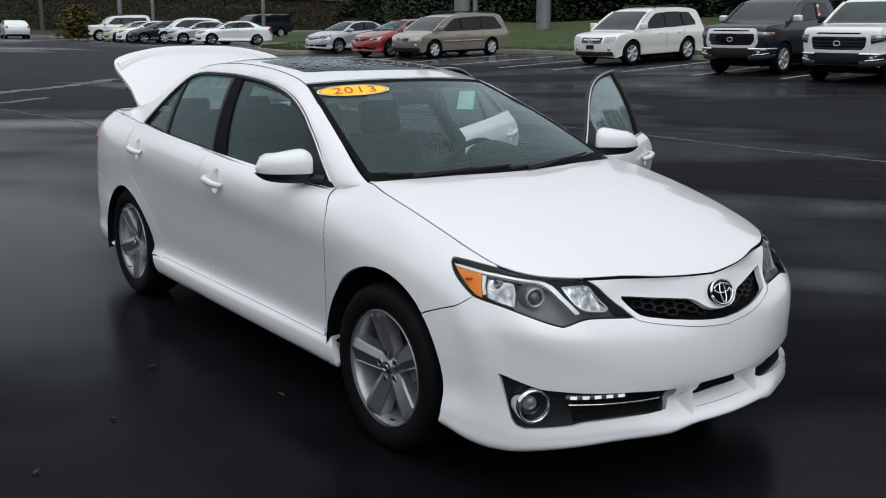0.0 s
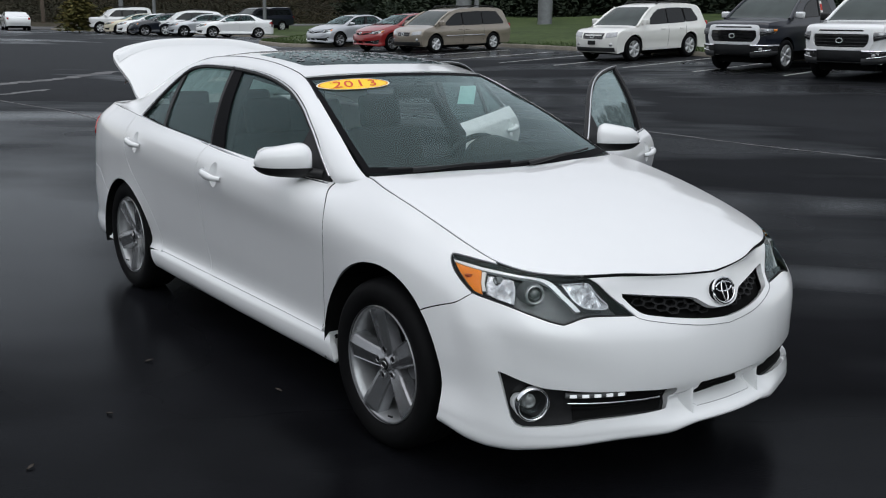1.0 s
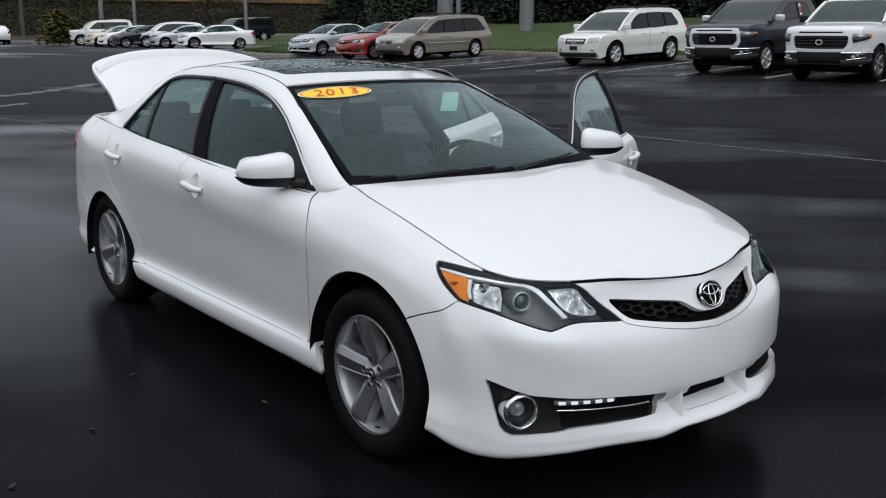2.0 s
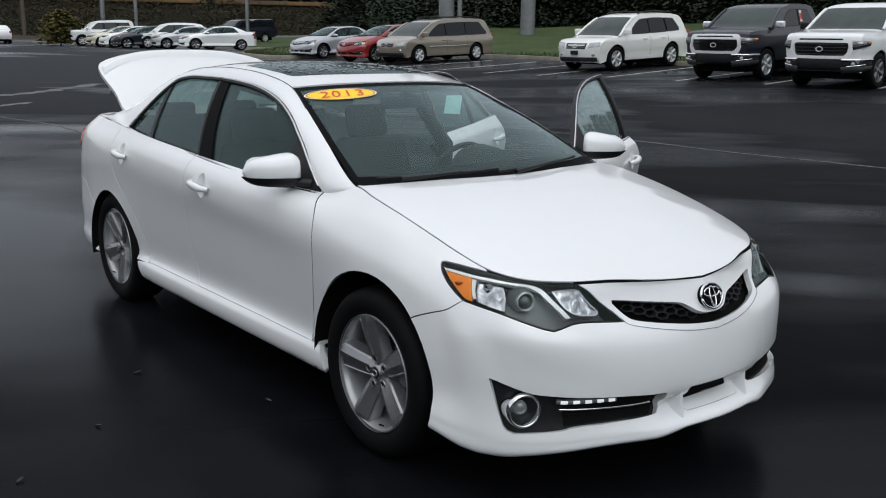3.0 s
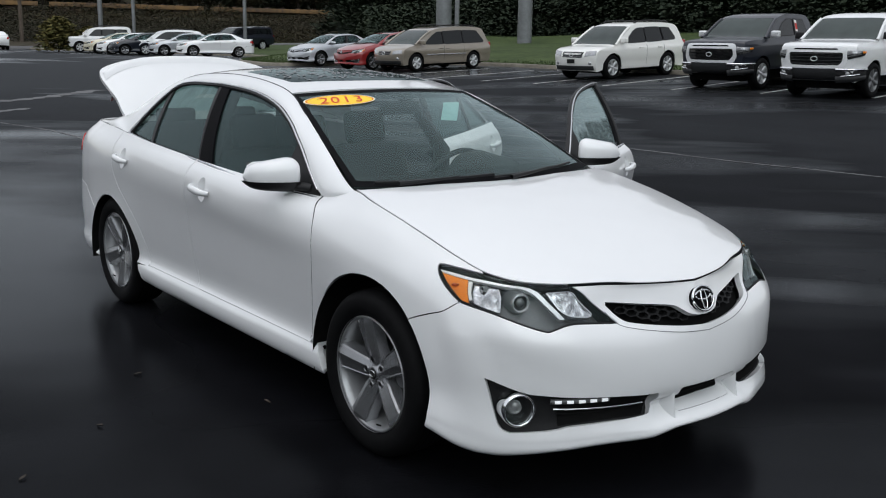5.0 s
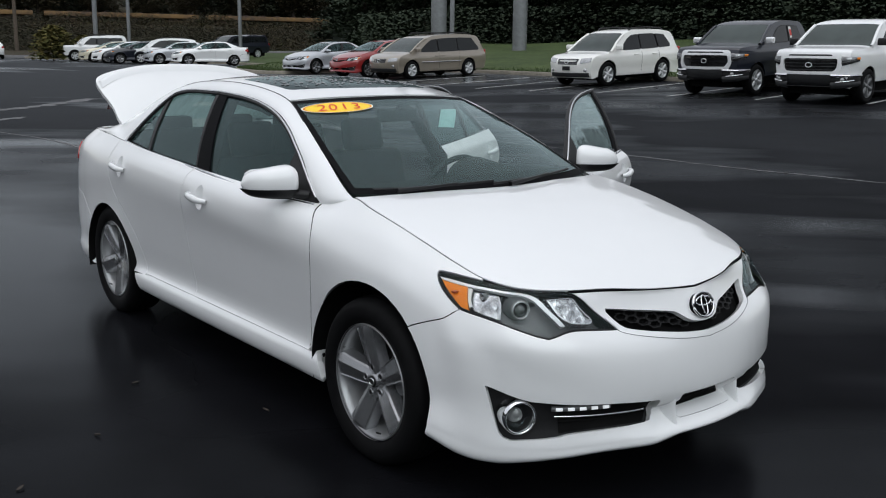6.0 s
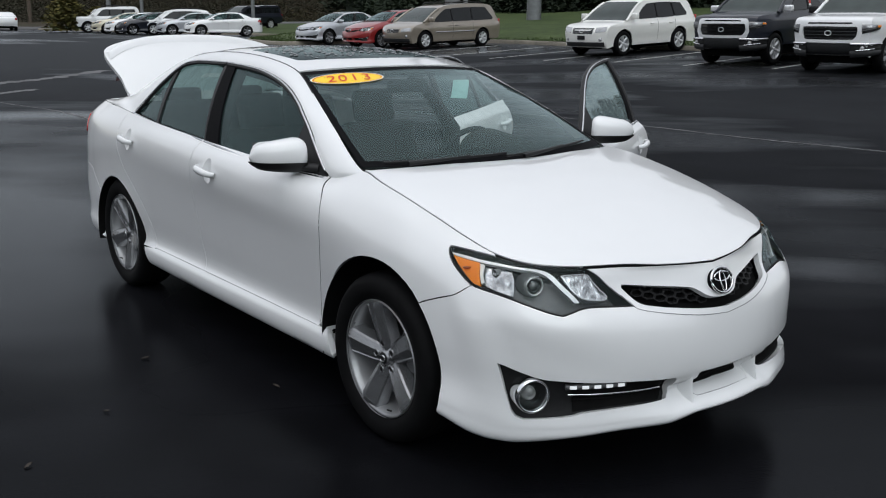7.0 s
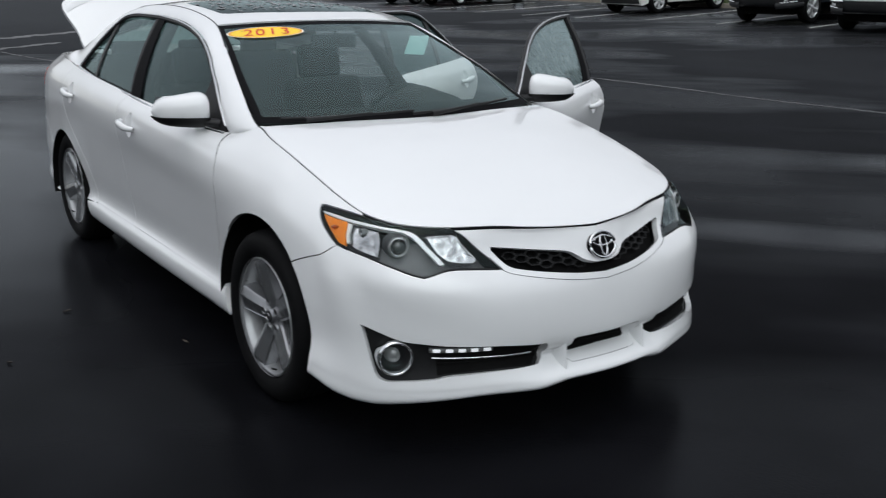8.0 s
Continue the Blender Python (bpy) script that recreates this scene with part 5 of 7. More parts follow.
st = tagged(part("year_sticker", patch(screen, sticker_ring(1.0), (), 0.04, 0, 0, 0.001), STICKER), "oval yellow sticker with red 2013 on the windscreen", "sticker")
part("sticker_edge", patch(screen, sticker_ring(1.0), [sticker_ring(0.965)], 0.04, 0, 0, 0.002), PAPER, st)
part("sticker_line", patch(screen, sticker_ring(0.94), [sticker_ring(0.915)], 0.04, 0, 0, 0.002), STICKERRED, st)
nrm = np.array([0.42, -0.12, 0.90])
for k, figure in enumerate("2013"):
    txt = bpy.data.curves.new("digit", "FONT")
    txt.body, txt.align_x, txt.align_y, txt.size, txt.shear, txt.offset = figure, "CENTER", "CENTER", 1.0, 0.24, 0.004
    tmp = new("digit", txt)
    tm = bpy.data.meshes.new_from_object(tmp.evaluated_get(bpy.context.evaluated_depsgraph_get()))
    bpy.data.objects.remove(tmp)
    tv = np.array([tuple(v.co) for v in tm.vertices])
    tv[:, :2] -= (tv[:, :2].min(0) + tv[:, :2].max(0)) / 2
    q = screen(np.stack([SC[0] + (k - 1.5) * 0.0985 + tv[:, 0] * 0.158, SC[1] + tv[:, 1] * 0.108], 1))
    for i, v in enumerate(tm.vertices):
        v.co = Vector(q[i] + nrm * 0.004)
    tm.materials.clear()
    part("digit", tm, STICKERRED, st, "red numeral")

# ---- ground ----
def ground_z(x, y):
    x, y = np.asarray(x, float), np.asarray(y, float)
    s = (x - 2.9) * -0.788 + (y + 2.82) * 0.616
    t = np.clip((s - 5) / 20, 0, 1)
    return t * t * (3 - 2 * t) * (0.62 - 0.003 * np.clip(x + 18, -60, 25) + 0.045 * np.exp(-((x + 18) / 20) ** 2) * np.clip(y - 18.5, -6, 8))


def asphalt():
    """Dark wet tarmac: fine stones, broad damp patches that shine more than the rest."""
    m = bpy.data.materials.new("wet_asphalt")
    m.use_nodes = True
    n, l = m.node_tree.nodes, m.node_tree.links
    b = n["Principled BSDF"]
    co = n.new("ShaderNodeTexCoord")
    stretch = n.new("ShaderNodeMapping")
    stretch.vector_type = "TEXTURE"
    stretch.inputs["Rotation"].default_value = (0, 0, radians(48))
    stretch.inputs["Scale"].default_value = (4.0, 1.7, 1)
    wet, stone, mid = n.new("ShaderNodeTexNoise"), n.new("ShaderNodeTexNoise"), n.new("ShaderNodeTexNoise")
    wet.inputs["Scale"].default_value, wet.inputs["Detail"].default_value = 0.55, 4
    mid.inputs["Scale"].default_value, mid.inputs["Detail"].default_value = 1.3, 5
    stone.inputs["Scale"].default_value, stone.inputs["Detail"].default_value = 90, 3
    l.new(co.outputs["Object"], stretch.inputs["Vector"])
    l.new(stretch.outputs[0], wet.inputs["Vector"])
    l.new(co.outputs["Object"], mid.inputs["Vector"])
    l.new(co.outputs["Object"], stone.inputs["Vector"])
    tone = n.new("ShaderNodeValToRGB")
    tone.color_ramp.elements[0].position, tone.color_ramp.elements[1].position = 0.35, 0.7
    tone.color_ramp.elements[0].color, tone.color_ramp.elements[1].color = (0.0042, 0.0043, 0.0052, 1), (0.0076, 0.0078, 0.0095, 1)
    l.new(mid.outputs[0], tone.inputs[0])
    # damp patches raise the sheen; negative ones paint in the far trees' dark reflection
    for place, turn, size, much in (((-6.2, -1.0, 0), 142, (4.8, 1.9, 3), 0.30), ((-3.4, -1.1, 0), 165, (3.0, 1.1, 3), 0.26), ((-1.7, 5.6, 0), 44, (3.0, 0.6, 3), 0.28), ((-0.35, 3.1, 0), 40, (1.7, 0.36, 3), 0.32),
                                    ((-12.6, 1.2, 0), 60, (3.0, 0.7, 3), 0.30), ((2.0, 2.4, 0), 50, (2.6, 1.5, 3), 0.14), ((-10.5, 8.5, 0), 52, (6.0, 1.6, 3), 0.10), ((-5.0, 13.5, 0), 5, (9.0, 4.0, 3), -0.14), ((-30.0, 6.5, 0), 150, (22.0, 7.0, 3), -0.30)):
        spot, ball, gain, total = n.new("ShaderNodeMapping"), n.new("ShaderNodeTexGradient"), n.new("ShaderNodeMath"), n.new("ShaderNodeMath")
        spot.vector_type, ball.gradient_type = "TEXTURE", "SPHERICAL"
        spot.inputs["Location"].default_value, spot.inputs["Rotation"].default_value, spot.inputs["Scale"].default_value = place, (0, 0, radians(turn)), size
        gain.operation, gain.inputs[1].default_value = "MULTIPLY", much
        l.new(co.outputs["Object"], spot.inputs["Vector"])
        l.new(spot.outputs[0], ball.inputs["Vector"])
        l.new(ball.outputs["Fac"], gain.inputs[0])
        l.new(gain.outputs[0], total.inputs[0])
        l.new(wet.outputs[0], total.inputs[1])
        wet = total
    rough = n.new("ShaderNodeMapRange")
    rough.inputs["From Min"].default_value, rough.inputs["From Max"].default_value = 0.40, 0.64
    rough.inputs["To Min"].default_value, rough.inputs["To Max"].default_value = 0.38, 0.20
    l.new(wet.outputs[0], rough.inputs["Value"])
    damp = n.new("ShaderNodeMapRange")
    damp.inputs["From Min"].default_value, damp.inputs["From Max"].default_value = 0.46, 0.72
    damp.inputs["To Min"].default_value, damp.inputs["To Max"].default_value = 0.11, 0.92
    l.new(wet.outputs[0], damp.inputs["Value"])
    matt, shine, sheen, both = n.new("ShaderNodeBsdfDiffuse"), n.new("ShaderNodeBsdfGlossy"), n.new("ShaderNodeFresnel"), n.new("ShaderNodeMixShader")
    sheen.inputs["IOR"].default_value = 1.135
    share = n.new("ShaderNodeMath")
    share.operation = "MULTIPLY"
    l.new(damp.outputs[0], share.inputs[1])
    l.new(sheen.outputs[0], share.inputs[0])
    l.new(tone.outputs[0], matt.inputs["Color"])
    l.new(rough.outputs[0], shine.inputs["Roughness"])
    shine.inputs["Color"].default_value = (0.91, 0.955, 0.99, 1)
    l.new(share.outputs[0], both.inputs[0])
    l.new(matt.outputs[0], both.inputs[1])
    l.new(shine.outputs[0], both.inputs[2])
    l.new(both.outputs[0], n["Material Output"].inputs["Surface"])
    bp = n.new("ShaderNodeBump")
    bp.inputs["Strength"].default_value, bp.inputs["Distance"].default_value = 0.25, 0.002
    l.new(stone.outputs[0], bp.inputs["Height"])
    for q in (matt, shine, sheen):
        l.new(bp.outputs[0], q.inputs["Normal"])
    n.remove(b)
    return m


axis = np.concatenate([-np.geomspace(900, 8, 44), np.linspace(-7, 7, 29), np.geomspace(8, 900, 44)])
gx, gy = np.meshgrid(axis - 14, axis + 14, indexing="ij")
tagged(part("ground", loft(np.stack([gx, gy, ground_z(gx, gy)], -1), False, np.array([0.0, 0.0, -900.0])), asphalt()), "wet dark asphalt car park", "ground", "", "structure")

LINE = material("worn_white_line", (0.62, 0.62, 0.60), 0.6, 0, 0.5, 30, 0.001)
GRASS = material("damp_grass", (0.062, 0.088, 0.028), 0.9, 0, 0.55, 3, 0.02, 0, 0.2, (0.030, 0.048, 0.016))
KERB = material("weathered_concrete", (0.30, 0.27, 0.22), 0.85, 0, 0.4, 12, 0.004)
GALV = material("galvanised_steel", (0.24, 0.25, 0.26), 0.5, 0.5, 0.25, 6)
WOOD = material("weathered_pole_wood", (0.11, 0.085, 0.065), 0.9, 0, 0.4, 12, 0.004)


def stripe(x0, y0, x1, y1, width=0.10):
    a, b = np.array([x0, y0]), np.array([x1, y1])
    n = np.array([-(b - a)[1], (b - a)[0]])
    n = n / np.linalg.norm(n) * width / 2
    rows = []
    for k in np.linspace(0, 1, 14):
        p = a + (b - a) * k
        rows.append([(*(p + n * q), float(ground_z(*(p + n * q))) + 0.005) for q in (-1, 1)])
    return loft(rows, False, np.array([0, 0, -50]))


for x, y in ((-24.9, 17.0), (-22.4, 17.0), (-20.0, 17.0), (-17.9, 17.3), (-15.7, 17.9), (-13.3, 17.95), (-10.9, 18.4), (-8.4, 19.2), (-5.9, 20.0), (-27.4, 17.0), (-30.0, 17.0)):
    a = radians(98)
    tagged(part("parking_line", stripe(x, y, x + 5.4 * np.cos(a), y + 5.4 * np.sin(a)), LINE), "white painted parking line on wet asphalt", "road marking", "parking lines", "structure")

# pale seams and worn marks across the open tarmac
SEAM = material("pale_seam", (0.13, 0.13, 0.135), 0.7, 0, 0.6, 20)
for path, width, seed in (([(-8.5, 7.7), (-6.2, 8.13), (-4.65, 8.31), (-3.5, 8.57), (-2.7, 8.75), (0.5, 9.4)], 0.032, 4), ([(-15.5, 1.2), (-13.94, 1.53), (-13.1, 1.74), (-11.7, 1.84), (-10.2, 1.7)], 0.025, 5),
                          ([(-16.5, -1.0), (-18.45, 2.06), (-19.4, 3.45), (-21.6, 5.6)], 0.16, 6), ([(-15.4, 0.2), (-16.2, 1.54), (-16.9, 2.6)], 0.10, 7)):
    pts = rounded(path, 14, False)
    rnd = random.Random(seed)
    way = np.gradient(pts, axis=0)
    way /= np.hypot(*way.T)[:, None]
    rows = []
    for p, d in zip(pts, way):
        w, off = width * (0.6 + 0.8 * rnd.random()), width * (rnd.random() - 0.5)
        n = np.array([-d[1], d[0]])
        rows.append([(*(p + n * (off + q * w)), float(ground_z(*(p + n * (off + q * w)))) + 0.004) for q in (-1, 1)])
    tagged(part("asphalt_seam", loft(rows, False, np.array([0, 0, -50])), SEAM), "pale worn seam across the asphalt", "seam", "seams", "structure")
LEAF = material("fallen_leaf", (0.05, 0.038, 0.03), 0.8, 0, 0.4, 60)
for x, y, turn in ((-0.89, -1.63, 20), (-1.42, -1.26, 70), (-0.56, -2.03, 120), (-0.72, -0.93, 200)):
    blade = [[(k * 0.020, q * 0.008 * (1 - k * k), 0.003 + 0.006 * abs(q) + 0.004 * k) for q in (-1, 0, 1)] for k in np.linspace(-0.98, 0.98, 7)]
    tagged(part("fallen_leaf", loft(blade, False, np.array([0, 0, -9])), LEAF, None, "", pose(x, y, 0.001, 0, 0, turn)), "small dry leaf lying on the wet asphalt", "leaf", "fallen leaves")

# grass beyond the kerb, rising to the trees
EDGE_LINE = [(14, 25.5), (-4, 24.2), (-14, 23.5), (-22, 23.3), (-27, 24.0), (-31, 24.2), (-33.2, 23.0), (-33.9, 19.5), (-34.6, 17.9), (-37, 18.0), (-40, 18.9), (-47, 24.5), (-54, 27.5), (-62, 26.5), (-70, 24.6), (-79, 21.6), (-84, 21.4), (-88, 23.5), (-98, 30.0), (-120, 40), (-190, 70)]
edge = rounded(EDGE_LINE, 6, False)
nrm = np.gradient(edge, axis=0)
nrm /= np.hypot(*nrm.T)[:, None]
away = np.array([-0.60, 0.80])


def rise(x, y):
    """The grass climbs more towards the evergreens."""
    t = np.clip((147 - np.degrees(np.arctan2(y + 2.86, x - 2.9))) / 6, 0, 1)
    return float(0.58 * t * t * (3 - 2 * t) * np.clip((np.hypot(x - 2.9, y + 2.86) - 38) / 31, 0, 1))


rows = []
for p in edge:
    z0 = float(ground_z(*p))
    row = []
    for d in (0.14, 0.6, 2, 4.5, 8, 13, 20, 26, 32, 38, 45, 70):
        q = p + away * d
        row.append((q[0], q[1], z0 + 0.13 + 0.035 * min(d, 45) + rise(*q) + 0.10 * noise.noise((q[0] * 0.15, q[1] * 0.15, 0))))
    rows.append(row)
tagged(part("grass_bank", loft(rows, False, np.array([-40, 30, -60])), GRASS), "damp mown grass bank beyond the kerb", "grass", "", "structure")
k3 = [(p[0], p[1], float(ground_z(*p))) for p in edge]
prof = [(-0.10, -0.02), (-0.10, 0.12), (-0.085, 0.14), (0.10, 0.145), (0.12, 0.05)]
rows = [[(p[0] + away[0] * d, p[1] + away[1] * d, p[2] + h) for d, h in prof] for p in k3]
tagged(part("kerb", loft(rows, False, np.array([-40, 30, -20])), KERB), "weathered concrete kerb along the grass", "kerb", "", "structure")


def grass_z(x, y):
    k = int(np.argmin(np.sum((edge - [x, y]) ** 2, 1)))
    d = max(0.0, float((np.array([x, y]) - edge[k]) @ away))
    return float(ground_z(*edge[k])) + 0.13 + 0.035 * min(d, 45) + rise(x, y)


# grass blades near the kerb
rnd = random.Random(9)
verts, faces = [], []
for _ in range(9000):
    k = rnd.randrange(6, 70)
    p = edge[k] + (edge[k + 1] - edge[k]) * rnd.random()
    d = 0.15 + 9 * rnd.random() ** 2
    x, y = p + away * d
    z = float(ground_z(*p)) + 0.12 + 0.035 * d
    a, h = rnd.random() * 6.28, 0.05 + 0.07 * rnd.random()
    c, s = np.cos(a) * 0.03, np.sin(a) * 0.03
    j = len(verts)
    verts += [(x - c, y - s, z), (x + c, y + s, z), (x + s * 1.2, y - c * 1.2, z + h)]
    faces.append((j, j + 1, j + 2))
tagged(part("grass_blades", mesh_of("blades", verts, faces, None, False), GRASS), "short grass blades", "grass", "", "stuff")


# ---- posts and poles ----
def round_post(name, label, x, y, z, r, h, mat, category):
    e = thing(name, label, category, Matrix.Translation((x, y, z)))
    part("shaft", lathe([(r * 1.0, 0.0), (r, h * 0.5), (r * 0.92, h)], 20, "z"), mat, e)
    part("base_plate", lathe([(0.0, 0.06), (r * 1.3, 0.06), (r * 1.35, 0.03), (r * 1.35, -0.3)], 16, "z"), mat, e)
    return e


def along_view(yaw, d):
    return 2.9 + d * np.cos(radians(yaw)), -2.86 + d * np.sin(radians(yaw))


for yaw, d, r, h, name, label, mat in ((136.55, 58, 0.43, 16, "sign_post", "thick grey steel sign column on the grass", GALV), (141.3, 58, 0.46, 16, "sign_post", "thick grey steel sign column on the grass", GALV),
                                       (140.52, 47, 0.11, 9, "street_lamp", "slim pale steel lamp post", GALV), (160.65, 80, 0.17, 11, "street_lamp", "slim pale steel lamp post", GALV),
                                       (158.9, 78, 0.13, 11, "street_lamp", "slim pale steel lamp post", GALV), (152.8, 74, 0.135, 11, "street_lamp", "slim pale steel lamp post", GALV)):
    x, y = along_view(yaw, d)
    round_post(name, label, x, y, grass_z(x, y) - 0.05, r, h, mat, "post" if name == "sign_post" else "lamp post")
x, y = along_view(164.7, 95)
e = thing("utility_pole", "weathered wooden utility pole by the road", "pole", Matrix.Translation((x, y, 0.7)))
part("shaft", lathe([(0.17, 0.0), (0.15, 6), (0.12, 11)], 14, "z"), WOOD, e)
part("crossarm", box((0.1, 2.4, 0.12), (0, 0, 9.6), 0.01), WOOD, e)
for k in (-1.0, 1.0):
    part("insulator", lathe([(0.0, 0.2), (0.05, 0.18), (0.06, 0.0)], 10, "z"), KERB, e, "", Matrix.Translation((0, k, 9.66)))


# ---- foliage ----
def leaf_material(name, colours):
    m = bpy.data.materials.new(name)
    m.use_nodes = True
    n, l = m.node_tree.nodes, m.node_tree.links
    b = n["Principled BSDF"]
    geo, ramp = n.new("ShaderNodeNewGeometry"), n.new("ShaderNodeValToRGB")
    while len(ramp.color_ramp.elements) < len(colours):
        ramp.color_ramp.elements.new(0.5)
    for i, c in enumerate(colours):
        ramp.color_ramp.elements[i].position = i / max(1, len(colours) - 1)
        ramp.color_ramp.elements[i].color = (*c, 1)
    l.new(geo.outputs["Random Per Island"], ramp.inputs[0])
    l.new(ramp.outputs[0], b.inputs["Base Color"])
    b.inputs["Roughness"].default_value = 0.8
    b.inputs["Specular IOR Level"].default_value = 0.15
    return m


EVERGREEN = leaf_material("evergreen_needles", [(0.026, 0.037, 0.026), (0.032, 0.044, 0.028), (0.038, 0.049, 0.030)])
AUTUMN = leaf_material("autumn_leaves", [(0.029, 0.024, 0.013), (0.042, 0.030, 0.014), (0.050, 0.032, 0.014)])
SCRUB = leaf_material("scrub_leaves", [(0.017, 0.019, 0.010), (0.026, 0.023, 0.014), (0.033, 0.026, 0.016), (0.024, 0.029, 0.013)])
YELLOWING = leaf_material("yellow_green_leaves", [(0.026, 0.032, 0.010), (0.040, 0.042, 0.013), (0.054, 0.048, 0.014)])
FARGREEN = leaf_material("far_conifer_needles", [(0.026, 0.034, 0.024), (0.036, 0.044, 0.028), (0.046, 0.052, 0.032)])
FARAUTUMN = leaf_material("far_autumn_leaves", [(0.055, 0.046, 0.028), (0.075, 0.058, 0.034), (0.060, 0.060, 0.034)])
OLIVE = leaf_material("olive_bush_leaves", [(0.060, 0.062, 0.020), (0.085, 0.078, 0.024), (0.11, 0.088, 0.028)])
WOODS = material("deep_woods", (0.066, 0.078, 0.064), 0.95, 0, 0.6, 5, 0.05, 0, 0.1, (0.040, 0.048, 0.040))
BROWNWOODS = material("autumn_woods", (0.075, 0.068, 0.050), 0.95, 0, 0.6, 5, 0.05, 0, 0.1, (0.036, 0.037, 0.030))
BARK = material("bark", (0.05, 0.04, 0.032), 0.95, 0, 0.5, 10, 0.01)


def leaves(points, size, rnd):
    """Small bent leaf sprays scattered at points."""
    p = np.asarray(points, float)
    k = len(p)
    rs = np.random.RandomState(rnd.randrange(1 << 30))
    a, b = rs.rand(k) * 6.283, (rs.rand(k) - 0.5) * 2.2
    s = (size * (0.6 + 0.8 * rs.rand(k)))[:, None]
    u = np.stack([np.cos(a), np.sin(a), 0.3 * b], 1) * s
    v = np.stack([-np.sin(a) * np.cos(b), np.cos(a) * np.cos(b), np.sin(b)], 1) * s * 0.6
    verts = np.stack([p - u, p - 0.2 * u + v, p + u, p - 0.1 * u - v * 0.9], 1).reshape(-1, 3)
    tilt = np.array([0.40, -0.30, 0.80]) + rs.randn(k, 3) * [0.16, 0.16, 0.10]
    turned = np.sum(np.cross(v, u) * tilt, 1) > 0
    j = np.arange(k)[:, None] * 4
    tris = np.where(turned[:, None, None], np.array([[0, 1, 2], [0, 2, 3]]), np.array([[0, 2, 1], [0, 3, 2]])) + j[:, :, None]
    me = bpy.data.meshes.new("leaves")
    me.vertices.add(4 * k)
    me.vertices.foreach_set("co", verts.ravel())
    me.loops.add(6 * k)
    me.loops.foreach_set("vertex_index", tris.ravel().astype(np.int32))
    me.polygons.add(2 * k)
    me.polygons.foreach_set("loop_start", np.arange(2 * k, dtype=np.int32) * 3)
    me.update(calc_edges=True)
    me.polygons.foreach_set("use_smooth", np.ones(2 * k, bool))
    ways = np.repeat(tilt / np.linalg.norm(tilt, axis=1)[:, None], 4, 0)
    me.normals_split_custom_set_from_vertices(ways.tolist())
    return me


def tree(label, mat, h, r, kind, count, size, seed, m):
    rnd = random.Random(seed)
    e = thing("tree", label, "tree", m, "trees beyond the car park")
    part("trunk", tube([(0, 0, -0.3), (0.1 * rnd.random(), 0, h * 0.3), (0.2 * rnd.random(), 0.1, h * 0.7), (0.1, 0.1, h * 0.95)], [0.035 * h * 0.6, 0.024 * h * 0.6, 0.013 * h * 0.6, 0.02], 8), BARK, e)
    pts = []
    tips = []
    for k in range(26):
        z = h * (0.10 + 0.85 * (k / 26)) if kind == "fir" else h * (0.28 + 0.6 * rnd.random())
        reach = r * (1.05 - 0.9 * k / 26) * (0.7 + 0.5 * rnd.random()) if kind == "fir" else r * np.sqrt(max(0.05, 1 - ((z / h - 0.6) / 0.45) ** 2)) * (0.6 + 0.5 * rnd.random())
        a = k * 2.4 + rnd.random()
        tip = np.array([np.cos(a) * reach, np.sin(a) * reach, z + (-0.15 if kind == "fir" else 0.25) * reach])
        tips.append((np.array([0, 0, z - 0.1 * h * (kind != "fir")]), tip))
        part("limb", tube([(0, 0, float(tips[-1][0][2])), tuple(tips[-1][0] * 0.5 + tip * 0.5 + [0, 0, 0.1]), tuple(tip)], [0.05, 0.035, 0.015], 5), BARK, e)
    for _ in range(count):
        b0, t0 = tips[rnd.randrange(len(tips))]
        k = rnd.random() ** 0.6
        spread = (0.20 if kind == "fir" else 0.34) * r * (1.1 - 0.3 * k)
        pts.append(b0 + (t0 - b0) * k + np.array([rnd.gauss(0, 1), rnd.gauss(0, 1), rnd.gauss(0, 0.7)]) * spread * 0.7)
    part("crown", leaves(pts, size, rnd), mat, e)
    return e


def bush(label, mat, r, h, count, size, seed, m, group="bushes"):
    rnd = random.Random(seed)
    e = thing("bush", label, "bush", m, group)
    pts = []
    for _ in range(count):
        a, k = rnd.random() * 6.283, np.sqrt(rnd.random())
        z = h * rnd.random() ** 0.8
        w = r * np.sqrt(max(0.05, 1 - (z / h) ** 2)) * (0.8 + 0.25 * np.sin(3 * a + seed))
        pts.append(np.array([np.cos(a) * k * w, np.sin(a) * k * w, z]))
    part("foliage", leaves(pts, size, rnd), mat, e)
    part("stem", tube([(0, 0, -0.2), (0.05, 0, h * 0.5)], [0.06, 0.03], 6), BARK, e)
    return e


# dark evergreens beyond the grass
firs = [tree("tall dark evergreen tree beyond the lot", EVERGREEN, 13 + k, 3.4 + 0.3 * k, "fir", 13000, 0.16, 20 + k, None) for k in range(3)]
rnd = random.Random(5)
placed = 0
for yaw in np.arange(98, 146.5, 1.75):
    for depth in (0, 1):
        d = 74 + 11 * depth + 3 * rnd.random() + max(0, yaw - 138) * 0.8
        x, y = along_view(yaw + depth * 0.9 + rnd.random() * 0.5, d)
        m = pose(x, y, grass_z(x, y) - 0.2, 0, 0, rnd.random() * 360) @ Matrix.Scale(0.85 + 0.4 * rnd.random(), 4)
        if placed < 3:
            firs[placed].matrix_world = m
        else:
            t = firs[placed % 3]
            copy = copy_thing(t, m)
            copy.scale = (1, 1, 1)
            copy.matrix_world = m
        placed += 1
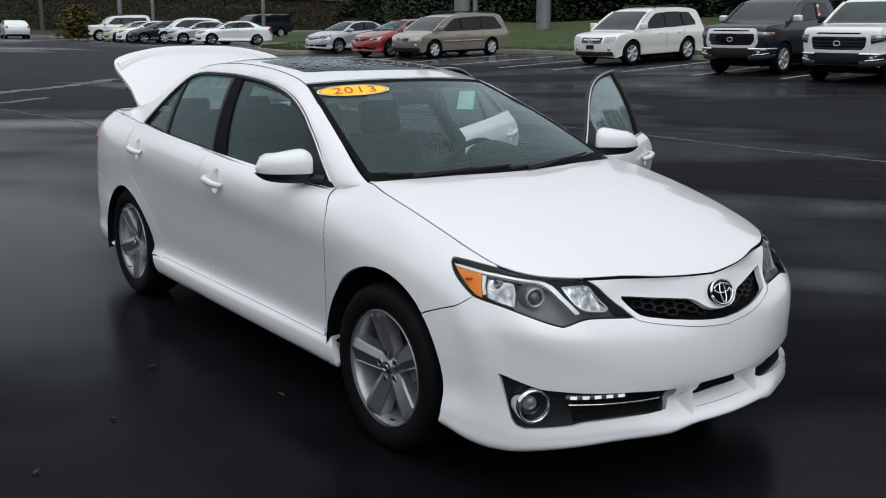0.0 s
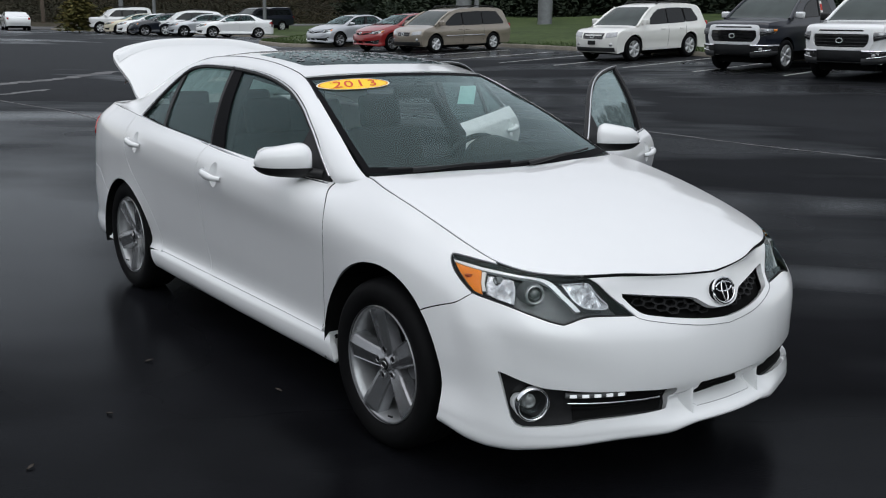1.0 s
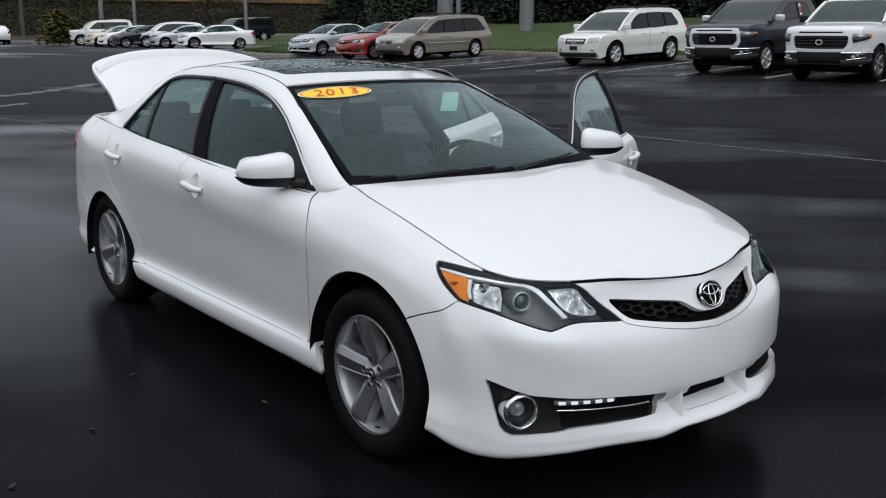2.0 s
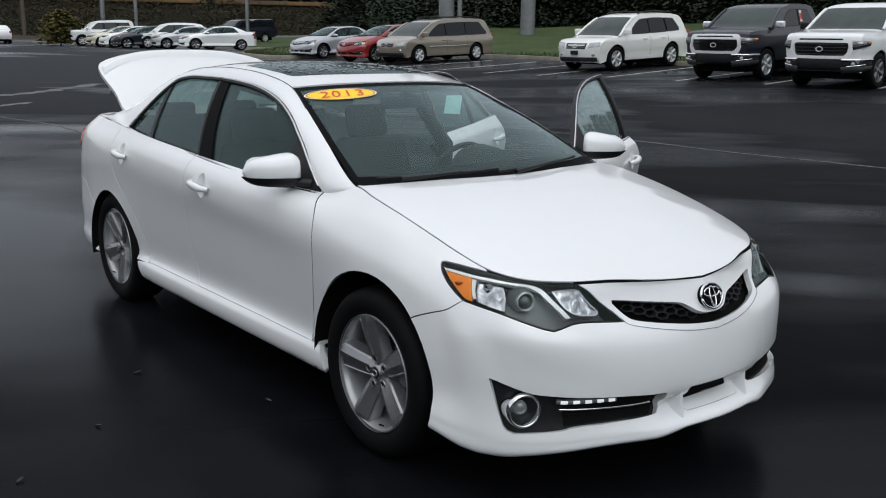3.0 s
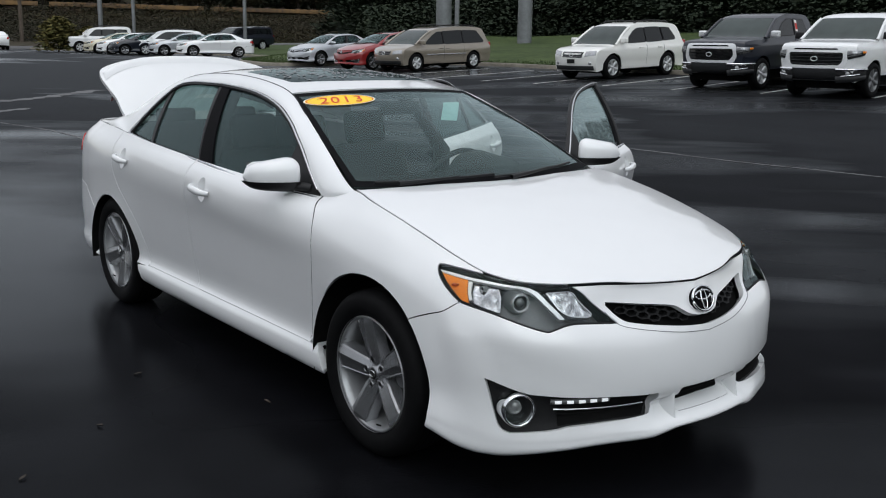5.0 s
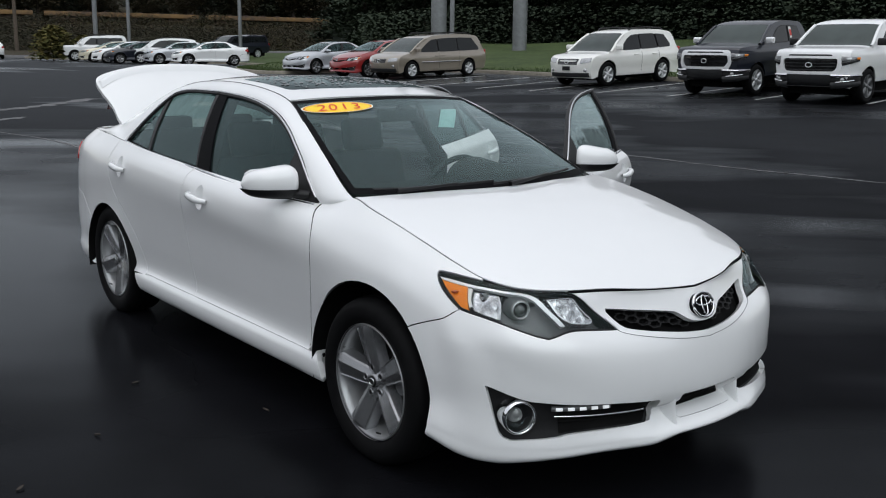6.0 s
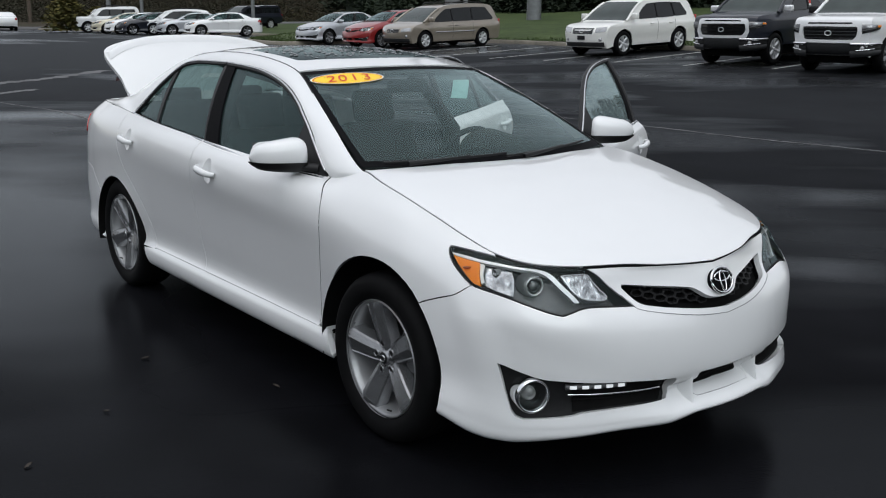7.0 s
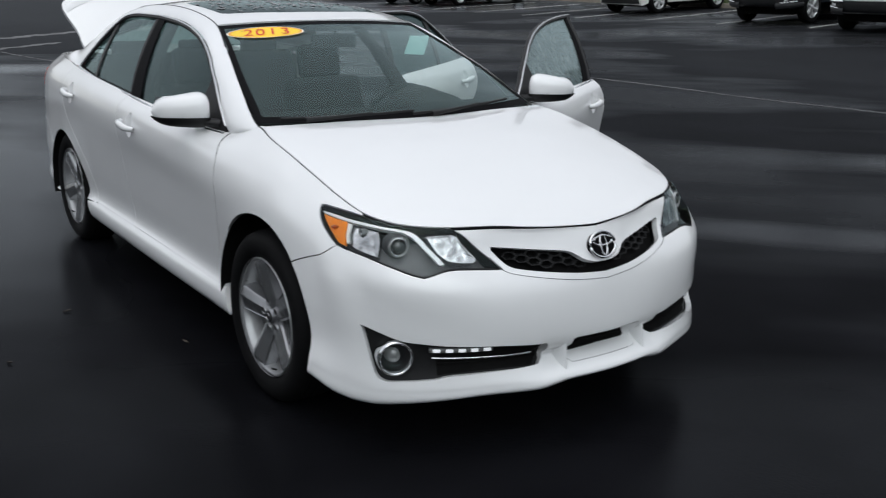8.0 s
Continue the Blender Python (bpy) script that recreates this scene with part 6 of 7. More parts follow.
# undergrowth under the evergreens
rnd = random.Random(6)
pts = []
for _ in range(70000):
    yaw = 97 + 49 * rnd.random()
    x, y = along_view(yaw, 70 + 12 * rnd.random())
    pts.append(np.array([x, y, grass_z(x, y) + 3.2 * rnd.random() ** 1.5]))
tagged(part("undergrowth", leaves(pts, 0.14, rnd), EVERGREEN), "dark undergrowth beneath the evergreens", "undergrowth", "", "stuff")



def wood_belt(label, mat, yaw0, yaw1, d, foot, height, seed, n):
    """The dense lumpy mass of a wood, seen between the nearer trees."""
    rows = []
    for k, yaw in enumerate(np.linspace(yaw0, yaw1, n)):
        top = height * (1 + 0.22 * noise.noise((k * 0.09, seed, 0)) + 0.16 * noise.noise((k * 0.4, seed, 5.0)))
        row = []
        for j, q in enumerate(np.linspace(0, 1, 22)):
            lump = 1.6 * noise.noise((k * 0.22, j * 0.55, seed)) + 0.8 * noise.noise((k * 0.7, j * 1.4, seed + 3.0))
            x, y = along_view(yaw, d + 2.5 * q + lump)
            row.append((x, y, foot + top * q))
        rows.append(row)
    tagged(part("wood_belt", loft(rows, False, np.array([2.9, -2.8, 200.0])), mat), label, "woods", "", "structure")


wood_belt("dense dark evergreen wood behind the grass", WOODS, 96, 147.5, 90, 0.5, 17.0, 2.0, 150)
wood_belt("dense autumn wood behind the railway", BROWNWOODS, 143, 182, 166, 3.5, 9.0, 7.0, 130)

# the railway bank with scrub
BANK = material("scrubby_soil", (0.044, 0.034, 0.022), 0.95, 0, 0.6, 1.2, 0.05, 0, 0.2, (0.018, 0.022, 0.011))
yaws = np.linspace(140, 190, 60)


def bank_z(d):
    return np.interp(d, [90, 97, 105, 116, 122, 140, 220], [1.0, 1.5, 2.7, 4.3, 4.55, 4.55, 6.0])


rows = []
for d in (90, 93, 97, 101, 105, 110, 116, 122, 132, 150, 220):
    row = []
    for yaw in yaws:
        x, y = along_view(yaw, d)
        row.append((x, y, float(bank_z(d)) + 0.5 * noise.noise((x * 0.08, y * 0.08, 1.0)) * (d < 120)))
    rows.append(row)
tagged(part("railway_bank", loft(rows, False, np.array([-100, 40, -100])), BANK), "scrub-covered railway embankment", "embankment", "", "structure")
rnd = random.Random(7)
patches = {0: [], 1: [], 2: []}
for _ in range(130000):
    yaw, d = 143 + 30 * rnd.random(), 95 + 24 * rnd.random()
    x, y = along_view(yaw, d)
    lump = 0.6 + 1.5 * max(0, noise.noise((x * 0.16, y * 0.16, 3.0)))
    zone = noise.noise((x * 0.07, y * 0.07, 9.0)) + 0.25 * rnd.gauss(0, 1)
    patches[0 if zone < 0.12 else 1 if zone < 0.42 else 2].append(np.array([x, y, float(bank_z(d)) + lump * 1.1 * rnd.random()]))
for k, mat in ((0, SCRUB), (1, AUTUMN), (2, YELLOWING)):
    tagged(part("bank_scrub", leaves(patches[k], 0.085, rnd), mat), ("dark autumn scrub on the railway bank", "brown autumn scrub on the railway bank", "yellow-green scrub on the railway bank")[k], "scrub", "", "stuff")
x, y = along_view(162.9, 74)
bush("yellow-green autumn bush at the lot's edge", OLIVE, 1.9, 2.3, 2600, 0.15, 3, Matrix.Translation((x, y, 0.9)))
x, y = along_view(161.3, 77)
bush("brown-green autumn bush at the lot's edge", OLIVE, 1.7, 1.7, 2000, 0.15, 4, Matrix.Translation((x, y, 0.9)))
# road along the foot of the bank
ROAD = material("pale_road", (0.075, 0.075, 0.078), 0.6, 0, 0.3, 3)
rows = []
for yaw in np.linspace(140, 188, 40):
    rows.append([(*along_view(yaw, d), grass_z(*along_view(yaw, d)) + h) for d, h in ((89, -0.1), (89.3, 0.10), (92.5, 0.14), (95, 0.08))])
tagged(part("road", loft(rows, False, np.array([-60, 30, -60])), ROAD), "pale road along the foot of the bank", "road", "", "structure")

# flat railway wagons on the bank
YELLOW = material("faded_yellow_paint", (0.20, 0.115, 0.042), 0.7, 0, 0.5, 2, 0.003, 0, 0.4, (0.07, 0.045, 0.03))
RUST = material("rusty_steel", (0.055, 0.035, 0.026), 0.85, 0.2, 0.5, 4, 0.004)


def wagon(m):
    e = thing("flat_wagon", "long yellow flat railway wagon on the bank", "railway wagon", m, "railway wagons")
    part("deck", box((17.4, 2.7, 0.35), (0, 0, 1.25), 0.03), YELLOW, e)
    for s in (-1.32, 1.32):
        part("side_beam", box((17.4, 0.08, 0.34), (0, s, 1.12), 0.02), YELLOW, e)
    for x in (-6.4, 6.4):
        bogie = part("bogie", box((2.6, 2.0, 0.35), (x, 0, 0.62), 0.05), RUST, e)
        for dx in (-0.85, 0.85):
            for s in (-0.8, 0.8):
                part("wagon_wheel", lathe([(0.0, -0.06), (0.42, -0.06), (0.44, 0.0), (0.44, 0.06), (0.0, 0.07)], 20), RUST, bogie, "", Matrix.Translation((x + dx, s, 0.45)))
    for k in range(9):
        part("deck_rail", box((0.12, 2.5, 0.18), (-8 + 2 * k, 0, 1.5), 0.01), RUST, e)
    return e


p0, p1 = np.array(along_view(172, 124)), np.array(along_view(146.5, 128))
step = (p1 - p0) / np.linalg.norm(p1 - p0)
yaw = np.degrees(np.arctan2(step[1], step[0]))
first = None
k = 0
while k * 18.6 < np.linalg.norm(p1 - p0) - 8:
    c = p0 + step * (k * 18.6 + 9)
    m = pose(c[0], c[1], 4.48, 0, 0, yaw)
    first = wagon(m) if first is None else (copy_thing(first, m), first)[1]
    k += 1
for o in (-0.72, 0.72):
    a, b = p0 - step * 12 + np.array([-step[1], step[0]]) * o, p1 + step * 12 + np.array([-step[1], step[0]]) * o
    tagged(part("rail", tube([(*a, 4.55), (*b, 4.55)], 0.06, 6), RUST), "rusty railway rail on the bank", "rail", "rails", "structure")
# trees behind the wagons
broad = [tree("autumn broadleaf tree beyond the lot", FARAUTUMN, 8 + k, 3.2, "broad", 7000, 0.15, 40 + k, None) for k in range(2)]
dark = tree("dark evergreen tree behind the railway", FARGREEN, 10, 2.8, "fir", 7000, 0.18, 50, None)
rnd = random.Random(8)
count = 0
for yaw in np.arange(144.5, 176, 0.62):
    if rnd.random() < 0.04:
        continue
    x, y = along_view(yaw + rnd.random(), 136 + 22 * rnd.random())
    m = pose(x, y, 4.9, 0, 0, rnd.random() * 360) @ Matrix.Scale(0.75 + 0.6 * rnd.random(), 4)
    src = (broad[0], dark, broad[1], broad[0], dark)[count % 5]
    if src.matrix_world.translation.length < 0.1:
        src.matrix_world = m
    else:
        copy = copy_thing(src, m)
        copy.matrix_world = m
    count += 1
# unseen trees added on the lot's near side, behind the viewer: they show in the car's glass and darken its sides
rnd = random.Random(12)
for yaw in np.arange(-165, 80, 6.5):
    x, y = along_view(yaw + 3 * rnd.random(), 40 + 10 * rnd.random())
    m = pose(x, y, -0.1, 0, 0, rnd.random() * 360) @ Matrix.Scale(0.8 + 0.4 * rnd.random(), 4)
    copy = copy_thing((broad[0], firs[1], broad[1])[rnd.randrange(3)], m)
    copy.matrix_world = m


# a low unseen belt of woods, added to darken the car's reflections; it closes the lot behind the camera
rnd = random.Random(77)
rows = []
for k, a in enumerate(np.linspace(radians(-165), radians(35), 160)):
    d = 46 + 5 * noise.noise((k * 0.11, 3.0, 0))
    h = 4.8 + 2.0 * noise.noise((k * 0.16, 0, 0)) + 1.6 * noise.noise((k * 0.6, 9.0, 0)) + 0.7 * rnd.random()
    foot = (2.9 + d * np.cos(a), -2.8 + d * np.sin(a))
    rows.append([(foot[0] + np.cos(a) * q * 2.5, foot[1] + np.sin(a) * q * 2.5, -0.2 + h * z) for q, z in ((0, 0), (-0.15, 0.3), (0.1, 0.6), (0.3, 0.85), (0.8, 1.0), (1.6, 0.6), (1.8, 0))])
tagged(part("unseen_woods", loft(rows, False, np.array([2.9, -2.8, 90])), EVERGREEN), "unseen dark belt of trees closing the lot behind the camera", "trees", "", "structure")


# ---- parked cars ----
SILVERP = material("silver_car_paint", (0.46, 0.48, 0.51), 0.3, 0.35, 0.06, 4, 0, 1.0)
REDP = material("red_car_paint", (0.25, 0.012, 0.013), 0.3, 0.1, 0.08, 4, 0, 1.0)
TANP = material("tan_car_paint", (0.27, 0.235, 0.19), 0.32, 0.3, 0.06, 4, 0, 1.0)
GREYP = material("charcoal_car_paint", (0.012, 0.015, 0.024), 0.30, 0.1, 0.1, 4, 0, 0.5, 0.35)
BEIGEP = material("beige_car_paint", (0.52, 0.48, 0.36), 0.32, 0.2, 0.06, 4, 0, 1.0)
CREAMP = material("pearl_white_car_paint", (0.82, 0.815, 0.78), 0.32, 0.0, 0.04, 4, 0, 1.0)
DARKGLASS = material("dark_vehicle_glass", (0.010, 0.012, 0.013), 0.10, 0, 0.2, 3, 0, 0.0, 0.3)
PALEGLASS = material("grey_green_windscreen", (0.044, 0.060, 0.056), 0.08, 0, 0.4, 2, 0, 0.0, 0.3)
TRUCKLAMP = material("clear_chrome_headlamp", (0.42, 0.43, 0.44), 0.16, 0.8, 0.8, 9, 0.006, 0.6)
CLEARLAMP = material("clear_headlamp", (0.55, 0.56, 0.57), 0.12, 0.4, 0.5, 25, 0.002, 1.0)
BRIGHT = material("bright_chrome_trim", (0.85, 0.86, 0.87), 0.28, 0.5, 0.05, 8)
GREYCLAD = material("grey_bumper_plastic", (0.03, 0.031, 0.033), 0.55, 0, 0.3, 20, 0.0005)


def rear_at(deg):
    """The turn that puts a car's tail towards this bearing."""
    return deg + 180


def stand(front_left, bearing, half_track, scale=(1, 1, 1)):
    """The pose of a car whose front left wheel stands at a place, its tail towards the bearing."""
    h = radians(rear_at(bearing))
    left = np.array([-np.sin(h), np.cos(h)])
    p = np.array(front_left) - left * half_track * scale[1]
    fwd = np.array([np.cos(h), np.sin(h)])
    z0, z1 = float(ground_z(*p)), float(ground_z(*(p - fwd * 2.775)))
    pitch = np.degrees(np.arctan2(z1 - z0, 2.775))
    return pose(p[0], p[1], z0, 0, pitch, rear_at(bearing)) @ Matrix.Diagonal((*scale, 1))


FINE[0] = 2.4
closed = None
for at, bearing, paint, scale, label in (
        ((-28.4, 18.75), 95, REDP, (1, 1, 1), "red four-door saloon parked by the kerb"),
        ((-33.2, 19.3), 96, SILVERP, (0.93, 0.97, 0.95), "silver coupe-like saloon parked by the grass"),
        ((-53.1, 22.4), 72, WHITE, (1, 1, 1), "white four-door saloon parked in the far row"),
        ((-55.6, 21.6), 72, SILVERP, (0.97, 0.98, 0.99), "silver saloon parked in the far row"),
        ((-57.2, 19.7), 74, GREYP, (0.98, 0.98, 0.98), "dark saloon parked in the far row"),
        ((-60.2, 20.0), 74, WHITE, (1, 1, 0.98), "white saloon parked in the far row"),
        ((-62.4, 19.9), 76, BEIGEP, (1, 1, 0.98), "beige saloon parked in the far row")):
    if closed is None:
        closed = car = thing("car", label, "car", None, "parked cars")
        saloon(car, WHITE, False)
    else:
        car = tagged(copy_thing(closed, Matrix.Identity(4)), label, "car", "parked cars")
    for o in car.children_recursive:
        if o.type == "MESH" and o.data.materials[0] is WHITE:
            o.material_slots[0].link = "OBJECT"
            o.material_slots[0].material = paint
    car.matrix_world = stand(at, bearing, 0.86, scale)


def plain_wheel(parent, x, y, r, hub, turn):
    w = part("wheel", lathe([(r * 0.66, -0.10), (r * 0.78, -0.118), (r * 0.93, -0.11), (r * 0.99, -0.08), (r, 0.0), (r * 0.99, 0.08), (r * 0.93, 0.11), (r * 0.66, 0.11)], 36), RUBBER, parent, "wheel with black tyre", pose(x, y, r, 0, 20, turn))
    rim = part("rim", lathe([(r * 0.64, -0.112), (r * 0.66, -0.108), (r * 0.60, -0.10), (r * 0.57, -0.05), (r * 0.56, 0.08)], 36), hub, w)
    part("brake_disc", lathe([(0.0, -0.01), (r * 0.42, -0.01), (r * 0.42, 0.02)], 24), STEEL, w)
    for k in range(6):
        t = k * np.pi / 3
        rows = []
        for q, hw, d in ((0.03, 0.05, -0.085), (r * 0.3, 0.034, -0.098), (r * 0.63, 0.046, -0.106)):
            rows.append([(q * np.cos(t) - o * np.sin(t), dd, q * np.sin(t) + o * np.cos(t)) for o, dd in ((-hw - 0.01, d + 0.04), (-hw, d), (hw, d), (hw + 0.01, d + 0.04))])
        part("spoke", loft(rows, False, np.array([0.1 * np.cos(t), 0.2, 0.1 * np.sin(t)])), hub, rim)
    part("hub_cap", lathe([(0.0, -0.108), (0.03, -0.106), (0.05, -0.09), (0.055, 0.0)], 20), hub, rim)
    return w


def truck_face(e, nose_skin, front):
    """Deep bright grille frame with its bonnet slot, wrap-round lamps and bumper ends of the large pickups."""
    heart = np.array([-1.0, 0, 0.8])

    def both_sides(half_loop):
        return half_loop + [(-y, z) for y, z in reversed(half_loop)]

    def band(plan, profile):
        """A strip that follows a plan line round the corner; profile: (outward, z at the start, z at the end)."""
        pl = np.array(plan)
        pl = np.stack([np.interp(np.linspace(0, len(pl) - 1, 19), np.arange(len(pl)), pl[:, k]) for k in (0, 1)], 1)
        way = np.gradient(pl, axis=0)
        nor = np.stack([way[:, 1], -way[:, 0]], 1) / np.linalg.norm(way, axis=1)[:, None]
        nor *= np.sign(np.sum(nor * (pl - [-1.0, 0]), 1))[:, None]
        q = np.linspace(0, 1, len(pl))
        return loft([[(p[0] + n[0] * o, p[1] + n[1] * o, za + (zb - za) * f) for o, za, zb in profile] for p, n, f in zip(pl, nor, q)], False, np.array([-1.5, 0, 0.8]))

    outer = both_sides([(0.0, 1.20), (0.60, 1.195), (0.67, 1.18), (0.705, 1.13), (0.74, 0.92), (0.735, 0.86), (0.68, 0.745), (0.65, 0.72), (0.0, 0.712)])
    inner = both_sides([(0.0, 1.075), (0.60, 1.07), (0.63, 1.055), (0.655, 0.92), (0.645, 0.885), (0.575, 0.80), (0.55, 0.785), (0.0, 0.78)])
    part("grille_surround", patch(nose_skin, dense(outer, 0.05), [dense(inner, 0.05)], 0.04, 0, 0.035, 0.032, heart), front["surround"], e, "bright grille surround")
    part("bonnet_slot", patch(nose_skin, [(-0.52, 1.125), (0.52, 1.125), (0.50, 1.155), (-0.50, 1.155)], (), 0.05, 0, 0.01, 0.036, heart), LINER, e)
    for s in (1, -1):
        lamp_plan = [(0.945, s * 0.73), (0.918, s * 0.82), (0.872, s * 0.905), (0.755, s * 0.964), (0.60, s * 0.986)]
        lamp = part("headlamp", band(lamp_plan, ((-0.02, 1.125, 1.105), (0.012, 1.115, 1.095), (0.018, 1.02, 1.06), (0.012, 0.915, 1.005), (-0.02, 0.905, 0.995))), TRUCKLAMP, e, "clear wrap-round headlamp")
        part("lamp_bezel", band(lamp_plan[:4], ((-0.01, 1.0, 1.045), (0.022, 0.99, 1.04), (0.022, 0.965, 1.03), (-0.01, 0.955, 1.02))), LAMPGREY, lamp, "dark lamp bezel")
        part("side_marker", band([(0.72, s * 0.970), (0.66, s * 0.980), (0.58, s * 0.990)], ((-0.01, 1.10, 1.10), (0.02, 1.095, 1.09), (0.02, 1.045, 1.05), (-0.01, 1.04, 1.045))), AMBER, lamp, "amber side marker")
        plan = [(1.005, s * 0.52), (0.985, s * 0.64), (0.945, s * 0.76), (0.87, s * 0.885), (0.74, s * 0.955), (0.60, s * 0.99), (0.47, s * 1.005)]
        end = part("bumper_end", band(plan, ((-0.05, 0.725, 0.715), (0.02, 0.715, 0.705), (0.03, 0.69, 0.69), (0.022, 0.655, 0.665), (-0.02, 0.645, 0.655))), CHROME, e, "chrome bumper end")
        part("fog_recess", band(plan, ((-0.02, 0.655, 0.66), (-0.01, 0.60, 0.62), (-0.01, 0.55, 0.56), (-0.02, 0.53, 0.54))), BLACK, end, "black fog lamp recess")
        part("lower_trim", band(plan[1:5], ((-0.02, 0.555, 0.60), (0.02, 0.55, 0.595), (0.025, 0.53, 0.575), (-0.02, 0.515, 0.56))), CHROME, end, "chrome lower trim")
        part("valance", band(plan, ((-0.02, 0.54, 0.56), (0.0, 0.52, 0.54), (-0.01, 0.44, 0.47), (-0.06, 0.38, 0.44))), GREYCLAD, end, "dark lower valance")
        part("fog_lamp", lathe([(0.0, 0.03), (0.035, 0.025), (0.048, 0.0), (0.05, -0.05)], 16, "x"), CLEARLAMP, end, "", Matrix.Translation((0.935, s * 0.77, 0.60)) @ pose(0, 0, 0, 0, 0, s * 35))


def tall_car(name, label, category, paint, sil, screen_span, half, belt_z, base, wb, r, windows, front, m, lean=0.30, bow=0.16, clad=None, hub=None, rails=False, trim=None, back_glass=None):
    """A tall vehicle drawn from its side outline, front axle at the origin. sil: outline over the top from the front underside to the rear one."""
    hub = hub or ALLOY
    e = thing(name, label, category, m, "parked cars")
    sil = np.array(sil, float)
    nose, tail = sil[:, 0].max(), sil[:, 0].min()

    def halfw(x, z):
        x, z = np.asarray(x, float), np.asarray(z, float)
        plan = half * (1 - 0.16 * np.clip((x - nose + 0.9) / 0.9, 0, 1) ** 2.2 - 0.10 * np.clip((tail + 0.8 - x) / 0.8, 0, 1) ** 2.2)
        low_in = 0.05 * np.clip((base + 0.25 - z) / 0.25, 0, 1) ** 2
        mid_in = 0.03 * np.exp(-((z - (base + 0.2)) / 0.14) ** 2)
        up = np.clip(z - belt_z, 0, 2)
        return plan - low_in - mid_in - 0.05 * np.clip((z - belt_z + 0.12) / 0.12, 0, 1) - lean * up

    def ends(x):
        return bow * (np.clip((x - nose + 0.5) / 0.5, 0, 1) ** 1.5) - 0.06 * (np.clip((tail + 0.4 - x) / 0.4, 0, 1) ** 1.5)

    # outline rounded off where it meets the sides
    dense_sil = rounded(sil, 5, False)
    rim = np.stack([dense_sil[:, 0] - ends(dense_sil[:, 0]), dense_sil[:, 1] - 0.03], 1)

    def ribbon(i0, i1, lift=0.0, inset=0.0):
        rows = []
        for (x, z), (rx, rz) in zip(dense_sil[i0:i1], rim[i0:i1]):
            w = float(halfw(rx, rz)) - inset
            row = []
            for q in np.linspace(-1, 1, 17):
                k = abs(q) ** 6
                b = abs(q) ** 2.2
                row.append((x + (rx - x) * b, w * q, z + (rz - z) * k + lift))
            rows.append(row)
        return loft(rows, False, np.array([(nose + tail) / 2, 0, 0.6]))

    s0, s1 = screen_span[0] * 5, screen_span[1] * 5
    part("front_shell", ribbon(0, s0 + 1), paint, e)
    part("windscreen", ribbon(s0, s1 + 1, 0.0, 0.05), PALEGLASS, e, "grey-green windscreen")
    part("roof_shell", ribbon(s1, len(dense_sil)), paint, e)
    outline = [tuple(p) for p in rim]
    lows = []
    for cx in (-wb, 0.0):
        arc = [(cx + (r + 0.06) * np.cos(t), r + (r + 0.06) * np.sin(t)) for t in np.linspace(np.pi + 0.15, -0.15, 16)]
        arc = [(px_, max(pz, base)) for px_, pz in arc]
        lows += arc
    outline = outline + lows
    for s in (1, -1):
        def flank(p, s=s):
            return np.stack([p[:, 0], s * halfw(p[:, 0], p[:, 1]), p[:, 1]], 1)
        heart = np.array([(nose + tail) / 2, 0, 0.6])
        side = part("side_panel", patch(flank, outline, (), 0.04, 0, 0.03, 0, heart), paint, e)
        for w in windows:
            part("side_window", patch(flank, w, (), 0.05, 0, 0.01, 0.006, heart), DARKGLASS, side, "dark side window")
            part("window_seal", patch(flank, shrunk(dense(w, 0.3), -0.02), [dense(w, 0.3)], 0.05, 0, 0.01, 0.004, heart), trim or BLACK, side)
        for wa, wb_ in zip(windows, windows[1:]):
            fa, ba = sorted(np.asarray(wa, float).tolist())[:2], sorted(np.asarray(wb_, float).tolist())[-2:]
            quad = sorted(fa, key=lambda p: p[1]) + sorted(ba, key=lambda p: -p[1])
            part("pillar_cover", patch(flank, quad, (), 0.06, 0, 0.004, 0.003, heart), FRIT, side)
        part("screen_pillar", tube([(float(a), s * (float(halfw(a, b)) - 0.012), float(b)) for a, b in rim[s0:s1 + 1]], 0.042, 8), paint, e)
        if clad is not None:
            sill = [(-0.45 - r * 0.2, base), (-0.45 - r * 0.2, base + 0.14), (-wb + 0.45 + r * 0.2, base + 0.14), (-wb + 0.45 + r * 0.2, base)]
            part("sill_cladding", patch(flank, sill, (), 0.08, 0, 0.02, 0.012, heart), clad, side)
        for cx in (0.0, -wb):
            plain_wheel(e, cx, s * (half - 0.13), r, hub, 180 if s > 0 else 0)
            rows = [[(cx + (r + 0.06 + dd) * np.cos(t), s * yy, r + (r + 0.06 + dd) * np.sin(t)) for yy, dd in ((half - 0.07, 0.0), (half - 0.45, 0.02), (half - 0.46, -0.4))] for t in np.linspace(-0.2, np.pi + 0.2, 18)]
            part("wheel_well", loft(rows, False), LINER, e)
        for w in windows[:2]:
            # shut lines run down from the rear edge of each door window
            back = min(q[0] for q in w) - 0.04
            line = np.array([(back, z) for z in np.linspace(belt_z - 0.02, base + 0.12, 8)])
            part("door_seam", tube(flank(line) + [0, s * 0.0, 0], 0.004, 5), LINER, side)
        if front.get("moulding"):
            z, mat = front["moulding"]
            strip = np.array([(x, z) for x in np.linspace(-0.50, -wb + 0.48, 14)])
            part("side_moulding", tube(flank(strip), 0.022, 6, False, 0.9), mat, side, "body side moulding")
        mx = sil[screen_span[0]][0] - 0.28
        part("door_mirror", box((0.14, 0.22, 0.17), (mx, s * (float(halfw(mx, belt_z)) + 0.13), belt_z + 0.12), 0.05, 3), front.get("mirror", paint), e)
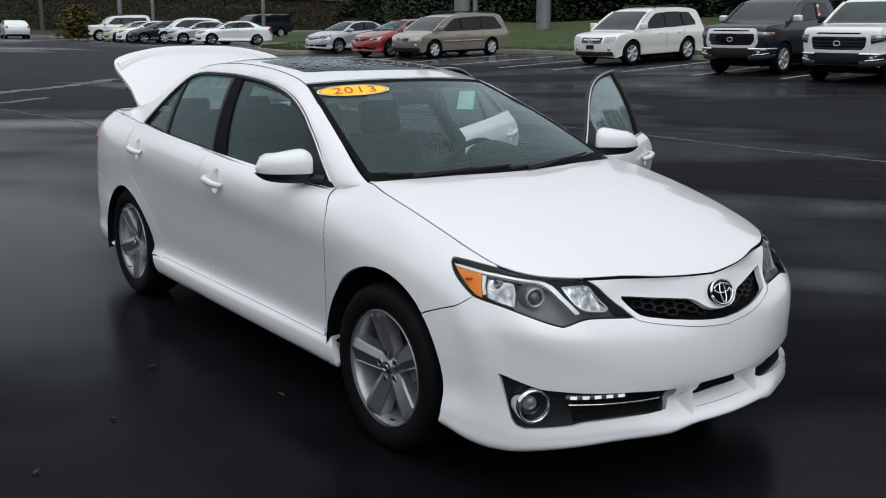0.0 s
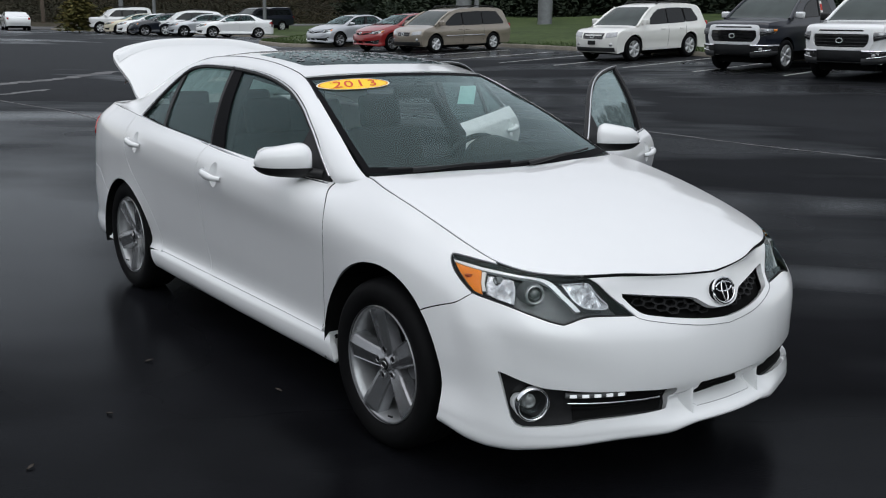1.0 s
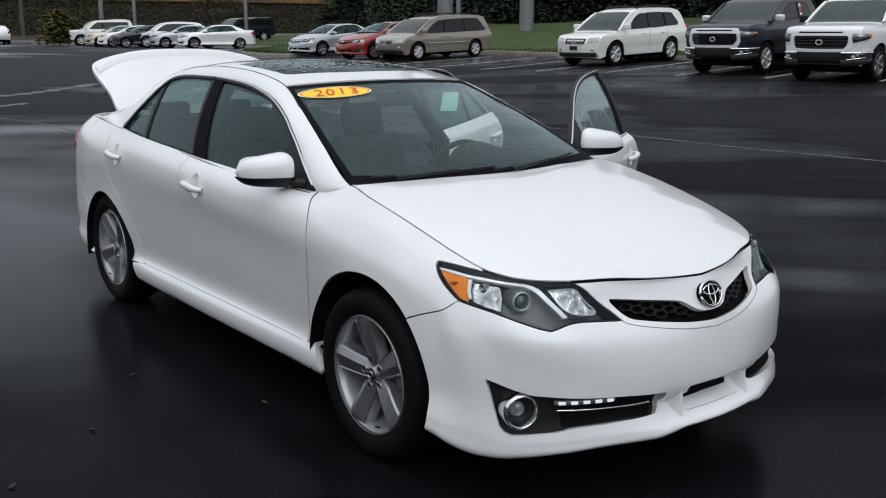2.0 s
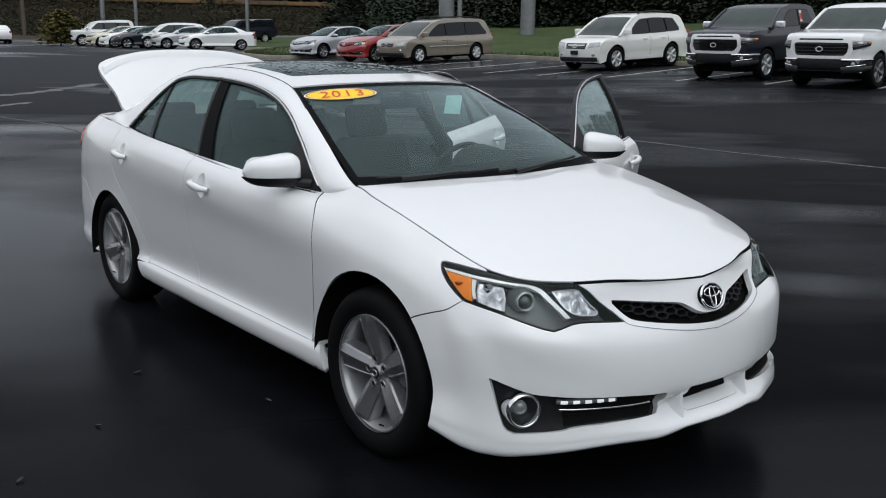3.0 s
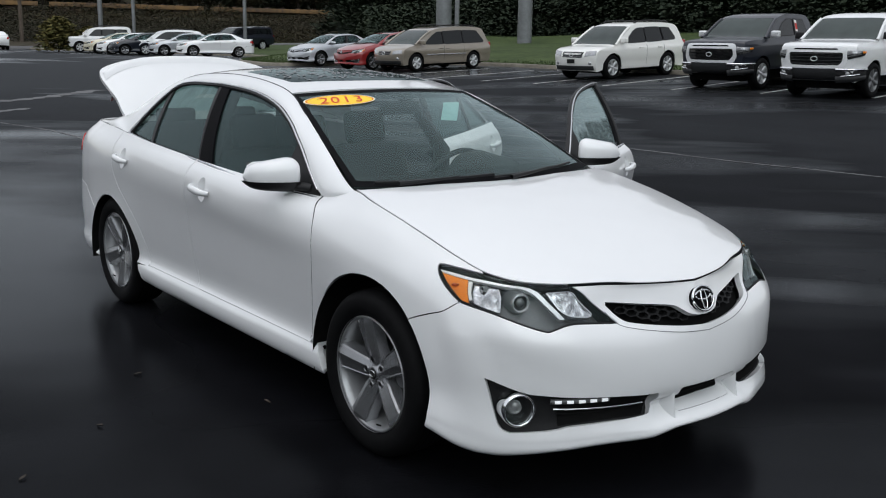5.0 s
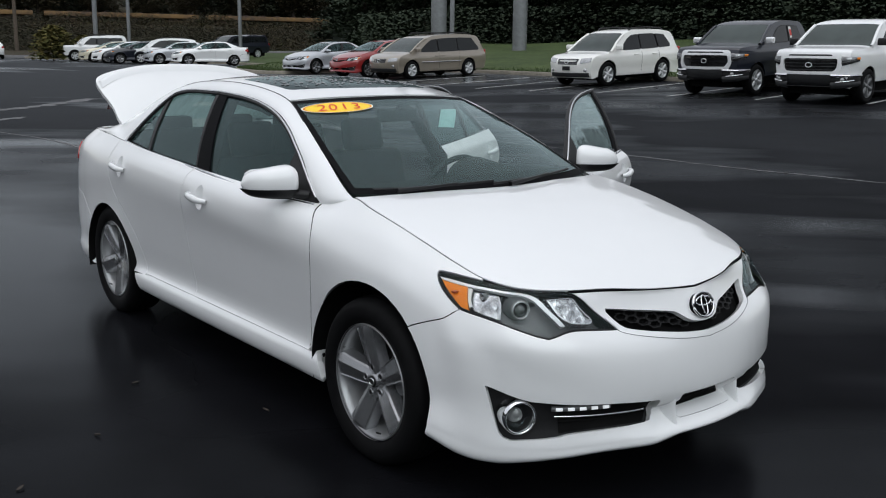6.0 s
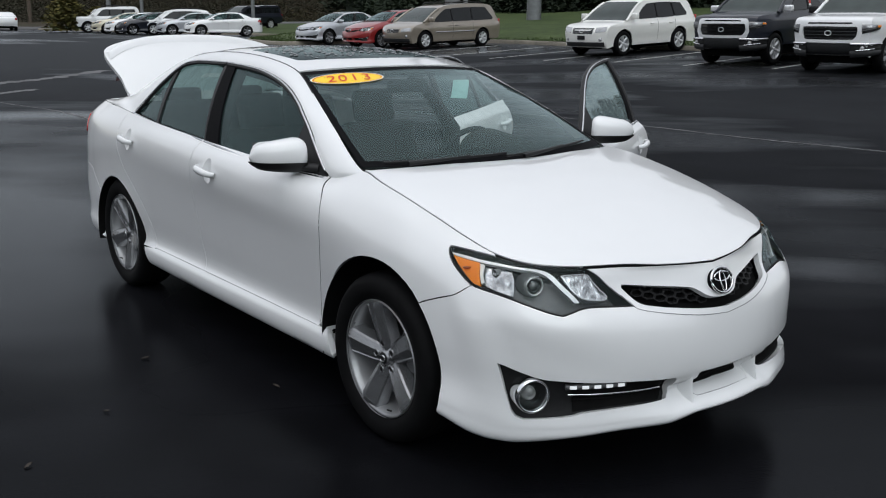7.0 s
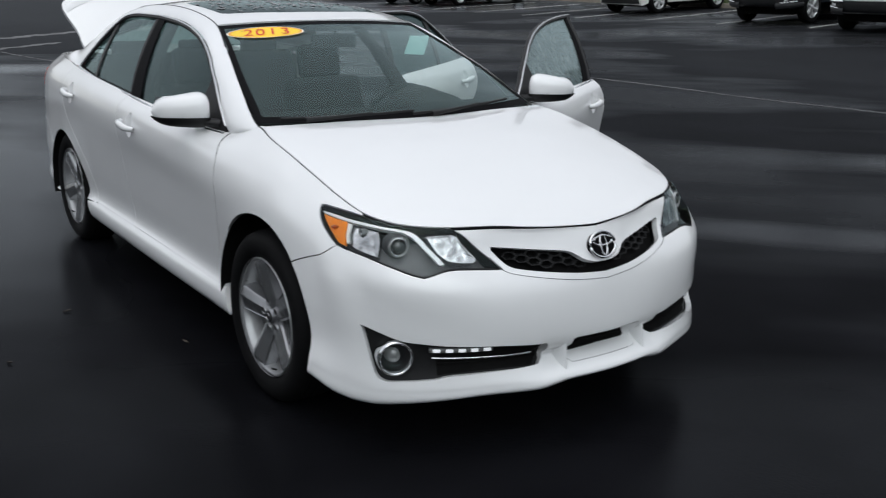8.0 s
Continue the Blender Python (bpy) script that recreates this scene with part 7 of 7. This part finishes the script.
        for hx in front.get("handles", ()):
            part("door_handle", box((0.2, 0.03, 0.035), (hx, s * (float(halfw(hx, belt_z - 0.12)) + 0.015), belt_z - 0.12), 0.012, 2), front.get("handle", paint), side)
        if rails:
            x0, x1 = sil[screen_span[1]][0] - 0.35, tail + 0.75
            zt = sil[:, 1].max()
            part("roof_rail", tube([(x0, s * (half - 0.32), zt - 0.04), (x0 - 0.15, s * (half - 0.31), zt + 0.03), ((x0 + x1) / 2, s * (half - 0.31), zt + 0.05), (x1 + 0.15, s * (half - 0.31), zt + 0.01), (x1, s * (half - 0.32), zt - 0.06)], 0.022, 6), BLACK, e)
        # lamps
        ly, lz, lw, lh = front["lamp"]

        def nose_x(y, z):
            x = np.interp(z, dense_sil[:s0, 1], dense_sil[:s0, 0])
            rx = x - ends(x)
            return x + (rx - x) * np.minimum(1, np.abs(y) / halfw(rx, z)) ** 2.2

        def nose_skin(p):
            return np.stack([nose_x(p[:, 0], p[:, 1]), p[:, 0], p[:, 1]], 1)
        if not front.get("big"):
            wedge = [(s * (ly - lw / 2), lz - lh / 2), (s * (ly + lw / 2), lz - lh * 0.2), (s * (ly + lw / 2), lz + lh * 0.55), (s * (ly - lw / 2), lz + lh * 0.4)]
            part("headlamp", patch(nose_skin, wedge, (), 0.04, 0, 0.03, 0.012, np.array([-1.0, 0, 0.8])), CLEARLAMP, e, "clear headlamp")
            fz = front.get("fog", base + 0.2)
            part("fog_lamp", lathe([(0.0, 0.03), (0.04, 0.025), (0.055, 0.0), (0.06, -0.05)], 16, "x"), CLEARLAMP, e, "", Matrix.Translation((float(nose_x(half * 0.68, fz)), s * half * 0.68, fz)))
        part("tail_lamp", box((0.10, 0.14, front.get("tail_h", 0.3)), (tail + 0.10, s * (half - 0.17), belt_z - 0.08), 0.03, 3), REDLENS, e)
    gw, g0, g1 = front["grille"]
    part("grille", patch(nose_skin, [(-gw, g1), (gw, g1), (gw * 0.93, g0), (-gw * 0.93, g0)], (), 0.05, 0, 0.02, 0.006, np.array([-1.0, 0, 0.8])), GLOSSBLACK, e, "dark grille")
    for k in range(front.get("bars", 3)):
        z = g0 + (g1 - g0) * (k + 0.5) / front.get("bars", 3)
        part("grille_bar", tube([(float(nose_x(q, z)) + 0.02, q, z) for q in np.linspace(-gw * 0.95, gw * 0.95, 9)], 0.007, 6), front.get("bar", SATIN), e)
    part("badge", tube([(float(nose_x(0.0, (g0 + g1) / 2)) + 0.03, 0.075 * np.cos(t), (g0 + g1) / 2 + 0.052 * np.sin(t)) for t in np.linspace(0, 6.283, 20, endpoint=False)], 0.011, 6, True), BRIGHT, e, "plain oval badge")
    if front.get("lower"):
        z0, z1, mat = front["lower"]
        part("lower_bumper", patch(nose_skin, [(-half * 0.8, z0), (half * 0.8, z0), (half * 0.8, z1), (-half * 0.8, z1)], (), 0.06, 0, 0.04, 0.02, np.array([-1.0, 0, 0.8])), mat, e, "dark lower bumper")
    if front.get("big"):
        truck_face(e, nose_skin, front)
    # black box added low under the body in place of the deep shadow
    part("under_shadow", box((nose - tail - 0.9, half * 1.35, base - r * 0.55), ((nose + tail) / 2 - 0.05, 0, (base + r * 0.55) / 2)), LINER, e, "dark box under the body, standing in for its shadow")
    under = part("underbody", box((nose - tail - 0.4, half * 1.5, 0.12), ((nose + tail) / 2, 0, base + 0.06)), LINER, e)
    part("firewall", box((0.05, half * 1.7, belt_z - base - 0.1), (sil[screen_span[0]][0] - 0.1, 0, (belt_z + base) / 2)), LINER, e)
    if front.get("plate"):
        part("front_plate", patch(nose_skin, [(-0.15, front["plate"]), (0.15, front["plate"]), (0.15, front["plate"] + 0.12), (-0.15, front["plate"] + 0.12)], (), 0.06, 0, 0.01, 0.03, np.array([-1.0, 0, 0.8])), BLACK, e)
    return e


SUV = [(0.78, 0.28), (0.88, 0.40), (0.91, 0.60), (0.89, 0.76), (0.78, 0.89), (0.42, 0.995), (-0.12, 1.07), (-0.55, 1.37), (-0.98, 1.61), (-1.35, 1.70), (-2.2, 1.73), (-3.1, 1.69), (-3.42, 1.60), (-3.68, 1.18), (-3.82, 0.95), (-3.86, 0.7), (-3.84, 0.45), (-3.70, 0.30)]
tall_car("suv", "pearl white sport utility vehicle parked by the kerb", "car", CREAMP, SUV, (6, 8), 0.95, 1.06, 0.30, 2.79, 0.375,
         [[(-0.62, 1.10), (-1.06, 1.42), (-1.28, 1.52), (-1.62, 1.55), (-1.62, 1.11)], [(-1.70, 1.11), (-1.70, 1.555), (-2.45, 1.555), (-2.52, 1.13)], [(-2.62, 1.135), (-2.56, 1.55), (-2.98, 1.52), (-3.22, 1.22), (-3.2, 1.16)]],
         {"lamp": (0.66, 0.80, 0.34, 0.17), "bar": ALLOYDARK, "grille": (0.42, 0.69, 0.86), "lower": (0.32, 0.44, GREYCLAD), "handles": (-1.35, -2.3), "fog": 0.52, "plate": 0.52}, stand((-17.37, 20.13), 92, 0.85), 0.30, 0.20, None, None, True)

TRUCK = [(0.82, 0.42), (0.95, 0.50), (1.02, 0.66), (1.02, 0.90), (1.00, 1.12), (0.92, 1.25), (0.45, 1.31), (-0.12, 1.35), (-0.50, 1.60), (-0.88, 1.83), (-1.2, 1.92), (-2.0, 1.94), (-2.55, 1.89), (-2.72, 1.72), (-2.86, 1.34), (-3.3, 1.33), (-4.72, 1.32), (-4.80, 1.2), (-4.82, 0.8), (-4.75, 0.6)]
TRUCK_WIN = [[(-0.72, 1.36), (-1.12, 1.68), (-1.36, 1.78), (-1.68, 1.79), (-1.68, 1.37)], [(-1.77, 1.37), (-1.77, 1.79), (-2.30, 1.76), (-2.50, 1.40), (-2.48, 1.38)]]
for at, paint, label, bar, mirror in (((-11.75, 19.55), GREYP, "charcoal pickup truck with chrome grille surround, red window tag", LINER, BRIGHT), ((-8.47, 19.05), WHITE, "white pickup truck with chrome-framed dark grille", GREYCLAD, BLACK)):
    truck = tall_car("pickup_truck", label, "pickup truck", paint, TRUCK, (7, 9), 1.0, 1.30, 0.50, 3.70, 0.41, TRUCK_WIN,
                     {"big": True, "lamp": (0.78, 1.02, 0.30, 0.20), "grille": (0.65, 0.78, 1.08), "surround": WHITE if paint is WHITE else FROST, "bars": 4, "bar": bar, "lower": (0.46, 0.705, GREYCLAD), "handles": (-1.5, -2.2), "handle": BRIGHT if paint is GREYP else paint, "mirror": mirror}, stand(at, 95, 0.87), 0.26, 0.14, None, ALLOY if paint is GREYP else ALLOYDARK)
    if paint is GREYP:
        def window_plane(p):
            return np.stack([p[:, 0], 0.962 - 0.26 * (p[:, 1] - 1.30), p[:, 1]], 1)
        tag = part("window_tag", patch(window_plane, [(-1.80, 1.46), (-1.92, 1.46), (-1.92, 1.76), (-1.80, 1.76)], (), 0.1, 0, 0.004, 0.004), material("white_paper_tag", (0.75, 0.74, 0.72), 0.7, 0, 0.1, 20), truck, "red and white paper tag")
        part("tag_field", patch(window_plane, [(-1.805, 1.52), (-1.915, 1.52), (-1.915, 1.68), (-1.805, 1.68)], (), 0.1, 0, 0.002, 0.008), material("red_tag_print", (0.6, 0.05, 0.04), 0.7, 0, 0.3, 20), tag, "red printed field")

VAN = [(0.72, 0.26), (0.83, 0.36), (0.87, 0.53), (0.85, 0.69), (0.74, 0.81), (0.38, 0.93), (0.05, 1.01), (-0.38, 1.28), (-0.86, 1.51), (-1.25, 1.595), (-2.3, 1.655), (-3.35, 1.625), (-3.66, 1.55), (-3.92, 1.16), (-4.06, 0.95), (-4.12, 0.6), (-4.08, 0.42), (-3.95, 0.30)]
tall_car("minivan", "tan minivan parked by the kerb", "car", TANP, VAN, (6, 8), 0.93, 0.96, 0.27, 3.03, 0.335,
         [[(-0.42, 1.0), (-0.90, 1.31), (-1.14, 1.425), (-1.38, 1.45), (-1.38, 1.0)], [(-1.46, 1.0), (-1.46, 1.455), (-2.45, 1.485), (-2.45, 1.01)], [(-2.52, 1.01), (-2.52, 1.485), (-3.30, 1.465), (-3.64, 1.07), (-3.60, 1.03)]],
         {"lamp": (0.62, 0.72, 0.36, 0.15), "bars": 2, "bar": LINER, "moulding": (0.62, SATIN), "grille": (0.34, 0.63, 0.76), "lower": (0.30, 0.42, GREYCLAD), "handles": (-1.25, -1.6), "fog": 0.5}, stand((-26.1, 19.1), 95, 0.86), 0.26, 0.24, None, None, True)

BOXY = [(0.72, 0.45), (0.84, 0.55), (0.86, 0.75), (0.84, 1.0), (0.78, 1.08), (0.30, 1.13), (-0.10, 1.16), (-0.45, 1.42), (-0.75, 1.66), (-1.05, 1.75), (-1.7, 1.80), (-2.6, 1.86), (-3.35, 1.82), (-3.5, 1.7), (-3.62, 1.2), (-3.66, 0.9), (-3.66, 0.7), (-3.58, 0.5)]
BOXY_WIN = [[(-0.62, 1.18), (-0.95, 1.48), (-1.12, 1.6), (-1.45, 1.62), (-1.45, 1.18)], [(-1.55, 1.18), (-1.55, 1.62), (-2.35, 1.64), (-2.35, 1.18)], [(-2.50, 1.26), (-2.50, 1.64), (-3.2, 1.64), (-3.3, 1.26)]]
tall_car("suv", "white boxy off-road vehicle with roof rack in the far row", "car", WHITE, BOXY, (6, 8), 0.92, 1.12, 0.42, 2.70, 0.38, BOXY_WIN,
         {"lamp": (0.64, 0.92, 0.3, 0.18), "grille": (0.46, 0.78, 1.0), "lower": (0.46, 0.68, GREYCLAD), "fog": 0.6}, stand((-66.6, 20.0), 76, 0.80), 0.22, 0.12, GREYCLAD, None, True)
tall_car("suv", "white crossover parked in the far row", "car", WHITE, [(x, z * 0.95) for x, z in SUV], (6, 8), 0.95, 1.01, 0.30, 2.78, 0.37,
         [[(x, z * 0.955) for x, z in w] for w in ([(-0.62, 1.10), (-1.06, 1.42), (-1.28, 1.52), (-1.62, 1.55), (-1.62, 1.11)], [(-1.70, 1.11), (-1.70, 1.555), (-2.45, 1.555), (-2.52, 1.13)], [(-2.62, 1.135), (-2.56, 1.55), (-2.98, 1.52), (-3.22, 1.22), (-3.2, 1.16)])],
         {"lamp": (0.66, 0.80, 0.4, 0.15), "grille": (0.42, 0.66, 0.82), "lower": (0.32, 0.50, BLACK), "fog": 0.46}, stand((-56.9, 20.9), 72, 0.85), 0.30, 0.2, None, None, True)
CANOPY = [(0.78, 0.42), (0.90, 0.50), (0.94, 0.70), (0.92, 0.95), (0.84, 1.05), (0.40, 1.10), (-0.25, 1.14), (-0.70, 1.42), (-1.05, 1.64), (-1.4, 1.72), (-1.9, 1.74), (-2.25, 1.70), (-2.35, 1.70), (-2.6, 1.78), (-3.6, 1.80), (-4.30, 1.77), (-4.48, 1.25), (-4.55, 0.9), (-4.5, 0.55)]
tall_car("pickup_truck", "dark pickup truck with a canopy over its bed", "pickup truck", GREYP, CANOPY, (6, 8), 0.93, 1.10, 0.45, 3.3, 0.38,
         [[(-0.80, 1.14), (-1.15, 1.46), (-1.35, 1.56), (-1.62, 1.58), (-1.62, 1.14)], [(-1.70, 1.14), (-1.70, 1.58), (-2.12, 1.56), (-2.2, 1.15)], [(-2.62, 1.22), (-2.60, 1.62), (-4.15, 1.64), (-4.26, 1.24)]],
         {"lamp": (0.66, 0.92, 0.3, 0.18), "grille": (0.42, 0.76, 0.98), "lower": (0.45, 0.66, GREYCLAD)}, Matrix.Translation((0, 0, 0.33)) @ stand((-64.5, 30.2), 99, 0.80), 0.25, 0.14)
COUPE = [(0.80, 0.25), (0.90, 0.40), (0.92, 0.60), (0.86, 0.75), (0.30, 0.92), (-0.45, 0.99), (-0.95, 1.22), (-1.35, 1.37), (-1.8, 1.40), (-2.3, 1.33), (-2.95, 1.06), (-3.55, 1.02), (-3.70, 0.95), (-3.78, 0.6), (-3.70, 0.35)]
x, y = along_view(166.2, 84)
tall_car("car", "white coupe standing far across the lot", "car", WHITE, COUPE, (5, 7), 0.92, 0.96, 0.26, 2.72, 0.34,
         [[(-0.95, 0.99), (-1.40, 1.24), (-1.7, 1.29), (-2.1, 1.27), (-2.5, 1.08), (-2.5, 1.0)]],
         {"lamp": (0.66, 0.66, 0.3, 0.14), "grille": (0.46, 0.52, 0.70), "tail_h": 0.16}, pose(x, y, float(ground_z(x, y)), 0, 0, 172), 0.36, 0.14)
FINE[0] = 1.0
